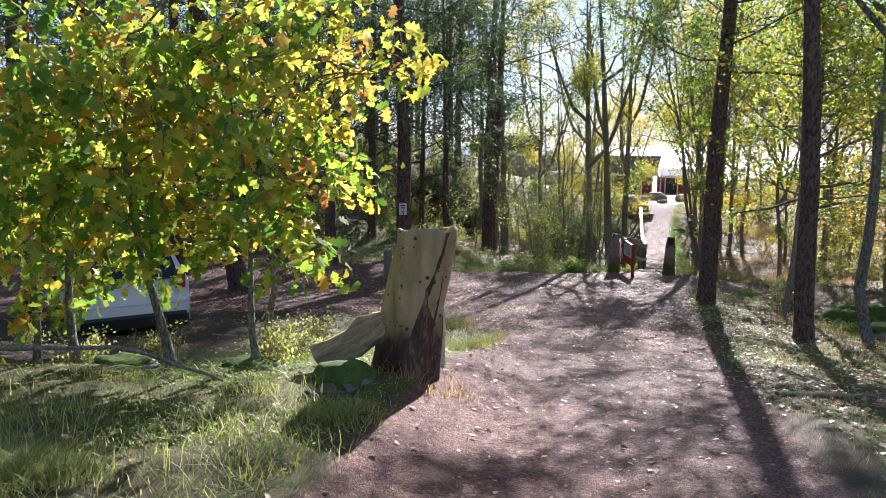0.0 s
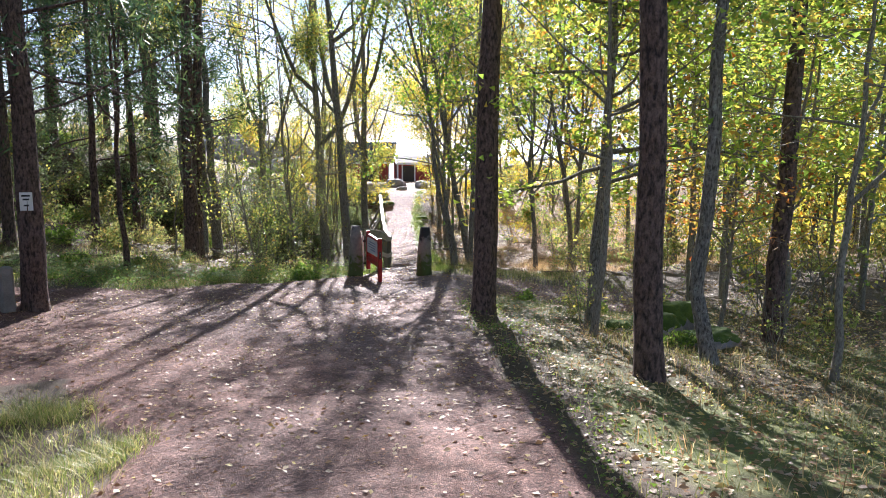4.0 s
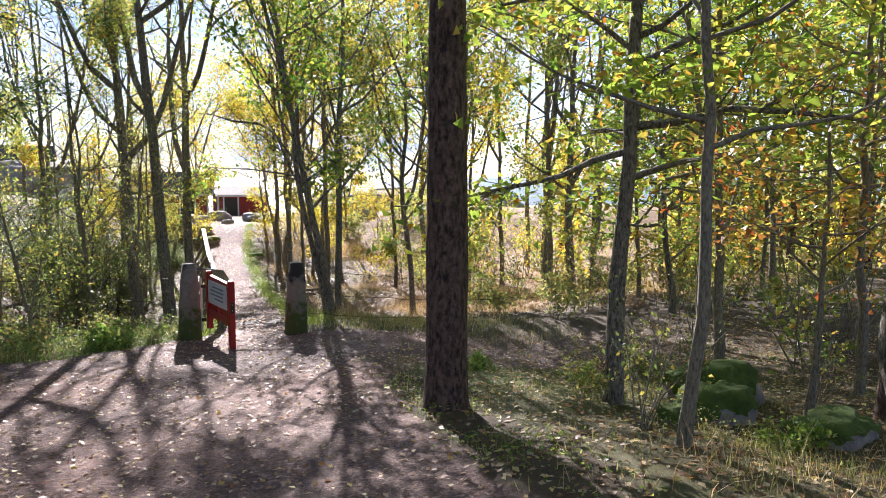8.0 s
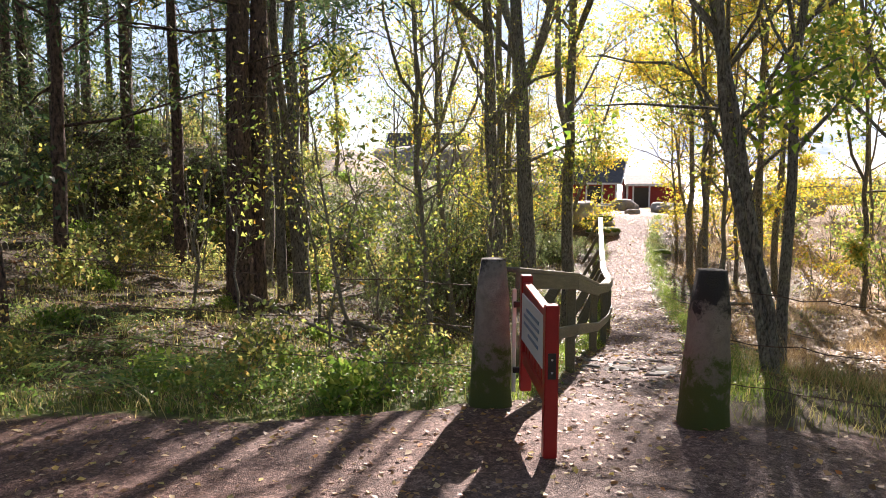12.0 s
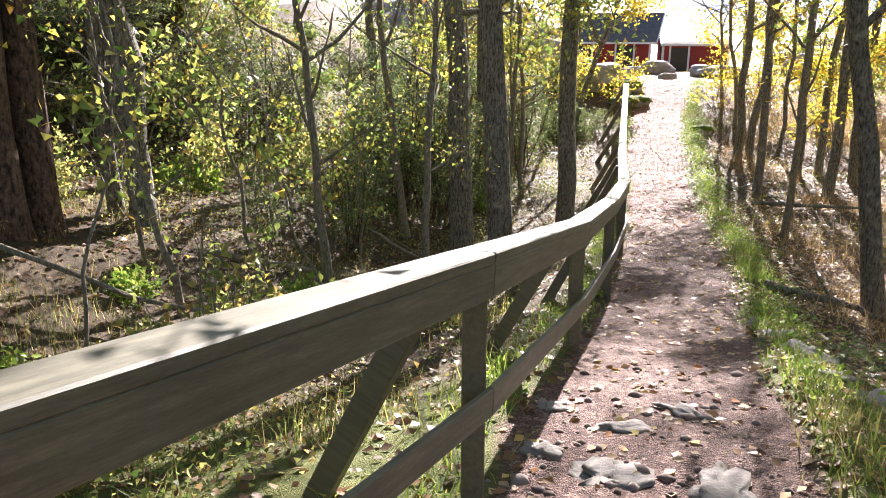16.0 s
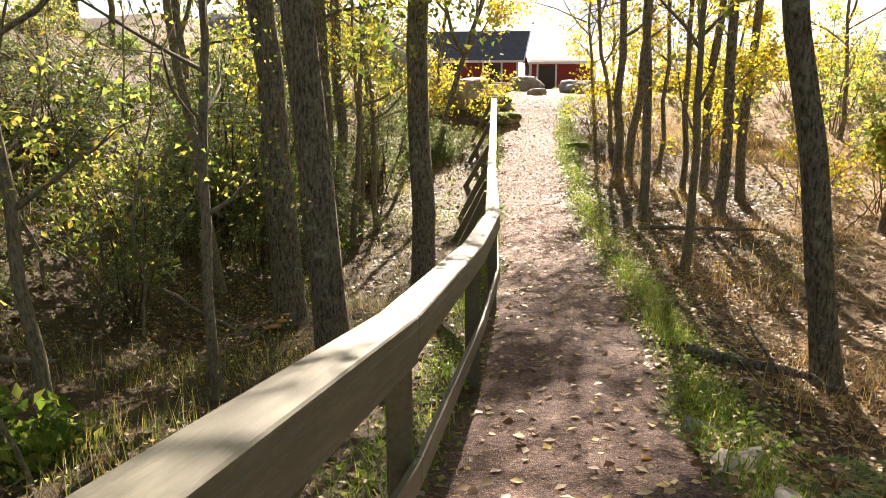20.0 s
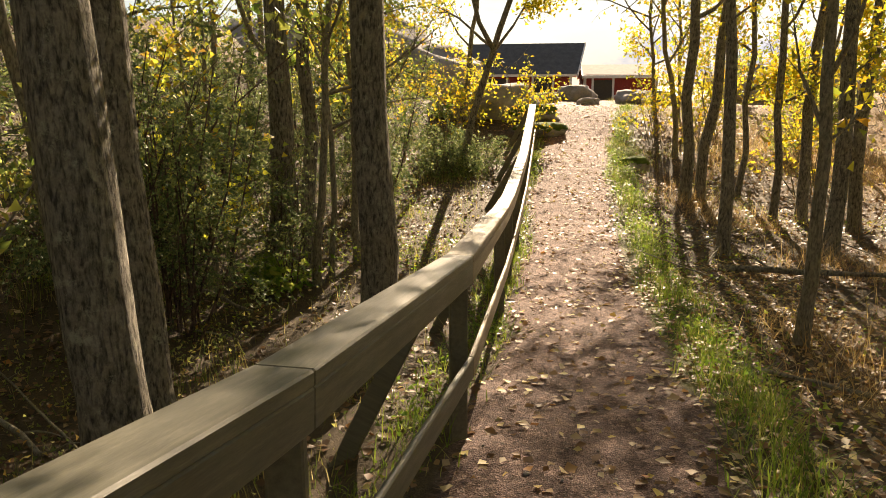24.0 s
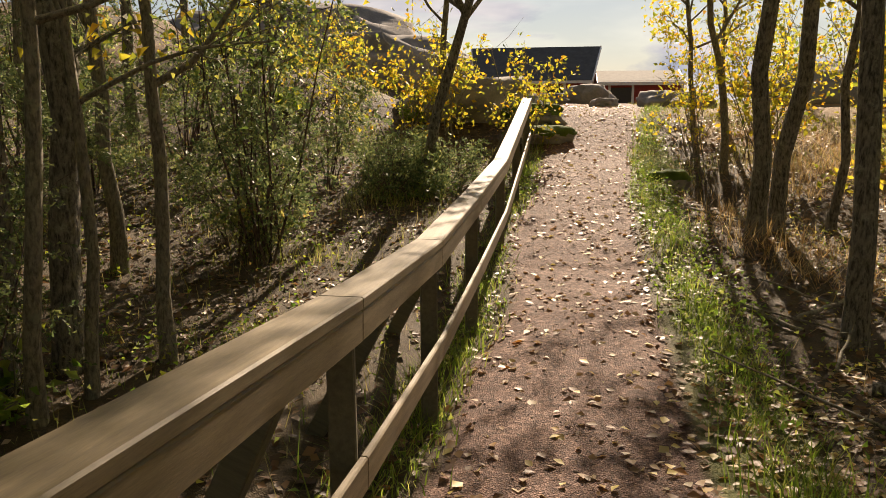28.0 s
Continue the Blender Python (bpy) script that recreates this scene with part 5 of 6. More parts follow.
dark = shrub("juniper_bush", (10.35, 43.4), "low dark green spreading juniper by the end of the handrail", 231, .8, 1.0, M_JUN, 24, 8000, .05, aspect=.42, droop=.06, wood=B_PINE)
copy_thing(dark, Matrix.LocRotScale((9.5, 42.6, lz(9.5, 42.6)), Euler((0, 0, 3)), (1, 1, 1.1)))
copy_thing(dark, Matrix.LocRotScale((9.6, 43.9, lz(9.6, 43.9)), Euler((0, 0, 2)), (1, 1, 1)))
copy_thing(dark, Matrix.LocRotScale((13.75, 44.2, lz(13.75, 44.2) - .1), Euler((0, 0, 1)), (.7, .7, .6)))


def fern(at, seed, r, label="green fern with arching feathery fronds"):
    rg = np.random.default_rng(seed)
    ob = thing("fern", (at[0], at[1], lz(*at)), label, "fern", "ferns")
    for k in range(9):
        az = k * 2.4 + rg.uniform(-.3, .3)
        n = 13
        t = np.linspace(0, 1, n)
        ln = r * rg.uniform(.8, 1.2)
        up = rg.uniform(.55, .9)
        pts = np.stack([np.cos(az) * t * ln, np.sin(az) * t * ln, ln * (up * 1.6 * t - 1.25 * up * t ** 2) + .01], 1)
        v1, f1 = tube(pts, np.linspace(.004, .0015, n), 3)
        f1 = np.concatenate([f1[:, :3], f1[:, [0, 2, 3]]])
        side = np.array([-math.sin(az), math.cos(az), 0])
        fwd = np.array([math.cos(az), math.sin(az), 0])
        lv, lfc = [], []
        for i in range(1, n):
            w = ln * .26 * math.sin(math.pi * min(1, .18 + .82 * (1 - t[i]))) * (1.1 - t[i] * .6)
            for s in (-1, 1):
                c = pts[i]
                b = len(lv)
                tip = c + side * s * w + fwd * w * .35 - np.array([0, 0, w * .15])
                lv += [c - fwd * ln * .028, c + fwd * ln * .028, tip]
                lfc.append((b, b + 1, b + 2))
        v, f = join([(v1, f1), (np.array(lv), np.array(lfc))])
        part("frond", np_mesh("frond", v, f, M_FERN), M_FERN, ob)
    return ob


BIG = shrub("juniper_bush", (5.5, 35.6), "tall dense juniper with drooping grey-green sprays", 236, 3.0, 1.0, M_JUN, 18, 18000, .06, aspect=.42, droop=.03, wood=B_PINE)
for x, y, s in ((4.9, 37.3, .65), (6.0, 38.6, .6), (7.9, 40.4, .6), (4.6, 39.8, .8), (5.8, 41.6, .8)):
    copy_thing(BIG, Matrix.LocRotScale((x, y, lz(x, y)), Euler((0, 0, x * 5)), (s, s, s)))
for x, y, s in ((1.6, 35.6, .8), (-.4, 36.2, .9), (-2.2, 35.4, .8), (2.8, 37.4, .9), (.6, 38.2, .9), (-4.0, 36.6, .9)):
    copy_thing(BIG, Matrix.LocRotScale((x, y, lz(x, y)), Euler((0, 0, x * 5)), (s * 1.25, s * 1.25, s * .8)))
f0 = fern((1.0, 23.6), 301, .55)
for k in range(26):
    x, y, s = rgs.uniform(-4, 4.2), rgs.uniform(22.9, 25.8), rgs.uniform(.7, 1.35)
    copy_thing(f0, Matrix.LocRotScale((x, y, lz(x, y)), Euler((0, 0, k * 1.3)), (s, s, s)))
for k, (x, y, s) in enumerate(((.2, 23.3, 1.1), (-.6, 23.8, 1.0), (1.9, 24.2, .9), (-1.4, 23.4, 1.1), (.6, 24.6, 1.0), (-2.2, 24.1, 1.0), (3.1, 24.0, .7), (9.35, 26.9, .75), (9.6, 27.4, .55), (2.4, 25.2, .9))):
    copy_thing(f0, Matrix.LocRotScale((x, y, lz(x, y)), Euler((0, 0, k * 1.7)), (s, s, s)))

# ---- grass, fallen leaves, grit ----


def scatter(n, x0, x1, y0, y1, weight, seed):
    rg = np.random.default_rng(seed)
    x, y = rg.uniform(x0, x1, n * 6), rg.uniform(y0, y1, n * 6)
    w = np.clip(weight(x, y), 0, 1)
    k = np.flatnonzero(rg.uniform(size=len(x)) < w)[:n]
    return x[k], y[k], rg


def grass(label, n, area, weight, h, material, seed, width=.0035, bend=.6, single=False):
    x, y, rg = scatter(n, *area, weight, seed)
    tuft = .55 + .75 * np.clip(vnoise(x * 2.2, y * 2.2, seed) + .35, 0, 1)
    v, f = blade_arrays(x, y, land(x, y) - .01, h * tuft * rg.uniform(.5, 1.25, len(x)), rg, width, bend, single)
    return solo("grass", np_mesh("grass", v, f, material), None, label, "grass", kind="stuff")


def clumps(x, y, s, seed, lo=-.1):
    return np.clip((vnoise(x * s, y * s, seed) - lo) * 2.2, 0, 1)


def off(x, y):
    return x - path_x(y)


grass("mixed green and straw grass on the mossy bank by the stump", 40000, (-5.5, 1.0, 1.6, 6.4), lambda x, y: (1 - gravel_at(x, y)) * (1 - .8 * smooth(5.0, 5.9, y)) * (.05 + .95 * clumps(x, y, 1.4, 31, .1)), .16, M_TUFT, 401, .003, 1.6)
grass("patch of sunlit green grass between path and side road", 22000, (-1.6, 1.6, 8.0, 13), lambda x, y: (1 - gravel_at(x, y)) * (.15 + .85 * clumps(x, y, 1.4, 32)), .17, M_TUFT, 402, .0025, 1.8)
grass("thin grass and weeds under the pines", 15000, (2.5, 13, 1.5, 20.5), lambda x, y: (1 - gravel_at(x, y)) * smooth(.3, .8, off(x, y)) * (.2 + .8 * clumps(x, y, .9, 33)) * (1 - .6 * smooth(3, 8, off(x, y))), .12, M_MIXED, 403, single=True)
grass("rough green grass along the wire fence", 12000, (-5, 5.1, 21.3, 26.5), lambda x, y: (1 - gravel_at(x, y)) * (.3 + .7 * clumps(x, y, 1.1, 34)), .16, M_MIXED, 404, bend=1.2)
grass("rough grass by the mossy gate post", 7000, (6.7, 12, 20.8, 25.5), lambda x, y: (1 - gravel_at(x, y)) * (.3 + .7 * clumps(x, y, 1.1, 35)), .17, M_MIXED, 405, bend=1.2)
grass("bright green grass verge along the gravel path", 46000, (5, 15.5, 22.5, 49), lambda x, y: (1 - gravel_at(x, y)) * np.exp(-((np.abs(off(x, y) - .1) - .95) / .22) ** 2) * (.45 + .55 * clumps(x, y, 1.3, 36, -.3)), .15, M_GRASS, 406, .0035, 1.3)
grass("dry golden grass on the slope beside the path", 36000, (8.5, 23, 23.5, 47), lambda x, y: (1 - gravel_at(x, y)) * smooth(1.25, 1.9, off(x, y)) * (.06 + .94 * clumps(x, y, .8, 37, .1)) * (.6 + .4 * smooth(2.5, 5.5, off(x, y))) * (1 - .4 * smooth(9, 14, off(x, y))), .30, M_STRAW, 407, .0035, 1.3, True)
grass("sparse grass and sprouts in the shaded hollow", 22000, (-1, 10.5, 25, 46), lambda x, y: smooth(-1.0, -1.5, off(x, y)) * (.1 + .9 * clumps(x, y, .9, 38, .1)), .24, M_MIXED, 408, single=True)
grass("short grass on the rocky hilltop", 12000, (9, 20, 44, 54), lambda x, y: (1 - gravel_at(x, y)) * clumps(x, y, .8, 39, -.2), .12, M_MIXED, 409)


def litter(label, n, area, weight, size, seed, lift=.006, material=None):
    x, y, rg = scatter(n, *area, weight, seed)
    c = np.stack([x, y, land(x, y) + lift + .012 * rg.uniform(size=len(x))], 1)
    v, f = leaf_arrays(c, size, rg, .72, flat=.93, fold=.10)
    return solo("fallen_leaves", np_mesh("fallen_leaves", v, f, material or M_LITTER), None, label, "leaves", kind="stuff")


litter("pale dry leaves scattered over the gravel", 11000, (-6, 11, 1.0, 23), lambda x, y: gravel_at(x, y) * (.3 + .5 * smooth(7, 14, y)) * (.35 + .65 * clumps(x, y, 1.1, 43, -.5)), .05, 421)
litter("brown and tan leaf litter under the pines", 27000, (3, 15, 1.5, 21), lambda x, y: (1 - .93 * gravel_at(x, y)) * smooth(.2, .8, off(x, y)), .06, 422)
litter("leaves fallen in the grass of the bank", 2200, (-6, 1, 1.5, 14), lambda x, y: (1 - gravel_at(x, y)) * .7, .06, 423)
litter("pale curled leaves strewn over the rail path", 3300, (5, 15, 22.5, 51), lambda x, y: (gravel_at(x, y) > .3) * (.8 + .2 * smooth(27, 34, y)) * (.5 + .5 * clumps(x, y, 1.0, 41, -.4)), .07, 424)
litter("scattered pale leaves beside the rail path", 3200, (-2, 22, 23, 48), lambda x, y: (1 - gravel_at(x, y)) * (.2 + .8 * clumps(x, y, .9, 47, -.1)) * (1 - .6 * smooth(4, 9, np.abs(off(x, y)))), .065, 428, .015)
litter("thick brown leaf litter beside the rail path", 36000, (-2, 22, 23, 48), lambda x, y: (1 - gravel_at(x, y)) * (.5 + .5 * clumps(x, y, .7, 42, -.3)) * (1 - .6 * smooth(4, 9, np.abs(off(x, y)))), .075, 425, .015, M_BROWNLEAF)

litter("leaves and needles along the edge of the rail path", 9000, (7.4, 13, 24, 37), lambda x, y: (1 - gravel_at(x, y)) * smooth(.5, .8, off(x, y)) * (1 - smooth(2.2, 3.4, off(x, y))), .055, 429, .008)
litter("brown leaf litter on the bank behind the hollow", 12000, (-12, 5, 24, 46), lambda x, y: smooth(-4, -7, off(x, y)) * (.4 + .6 * clumps(x, y, .6, 44, -.3)), .10, 426, .015, M_BROWNLEAF)
grass("tall sunlit straw grass at the corner under the pines", 1500, (4.2, 10, 8.5, 14.5), lambda x, y: (1 - gravel_at(x, y)) * smooth(.9, 1.5, off(x, y)) * (.15 + .85 * clumps(x, y, .9, 45, -.1)), .22, M_STRAW, 410, .003, 1.6)
grass("tall straw at the foot of the stump", 260, (-.75, .35, 5.8, 6.7), lambda x, y: np.exp(-((np.hypot(x + .2, y - 6.5) - .34) / .12) ** 2), .16, M_STRAW, 411, .003, 1.2)
x, y, rg = scatter(16000, -3, 6, .8, 20, lambda x, y: gravel_at(x, y) * (.06 + .94 * clumps(x, y, .9, 46, .0)), 427)
v, f = leaf_arrays(np.stack([x, y, land(x, y) + .006], 1), .06, rg, .06, flat=.97, single=True)
solo("pine_needles", np_mesh("pine_needles", v, f, M_DRYNEEDLE), None, "reddish fallen pine needles drifted on the gravel", "needles", kind="stuff")
OCT = np.array([(1, 0, 0), (0, 1, 0), (-1, 0, 0), (0, -1, 0), (0, 0, 1), (0, 0, -1)], float)
OCF = np.array([(0, 1, 4), (1, 2, 4), (2, 3, 4), (3, 0, 4), (1, 0, 5), (2, 1, 5), (3, 2, 5), (0, 3, 5)])


def pebbles(label, n, area, weight, size, seed):
    x, y, rg = scatter(n, *area, weight, seed)
    m = len(x)
    s = size * rg.lognormal(0, .45, m)
    a = rg.uniform(0, 6.28, m)
    sq = np.stack([s, s * rg.uniform(.6, 1, m), s * rg.uniform(.35, .7, m)], 1)
    v = OCT[None] * sq[:, None, :] * rg.uniform(.75, 1.25, (m, 6, 1))
    c, sn = np.cos(a)[:, None], np.sin(a)[:, None]
    v = np.stack([v[:, :, 0] * c - v[:, :, 1] * sn, v[:, :, 0] * sn + v[:, :, 1] * c, v[:, :, 2]], -1)
    v += np.stack([x, y, land(x, y) + s * .12], 1)[:, None, :]
    f = OCF[None] + 6 * np.arange(m)[:, None, None]
    return solo("gravel", np_mesh("gravel", v.reshape(-1, 3), f.reshape(-1, 3), M_GRIT), None, label, "gravel", kind="stuff")


def grit_mat():
    m, n, l, b = node_mat("grit")
    geo = n.new("ShaderNodeNewGeometry")
    r = ramp_of(n, [(0, (.12, .09, .08)), (.5, (.24, .19, .17)), (1, (.38, .32, .29))])
    l.new(geo.outputs["Random Per Island"], r.inputs["Fac"])
    l.new(r.outputs["Color"], b.inputs["Base Color"])
    b.inputs["Roughness"].default_value = .9
    return m


M_GRIT = grit_mat()
pebbles("loose reddish grey grit on the gravel path", 8000, (-3, 9, .8, 23), lambda x, y: gravel_at(x, y), .005, 431)
pebbles("loose grit and small stones on the rail path", 7000, (5.5, 15, 22.5, 48), lambda x, y: gravel_at(x, y), .0055, 432)



def sprouts(label, n, area, weight, size, material, seed, high=.18, aspect=.55):
    """Low leafy plants of the ground: small leaves held up at all heights below knee level."""
    x, y, rg = scatter(n, *area, weight, seed)
    c = np.stack([x, y, land(x, y) + high * rg.uniform(0, 1, len(x)) ** 1.4 * (.5 + .7 * np.clip(vnoise(x * 1.7, y * 1.7, seed) + .3, 0, 1))], 1)
    v, f = leaf_arrays(c, size, rg, aspect, flat=.35, single=True)
    return solo("ground_plants", np_mesh("ground_plants", v, f, material), None, label, "plants", kind="stuff")


sprouts("clover and low herbs along the gravel verge", 36000, (5, 15.5, 22.5, 49), lambda x, y: (1 - gravel_at(x, y)) * np.exp(-((np.abs(off(x, y) - .14) - .98) / (.22 + .12 * (off(x, y) > 0))) ** 2) * (.65 + .35 * smooth(25, 29, y)) * (.06 + .94 * clumps(x, y, 1.0, 51, -.15)), .05, M_HERB, 441, .16)
sprouts("brambles and seedlings on the hollow's floor", 34000, (-4, 9.5, 23.2, 42), lambda x, y: (1 - gravel_at(x, y)) * smooth(-1.1, -1.8, off(x, y)) * (.08 + .92 * clumps(x, y, .8, 52, 0)), .045, M_BRUSH, 442, .34)
sprouts("ivy and low leaves under the junipers", 14000, (1, 10.4, 35, 47), lambda x, y: smooth(-1.2, -1.9, off(x, y)) * (.2 + .8 * clumps(x, y, .8, 57, -.2)), .05, M_GREEN, 447, .3)
sprouts("green tangle of herbs by the wire fence", 15000, (-5, 5.2, 21.8, 26), lambda x, y: (1 - gravel_at(x, y)) * (.1 + .9 * clumps(x, y, .9, 53, -.1)), .05, M_FERN, 443, .5)
sprouts("seedlings and weeds under the pines", 12000, (3.4, 15, 6, 20.5), lambda x, y: (1 - gravel_at(x, y)) * smooth(1.1, 2, off(x, y)) * clumps(x, y, .8, 54, .1), .04, M_BRUSH, 444, .22)
sprouts("scattered weeds in the dry grass", 9000, (9, 20, 23.5, 46), lambda x, y: smooth(1.3, 2.2, off(x, y)) * clumps(x, y, .7, 55, .15), .045, M_AUT, 445, .25)
pebbles("flat grey stones lying loose where the path leaves the gate", 230, (5.8, 8.6, 23.2, 26.6), lambda x, y: gravel_at(x, y) * (1 - .7 * smooth(25.2, 26.4, y)), .022, 433)
sprouts("low weeds creeping onto the early path", 9000, (3, 8, 5, 19.5), lambda x, y: (1 - .9 * gravel_at(x, y)) * np.exp(-((off(x, y) - 1.15) / .35) ** 2) * (.1 + .9 * clumps(x, y, 1.2, 58, -.1)), .04, M_HERB, 448, .10)
sprouts("mossy growth on the bank", 24000, (-5, .6, 1.6, 9.5), lambda x, y: (1 - gravel_at(x, y)) * clumps(x, y, 1.1, 56, -.2), .028, M_HERB, 446, .07)

# ---- rocks ----


def rock(name, at, size, seed, label, material=None, sink=.3, category="rock", moss=False, rough=.34, rot=0.0):
    """A weathered boulder: a rounded lump pushed about by noise, part of it under the ground; moss as a thin skin on top."""
    bm = bmesh.new()
    bmesh.ops.create_icosphere(bm, subdivisions=3 if max(size) < .3 else 4, radius=1)
    for v in bm.verts:
        p = v.co.copy()
        k = 1 + rough * noise.noise(p * 1.3 + Vector((seed, 0, 0))) + rough * .45 * noise.noise(p * 3.1 + Vector((0, seed, 0))) + rough * .22 * noise.noise(p * 7 + Vector((0, 0, seed)))
        p = p * k
        p.z = max(-.5, min(p.z, .8 + .1 * noise.noise(p * 2)))
        v.co = Vector((p.x * size[0], p.y * size[1], p.z * size[2]))
    for f in bm.faces:
        f.smooth = True
    top = bm.copy() if moss else None
    z = lz(*at) + size[2] * (.5 - sink)
    ob = solo(name, bm, material or M_ROCK, label, category, pose(at[0], at[1], z, 0, 0, rot), "rocks")
    if moss:
        gone = [f for f in top.faces if f.calc_center_median().z < size[2] * (.18 + .25 * noise.noise(f.calc_center_median() * 3 / max(size)))]
        bmesh.ops.delete(top, geom=gone, context="FACES")
        for v in top.verts:
            v.co += v.normal * (.010 + .035 * max(0, noise.noise(v.co * 9)) + .015 * noise.noise(v.co * 30))
        part("moss", top, M_MOSS, ob, "thick bright green moss")
    return ob


MB = "boulder under bright green moss among fallen leaves"
rock("mossy_boulder", (9.1, 16.05), (.56, .36, .40), 1, MB, moss=True, sink=.15, rot=-15)
rock("mossy_boulder", (8.3, 15.4), (.42, .32, .30), 2, MB, moss=True, sink=.2)
rock("mossy_boulder", (8.6, 14.4), (.46, .28, .20), 3, MB, moss=True, sink=.2)
rock("mossy_boulder", (7.6, 15.3), (.2, .16, .12), 4, MB, moss=True)
rock("mossy_boulder", (-.80, 5.85), (.24, .18, .20), 5, "dark mossy stone leaning against the stump", moss=True)
rock("mossy_boulder", (-1.75, 6.7), (.26, .16, .07), 6, "low mossy stone in the bank", moss=True)
rock("mossy_boulder", (-3.0, 7.0), (.3, .18, .07), 7, "low mossy stone in the bank", moss=True)
for k, (x, y, s) in enumerate(((14.0, 52.4, (.5, .35, .28)), (14.85, 52.4, (.75, .5, .5)), (16.7, 52.3, (.85, .6, .46)), (17.7, 52.6, (.6, .5, .34)), (13.3, 51.6, (.7, .5, .25)), (14.6, 50.2, (.35, .25, .18)), (16.9, 51.0, (.5, .4, .28)), (12.6, 51.0, (.9, .5, .22)))):
    rock("boulder", (x, y), s, 20 + k, "pinkish grey granite boulder on the hilltop", rot=k * 40)
rock("mossy_boulder", (12.25, 46.3), (.6, .4, .24), 31, "flat rock outcrop grown with moss and grass by the path", moss=True)
rock("mossy_boulder", (12.35, 47.6), (.7, .5, .32), 32, "flat rock outcrop grown with moss and grass by the path", moss=True)
rock("mossy_boulder", (13.7, 43.5), (.3, .25, .22), 33, "grassy stone edge beside the path", moss=True)
rock("rock_outcrop", (11.2, 48.2), (1.5, .9, .75), 34, "sloping grey granite outcrop, bare, above the path")
rock("rock_outcrop", (9.2, 53.5), (2.8, 1.8, 1.35), 35, "rounded lichen-grey granite knoll behind yellow bushes", rough=.3)
rock("rock_outcrop", (6.0, 58.0), (4.4, 2.6, 1.9), 36, "rounded lichen-grey granite knoll behind yellow bushes", rough=.3)
rock("rock_outcrop", (27.0, 58.0), (5.5, 3.0, 1.0), 37, "long bare granite ridge by the shore", rough=.3)
rock("rock_outcrop", (36.0, 62.0), (7.0, 4.0, 1.5), 38, "long bare granite ridge by the shore", rough=.3)
rock("rock_outcrop", (22.0, 52.0), (2.4, 1.5, .8), 39, "low granite slab in the grass", rough=.14)
for k, (x, y, s) in enumerate(((7.05, 25.3, (.16, .10, .07)), (6.85, 24.75, (.22, .17, .08)), (7.3, 24.6, (.25, .15, .07)), (6.6, 25.0, (.12, .1, .05)), (7.45, 25.5, (.18, .08, .05)), (6.75, 25.6, (.1, .07, .04)), (7.15, 24.3, (.2, .14, .05)),
                                (8.85, 27.5, (.24, .15, .05)), (8.72, 26.75, (.34, .2, .05)), (9.02, 28.15, (.18, .1, .05)), (8.5, 26.1, (.2, .12, .04)), (8.62, 25.7, (.4, .2, .05)))):
    rock("path_stone", (x, y), (s[0] * .75, s[1] * .75, .026), 50 + k, "flat pale stone set in the gravel", sink=.3, rough=1.0, category="stone", rot=k * 33)

# ---- by the first path ----


M_ROT = surf("rotten_wood", [(0.35, (0.03, 0.02, 0.014)), (0.52, (0.09, 0.055, 0.036)), (0.62, (0.24, 0.17, 0.10)), (0.72, (0.40, 0.31, 0.19))], 9.0, 0.9, 1.0, 50.0, (1, 1, .3), dist=0.02)

M_LOG = surf("bare_root_wood", [(0.36, (0.05, 0.032, 0.02)), (0.44, (0.30, 0.215, 0.11)), (0.66, (0.60, 0.50, 0.32))], 3.0, 0.85, 1.0, 22.0, (1.0, 6, 6), dist=0.02)


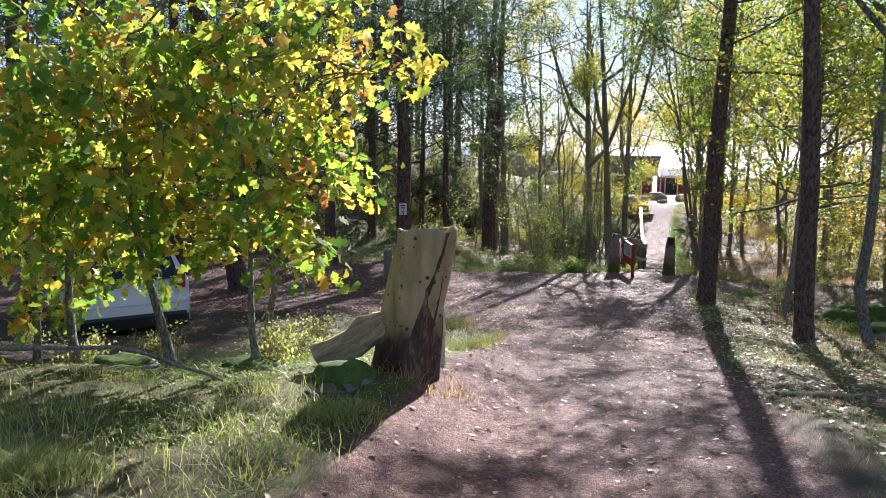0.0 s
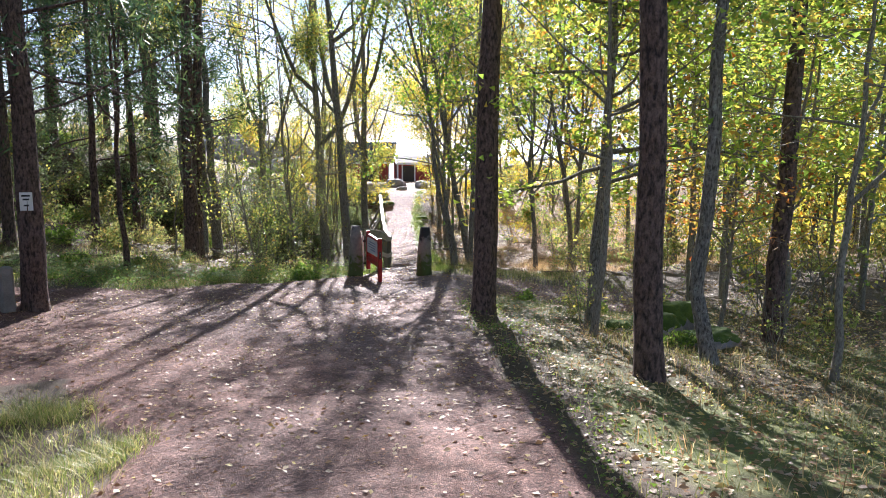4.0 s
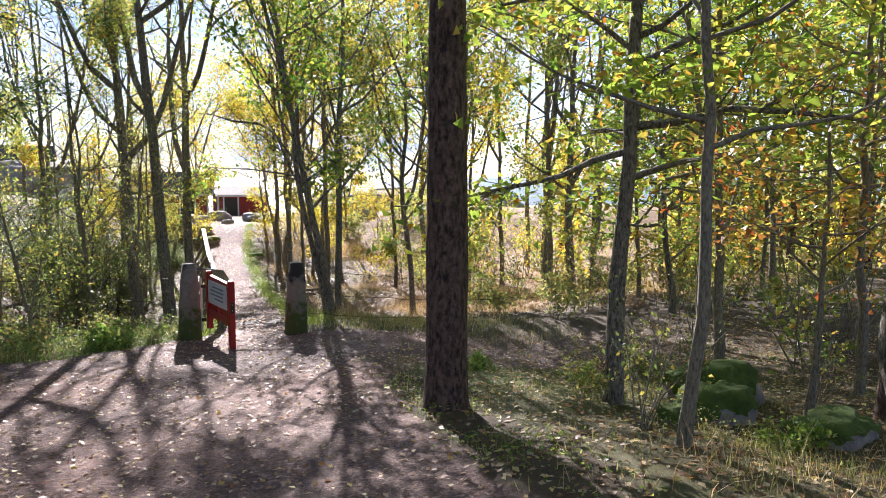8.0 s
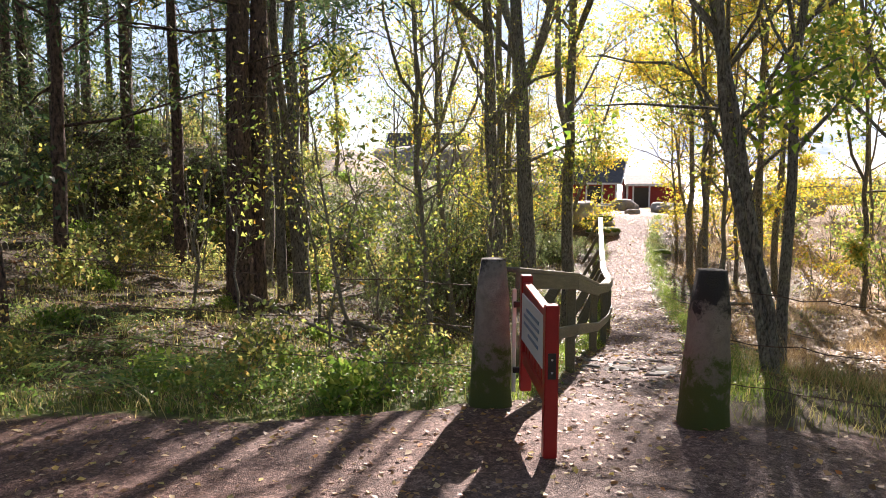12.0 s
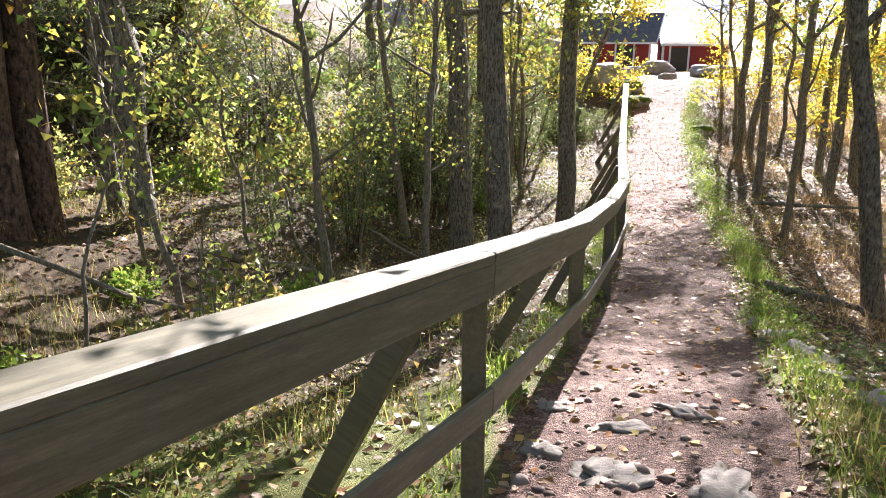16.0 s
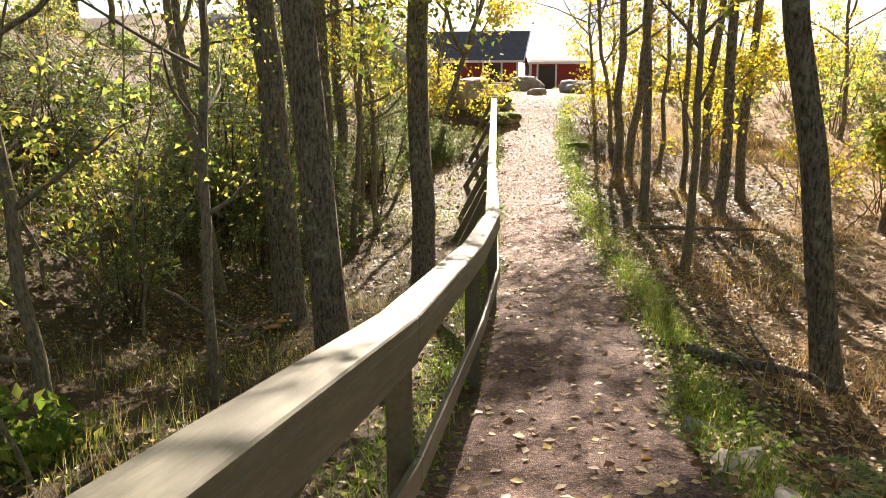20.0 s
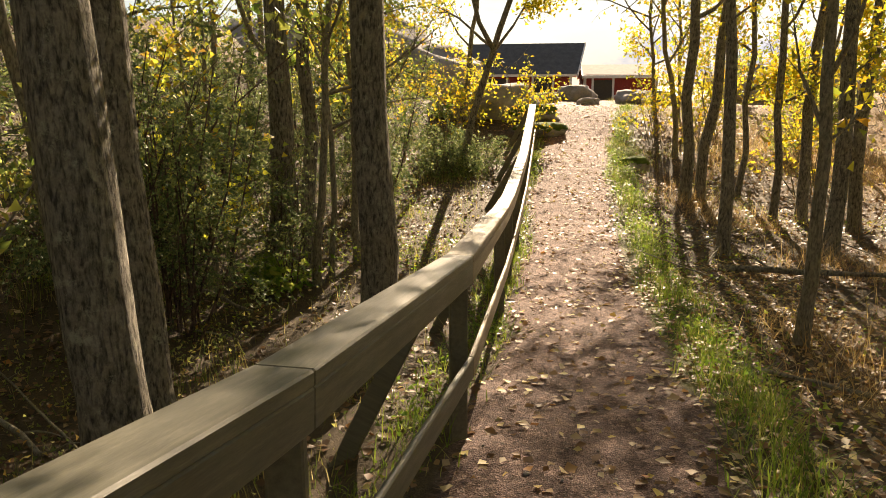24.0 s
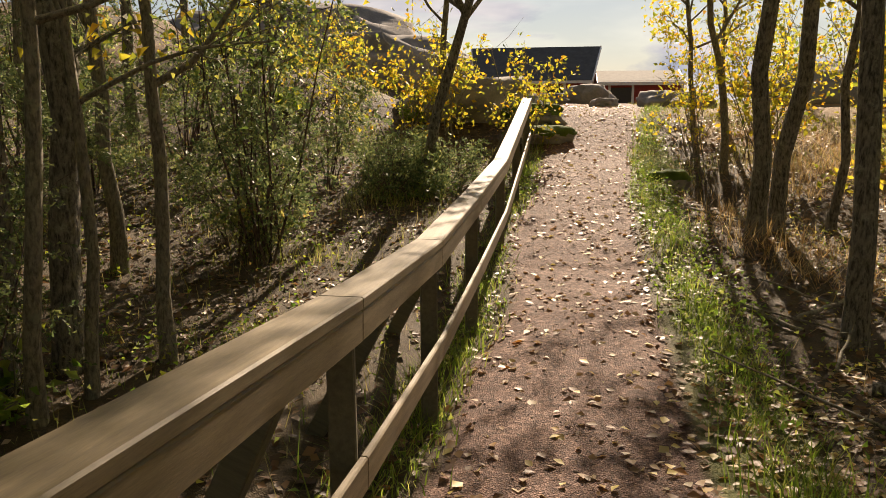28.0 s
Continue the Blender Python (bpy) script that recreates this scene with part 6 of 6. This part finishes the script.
def stump():
    ob = thing("tree_stump", pose(-.33, 6.55, lz(-.33, 6.55) - .06, 0, 0, 0), "tall hollow barkless stump, pale tan with dark cracks, beside the path", "tree stump")
    n, k = 40, 26
    h = 1.34
    rg = np.random.default_rng(3)
    ph = rg.uniform(0, 6.28, 8)
    vs, fs = [], []

    def radius(a, t):
        r = .258 - .018 * t + .03 * math.cos(2 * a + 1) + .045 * math.exp(-t * 5.5) * (.8 + .4 * math.cos(2 * a - 3.4))
        for j in range(3, 8):
            r += .013 * math.sin(j * a + ph[j] + t * (1.5 + j)) * (1 - .4 * t)
        return r - .035 * math.exp(-((a - 5.4 - t * .5) / .10) ** 2) - .03 * math.exp(-((a - 4.2 - t * .35) / .08) ** 2)
    for i in range(k):
        t = i / (k - 1)
        for j in range(n):
            a = j / n * 2 * math.pi
            r = radius(a, t)
            top = h + .03 * math.sin(a + 2.6) + .012 * math.sin(3 * a + 1) * math.sin(5 * a) + .004 * math.sin(17 * a) * math.sin(2 * a) + .010 * math.sin(8 * a + 2) * math.sin(3 * a) - .03 * float(smooth(5.2, 5.35, a) * smooth(5.75, 5.6, a))
            vs.append((r * math.cos(a) + .19 * t, r * math.sin(a) * .9, t * top))
    for i in range(k - 1):
        for j in range(n):
            q = (j + 1) % n
            fs.append((i * n + j, i * n + q, (i + 1) * n + q, (i + 1) * n + j))
    inner = []
    for i in range(6):
        for j in range(n):
            x, y, z = vs[(k - 1) * n + j]
            f = (.88, .84, .80, .76, .72, .66)[i]
            inner.append((.19 + (x - .19) * f, y * f, z - (.004, .04, .12, .22, .32, .4)[i]))
    b0 = len(vs)
    vs += inner
    for j in range(n):
        q = (j + 1) % n
        fs.append(((k - 1) * n + j, (k - 1) * n + q, b0 + q, b0 + j))
        for i in range(5):
            fs.append((b0 + i * n + j, b0 + i * n + q, b0 + (i + 1) * n + q, b0 + (i + 1) * n + j))
    me = np_mesh("shell", vs, fs, M_STUMP, True)
    part("shell", me, M_STUMP, ob)
    # the dark rotten streak that runs from the rim down to the foot
    sv, sf, ns = [], [], 60
    rgk = np.random.default_rng(8)
    e1, e2 = (np.convolve(rgk.normal(size=ns + 6) * q, np.ones(7) / 7, "valid") for q in (.07, .16))
    for i in range(ns):
        t = i / (ns - 1)
        mid = 4.45 + 1.1 * t
        lo, hi = mid - .06 - .22 * (1 - t) ** 3 + e1[i], mid + .06 + .95 * float(smooth(.62, .25, t)) + e2[i]
        for j in range(9):
            a = lo + (hi - lo) * j / 8
            r = radius(a % (2 * math.pi), t) + (.005 if 0 < j < 8 else -.006) + .006 * rgk.uniform()
            sv.append((r * math.cos(a) + .19 * t, r * math.sin(a) * .9, t * (h - .012)))
    for i in range(ns - 1):
        for j in range(8):
            sf.append((i * 9 + j, i * 9 + j + 1, (i + 1) * 9 + j + 1, (i + 1) * 9 + j))
    part("rotten_streak", np_mesh("rotten_streak", sv, sf, M_ROT, True), M_ROT, ob, "dark rotten wood along a deep crack")
    v, f = tube([(0, 0, 0), (.1, .01, .02), (.22, -.01, -.01), (.38, .02, .02), (.55, 0, 0), (.72, .01, -.01)], [.06, .11, .125, .12, .13, .14], 18, .12, 4)
    part("root", np_mesh("root", v, f, M_LOG, True), M_LOG, ob, "thick bare root leaning on the stump", Matrix.Translation((-.15, .02, .56)) @ Matrix.Rotation(radians(8), 4, "Z") @ Matrix.Rotation(radians(146), 4, "Y"))
    # broken wood hanging on the rim and a second, shorter crack
    for a0, t0, w in ((5.62, .72, .045), (3.95, .30, .05), (5.95, .45, .05)):
        sv, sf = [], []
        for i in range(24):
            t = t0 * i / 23
            mid = a0 - .55 * (t0 - t) + .05 * math.sin(9 * t + a0)
            wid = w * math.sin(math.pi * (.06 + .9 * i / 23)) * (1 + .4 * math.sin(31 * t))
            for j in range(4):
                a = mid + wid * (j / 1.5 - 1)
                r = radius(a % (2 * math.pi), t) + (.004 if 0 < j < 3 else -.005)
                sv.append((r * math.cos(a) + .19 * t, r * math.sin(a) * .9, t * (h - .012)))
        for i in range(23):
            for j in range(3):
                sf.append((i * 4 + j, i * 4 + j + 1, i * 4 + j + 5, i * 4 + j + 4))
        part("crack", np_mesh("crack", sv, sf, M_ROT, True), M_ROT, ob, "dark crack in the bare wood")
    v, f = tube([(-.28, -.22, -.05), (-.24, -.20, .2), (-.22, -.16, .34)], [.035, .03, .02], 8, .08, 5)
    part("root", np_mesh("root", v, f, M_STUMP, True), M_STUMP, ob)


stump()

pillar = thing("marker_pillar", pose(-.06, 7.3, lz(-.06, 7.3), 0, 0, 12), "grey metal service pillar with a blue cap, by the path", "pillar")
bm = bmesh.new()
box(bm, .18, .16, .76, Matrix.Translation((0, 0, -.05)), .006, .82)
part("body", bm, M_STEEL, pillar)
bm = bmesh.new()
box(bm, .17, .15, .045, Matrix.Translation((0, 0, .71)) @ Matrix.Rotation(radians(6), 4, "X"), .008, .96)
part("cap", bm, M_BLUE, pillar, "bright blue plastic cap")
bm = bmesh.new()
bmesh.ops.create_cone(bm, segments=14, radius1=.012, radius2=.012, depth=.01, cap_ends=True, matrix=Matrix.Translation((.03, -.071, .66)) @ Matrix.Rotation(radians(90), 4, "X"))
part("lock", bm, M_BLACK, pillar)

# small stone post and notice by the sign pine
bm = bmesh.new()
box(bm, .22, .2, .86, Matrix.Translation((0, 0, -.1)), .03, .8)
solo("stone_post", bm, M_CONC, "short weathered stone post beside a pine", "post", pose(-1.42, 19.6, lz(-1.42, 19.6), 2, 1, 20))
notice = thing("notice", pose(-1.02, 19.52, lz(-1.05, 19.8) + 1.72, 0, 0, -8), "small white notice nailed to a pine trunk", "sign")
bm = bmesh.new()
box(bm, .2, .008, .30, None, .002)
plate = part("plate", bm, M_WHITE, notice)
for z, w in ((.23, .13), (.17, .10), (.07, .08)):
    bm = bmesh.new()
    box(bm, w, .003, .028, Matrix.Translation((0, -.0062, z)), 0)
    part("print_line", bm, M_BLACK, plate)


def oak_leaf_arrays(c, size, rg):
    """Lobed oak leaves, cupped along the midrib."""
    out = np.array([(0, 0), (.16, .13), (.28, .25), (.38, .13), (.54, .34), (.66, .16), (.84, .25), (1, 0)])
    half = np.concatenate([out, out[::-1][1:-1] * np.array([1, -1])])
    n, k = len(c), len(half)
    t = rg.normal(size=(n, 3))
    t[:, 2] -= .5
    t /= np.linalg.norm(t, axis=1)[:, None]
    nn = rg.normal(size=(n, 3)) + np.array([0, 0, .8])
    b = np.cross(t, nn)
    b /= np.linalg.norm(b, axis=1)[:, None]
    nn = np.cross(b, t)
    s = (size * rg.uniform(.6, 1.25, n))[:, None, None]
    v = c[:, None, :] + s * (half[None, :, 0:1] * t[:, None] + half[None, :, 1:2] * b[:, None] + (.35 * np.abs(half[None, :, 1:2]) - .12 * half[None, :, 0:1] ** 2) * nn[:, None])
    tri = []
    for i in range(1, len(out) - 1):
        lo, nxt = k - i, i + 1
        tri.append((i, nxt, lo))
        tri.append((i - 1 if i > 1 else 0, i, lo) if i == 1 else (i, lo, lo + 1))
    for i in range(2, len(out) - 1):
        tri.append((i, k - i, k - i + 1))
    tri = sorted(set(tri))
    f = (np.array(tri)[None] + k * np.arange(n)[:, None, None]).reshape(-1, 3)
    return v.reshape(-1, 3), f


def young_oak(at, seed, height, diam, leaves, reach, lean, low=.26):
    ob = thing("oak_tree", (at[0], at[1], lz(*at)), "young oak thick with green, yellow and brown lobed leaves", "tree", "young oaks")
    rg = np.random.default_rng(seed)
    k = 9
    t = np.linspace(0, 1, k)
    wob = np.cumsum(rg.normal(size=(k, 2)) * .05, 0)
    pts = np.stack([lean[0] * t + wob[:, 0], lean[1] * t + wob[:, 1], height * t - .05], 1)
    wood = [tube(pts, diam / 2 * (1 - .8 * t) * (1 + .5 * np.exp(-t * 18)), 10, .05, seed)]
    anchors, turned = [], []
    for i in range(22):
        u = low + (1 - low) * (i / 22)
        p = np.array([np.interp(u, t, pts[:, c]) for c in range(3)])
        az, el = 2.4 * i + rg.uniform(-.5, .5), radians(rg.uniform(-14, 40))
        d = np.array([math.cos(az) * math.cos(el), math.sin(az) * math.cos(el), math.sin(el)])
        lp = limb_path(rg, p, d, reach * rg.uniform(.5, 1.1), 6, .2, 0)
        wood.append(tube(lp, np.linspace(.014, .004, 7), 5))
        for _ in range(7):
            q = lp[rg.integers(2, 7)]
            dd = rg.normal(size=3)
            dd /= np.linalg.norm(dd)
            tp = limb_path(rg, q, dd, reach * rg.uniform(.15, .35), 3, .2)
            wood.append(tube(tp, [.005, .004, .003, .002], 4))
            anchors += [tp[1], tp[2], tp[3], tp[3]]
            turned += [i % 5 in (1, 3)] * 4
    anchors, turned = np.array(anchors), np.array(turned)
    part("trunk", np_mesh("trunk", *join(wood), B_GREY, True), B_GREY, ob)
    for on, share, mt, lab in ((turned, .3, M_OAKB, "lobed oak leaves turned yellow and brown"), (~turned, .7, M_OAK, "green lobed oak leaves")):
        n = int(leaves * share)
        c = anchors[on][rg.integers(0, on.sum(), n)] + rg.normal(size=(n, 3)) * .07
        part("crown", np_mesh("crown", *oak_leaf_arrays(c, .17, rg), mt), mt, ob, lab)


young_oak((-1.62, 6.75), 501, 3.2, .07, 1050, 1.0, (-.35, .1), .34)
young_oak((-2.6, 7.1), 502, 3.2, .09, 1300, 1.2, (-.1, -.2), .36)
young_oak((-3.6, 7.4), 503, 3.2, .10, 1200, 1.2, (.1, -.2), .36)
young_oak((-4.5, 8.2), 504, 3.2, .08, 1100, 1.25, (0, -.2))
young_oak((-5.6, 8.2), 505, 3.2, .08, 1000, 1.2, (0, -.2))
young_oak((-1.95, 7.9), 506, 3.5, .08, 900, 1.5, (.45, -.2), .62)


def car():
    ob = thing("parked_car", pose(-5.9, 13.4, lz(-5.9, 13.4), 0, 0, 122), "white hatchback parked behind the young oaks", "car")
    # profile (x, z) along the car, nose to +x
    prof = [(-2.05, .30), (-2.10, .62), (-2.02, .98), (-1.72, 1.44), (-1.2, 1.52), (-.1, 1.50), (.75, .98), (1.75, .84), (2.08, .62), (2.10, .32)]
    bm = bmesh.new()
    rows = []
    for s, w in ((-1, .80), (-.97, .86), (.97, .86), (1, .80)):
        row = []
        for x, z in prof:
            wid = w if z < 1.0 else w * .78
            row.append(bm.verts.new((x, math.copysign(wid, s), z)))
        rows.append(row)
    for a, b in zip(rows, rows[1:]):
        for i in range(len(prof) - 1):
            bm.faces.new((a[i], a[i + 1], b[i + 1], b[i]))
        bm.faces.new((a[-1], a[0], b[0], b[-1]))
    bm.faces.new(rows[0][::-1])
    bm.faces.new(rows[-1])
    bmesh.ops.recalc_face_normals(bm, faces=bm.faces)
    bmesh.ops.bevel(bm, geom=list(bm.edges), offset=.03, segments=2, affect="EDGES", clamp_overlap=True)
    for f in bm.faces:
        f.smooth = True
    part("body", bm, M_CAR, ob)

    def panel(pts, name, mt, lab=""):
        b2 = bmesh.new()
        vs = [b2.verts.new(p) for p in pts]
        f = b2.faces.new(vs)
        r = bmesh.ops.extrude_face_region(b2, geom=[f])
        nrm = (Vector(pts[1]) - Vector(pts[0])).cross(Vector(pts[2]) - Vector(pts[0])).normalized()
        for v in r["geom"]:
            if isinstance(v, bmesh.types.BMVert):
                v.co += nrm * .012
        bmesh.ops.recalc_face_normals(b2, faces=b2.faces)
        return part(name, b2, mt, ob, lab)
    for s in (-1, 1):
        y = s * .845
        panel([(-1.6, s * .72, 1.40), (-.95, s * .69, 1.44), (-.95, s * .83, 1.02), (-1.85, s * .83, 1.02)][::s], "side_window", M_GLASS)
        panel([(-.85, s * .69, 1.44), (-.12, s * .69, 1.42), (.55, s * .83, 1.02), (-.85, s * .83, 1.02)][::s], "side_window", M_GLASS)
        panel([(1.55, s * .62, .80), (1.98, s * .62, .72), (1.98, s * .80, .66), (1.5, s * .83, .72)][::s], "headlight", M_STEEL, "clear headlight")
        b2 = bmesh.new()
        box(b2, .16, .08, .12, Matrix.Translation((.45, s * .96, .98)), .025)
        part("wing_mirror", b2, M_BLACK, ob)
        for x in (-1.28, 1.3):
            b2 = bmesh.new()
            m = Matrix.Translation((x, s * .80, .32)) @ Matrix.Rotation(radians(90), 4, "X")
            bmesh.ops.create_cone(b2, segments=28, radius1=.32, radius2=.32, depth=.2, cap_ends=True, matrix=m)
            bmesh.ops.bevel(b2, geom=list(b2.edges), offset=.03, segments=2, affect="EDGES", clamp_overlap=True)
            wh = part("wheel", b2, M_TYRE, ob)
            b2 = bmesh.new()
            bmesh.ops.create_cone(b2, segments=24, radius1=.21, radius2=.17, depth=.03, cap_ends=True, matrix=Matrix.Translation((x, s * .905, .32)) @ Matrix.Rotation(radians(90 * s), 4, "X"))
            part("rim", b2, M_STEEL, wh)
    for s in (-1, 1):
        b2 = bmesh.new()
        box(b2, .05, .16, .30, Matrix.Translation((-2.055, s * .70, .84)), .012)
        part("tail_light", b2, M_RED, ob, "red tail light")
    panel([(-.05, -.60, 1.475), (-.05, .60, 1.475), (.70, .72, 1.02), (.70, -.72, 1.02)][::-1], "windscreen", M_GLASS)
    panel([(-1.76, -.6, 1.42), (-1.76, .6, 1.42), (-2.03, .7, 1.0), (-2.03, -.7, 1.0)], "rear_window", M_GLASS)
    for x, nm in ((2.10, "bumper"), (-2.12, "bumper")):
        b2 = bmesh.new()
        box(b2, .10, 1.6, .24, Matrix.Translation((x, 0, .24)), .04)
        part(nm, b2, M_BLACK, ob, "dark plastic bumper")


car()


def stick(points, r, label, name="fallen_branch", material=None, twigs=3, seed=0):
    rg = np.random.default_rng(seed + 900)
    pts = np.array([(x, y, lz(x, y) + z) for x, y, z in points])
    k = 10
    t = np.linspace(0, 1, k)
    pp = np.stack([np.interp(t, np.linspace(0, 1, len(pts)), pts[:, c]) for c in range(3)], 1)
    pp[:, :2] += rg.normal(size=(k, 2)) * r * .6
    wood = [tube(pp, r * (1 - .45 * t), 9, .06, seed)]
    for _ in range(twigs):
        q = pp[rg.integers(2, k)]
        d = rg.normal(size=3)
        d[2] = abs(d[2]) * .6
        d /= np.linalg.norm(d)
        wood.append(tube(limb_path(rg, q, d, r * 9, 3, .2), np.linspace(r * .4, r * .12, 4), 5))
    return solo(name, np_mesh(name, *join(wood), material or B_THIN, True), None, label, "branch", group="fallen wood")


stick([(3.3, 7.15, .03), (4.35, 7.4, .05)], .026, "pale bare stick lying on the grass verge", material=M_LOG, twigs=1, seed=1)
stick([(1.75, 2.7, .06), (3.2, 4.1, .1)], .055, "grey fallen log at the edge of the path", twigs=0, seed=2)
stick([(9.75, 29.75, .06), (10.2, 29.45, .06), (10.75, 29.15, .08)], .05, "fallen half-rotten log in dry grass", "fallen_log", B_GREY, 1, 3)
stick([(12.3, 36.3, .05), (13.7, 35.2, .12)], .045, "fallen half-rotten log in dry grass", "fallen_log", B_GREY, 2, 5)
stick([(2.2, 27.8, .5), (3.6, 28.2, .25), (5.0, 28.3, .08)], .028, "dead branch leaning in the scrub", twigs=4, seed=6)
stick([(3.4, 30.2, .08), (4.6, 30.9, .12)], .05, "pale dead log on the forest floor", "fallen_log", B_THIN, 1, 7)
stick([(4.3, 33.5, .3), (6.0, 32.2, .1)], .03, "dead branch leaning in the scrub", twigs=4, seed=8)
stick([(-3.2, 5.0, .5), (-2.2, 5.2, .42), (-1.6, 5.35, .15)], .018, "sun-bleached crooked dead twig", twigs=4, seed=9)
stick([(5.2, 36.2, .2), (6.8, 35.4, .1)], .03, "dead branch leaning in the scrub", twigs=4, seed=10)

rgt = np.random.default_rng(21)
for k in range(22):
    y = rgt.uniform(26, 41)
    x = float(path_x(y)) + (rgt.uniform(1.7, 5.5) if k % 3 else -rgt.uniform(2.2, 6))
    a, ln = rgt.uniform(0, 3.1), rgt.uniform(.5, 1.4)
    stick([(x, y, .03), (x + ln * math.cos(a), y + ln * math.sin(a), rgt.uniform(.03, .25))], rgt.uniform(.010, .022), "thin dead twig lying in the leaf litter", "fallen_twig", twigs=3, seed=30 + k)

M_FUNGUS = surf("bracket_fungus", [(0.3, (0.42, 0.20, 0.07)), (0.7, (0.62, 0.38, 0.16))], 12.0, 0.7, 0.3, 60.0)
fungi = thing("bracket_fungus", (6.32, 32.55, lz(6.32, 32.55)), "cluster of tan bracket fungi at the foot of a tree", "fungus")
for k, (fx, fy, fz, fr) in enumerate(((0, -.02, .05, .07), (.08, 0, .10, .06), (-.07, .02, .02, .06), (.13, .03, .16, .045))):
    bm = bmesh.new()
    bmesh.ops.create_uvsphere(bm, u_segments=14, v_segments=8, radius=1, matrix=Matrix.Translation((fx, fy, fz)) @ Matrix.Diagonal((fr, fr * .8, fr * .28, 1)))
    part("cap", bm, M_FUNGUS, fungi)

# ---- houses ----


def house(name, at, rot, length, depth, eave, ridge, label, overhang=.35, door=True, base=0.0, prow=0.0):
    ob = thing(name, pose(at[0], at[1], at[2], 0, 0, rot), label, "house", "red sheds")
    for y, nm in ((-depth / 2, "wall"), (depth / 2, "wall")):
        bm = bmesh.new()
        box(bm, length, .12, eave + base, Matrix.Translation((0, y, -base)), .01)
        part(nm, bm, M_FALU, ob)
    for x in (-length / 2, length / 2):
        bm = bmesh.new()
        prof = [(-depth / 2, -base), (depth / 2, -base), (depth / 2, eave), (0, ridge), (-depth / 2, eave)]
        a = [bm.verts.new((x - .06, y, z)) for y, z in prof]
        b = [bm.verts.new((x + .06, y, z)) for y, z in prof]
        bm.faces.new(a[::-1])
        bm.faces.new(b)
        for i in range(5):
            j = (i + 1) % 5
            bm.faces.new((a[i], a[j], b[j], b[i]))
        part("gable", bm, M_FALU, ob)
        for s in (-1, 1):
            bm, m = beam((x + math.copysign(overhang + .02, x), s * (depth / 2 + .25), eave - .16), (x + math.copysign(overhang + .02, x), 0, ridge + .10), .05, .16, .005) if not prow else beam((x + math.copysign(overhang + .02, x), s * (depth / 2 + .25), eave - .16), (x + math.copysign(overhang + prow + .02, x), 0, ridge + .10), .05, .16, .005)
            part("barge_board", bm, M_WHITE, ob, "white barge board", m)
    for s in (-1, 1):
        bm = bmesh.new()
        e, r = Vector((0, s * (depth / 2 + .25), eave - .13)), Vector((0, 0, ridge + .08))
        n = Vector((0, s * (ridge - eave), depth / 2)).normalized() * .07
        half = length / 2 + overhang
        q = [bm.verts.new((x * u, p.y + k * n.y, p.z + k * n.z)) for x in (-1, 1) for p, u in ((e, half), (r, half + prow)) for k in (0, 1)]
        for f in ((0, 1, 3, 2), (4, 6, 7, 5), (0, 4, 5, 1), (2, 3, 7, 6), (1, 5, 7, 3), (0, 2, 6, 4)):
            bm.faces.new([q[i] for i in f])
        bmesh.ops.recalc_face_normals(bm, faces=bm.faces)
        part("roof", bm, M_ROOF, ob, "dark felt roof slope")
        bm, m = beam((-half, s * (depth / 2 + .27), eave - .14), (half, s * (depth / 2 + .27), eave - .14), .03, .13, .004)
        part("eaves_board", bm, M_WHITE, ob, "", m)
    if door:
        y = -depth / 2 - .075
        for x in np.arange(-length / 2 + .9, length / 2 - .5, 2.4):
            bm = bmesh.new()
            box(bm, .95, .05, eave - .3, Matrix.Translation((x, y, 0)), .004)
            d = part("door", bm, M_BLACK, ob, "dark doorway")
            for dx in (-.53, .53):
                bm = bmesh.new()
                box(bm, .11, .04, eave - .2, Matrix.Translation((x + dx, y - .01, 0)), .004)
                part("frame", bm, M_WHITE, d)
    for x in (-length / 2, length / 2):
        bm = bmesh.new()
        box(bm, .14, .14, eave + base - .14, Matrix.Translation((x + math.copysign(.03, x), -depth / 2 - .05, -base)), .004)
        part("corner_board", bm, M_WHITE, ob)
    return ob


house("boathouse", (16.75, 70.0, -2.95), -14, 4.7, 4.2, 1.95, 3.4, "red timber boathouse with a dark roof and white trim", .35, base=2.0, prow=.42)
house("shed", (21.6, 69.3, -2.95), -12, 3.6, 4.4, 1.85, 2.25, "low red timber shed with a dark roof near the sea", .15, base=2.0)
house("cottage", (45.5, 38.6, lz(45.5, 38.6)), 60, 6.0, 4.5, 2.4, 4.0, "red timber cottage glimpsed between the trees", .35, base=1.0)
house("cottage", (6.0, 70.0, lz(6.0, 70.0)), -10, 5.0, 4.5, 2.4, 4.2, "dark roofed cottage up on the rocky knoll", .35, base=1.5)
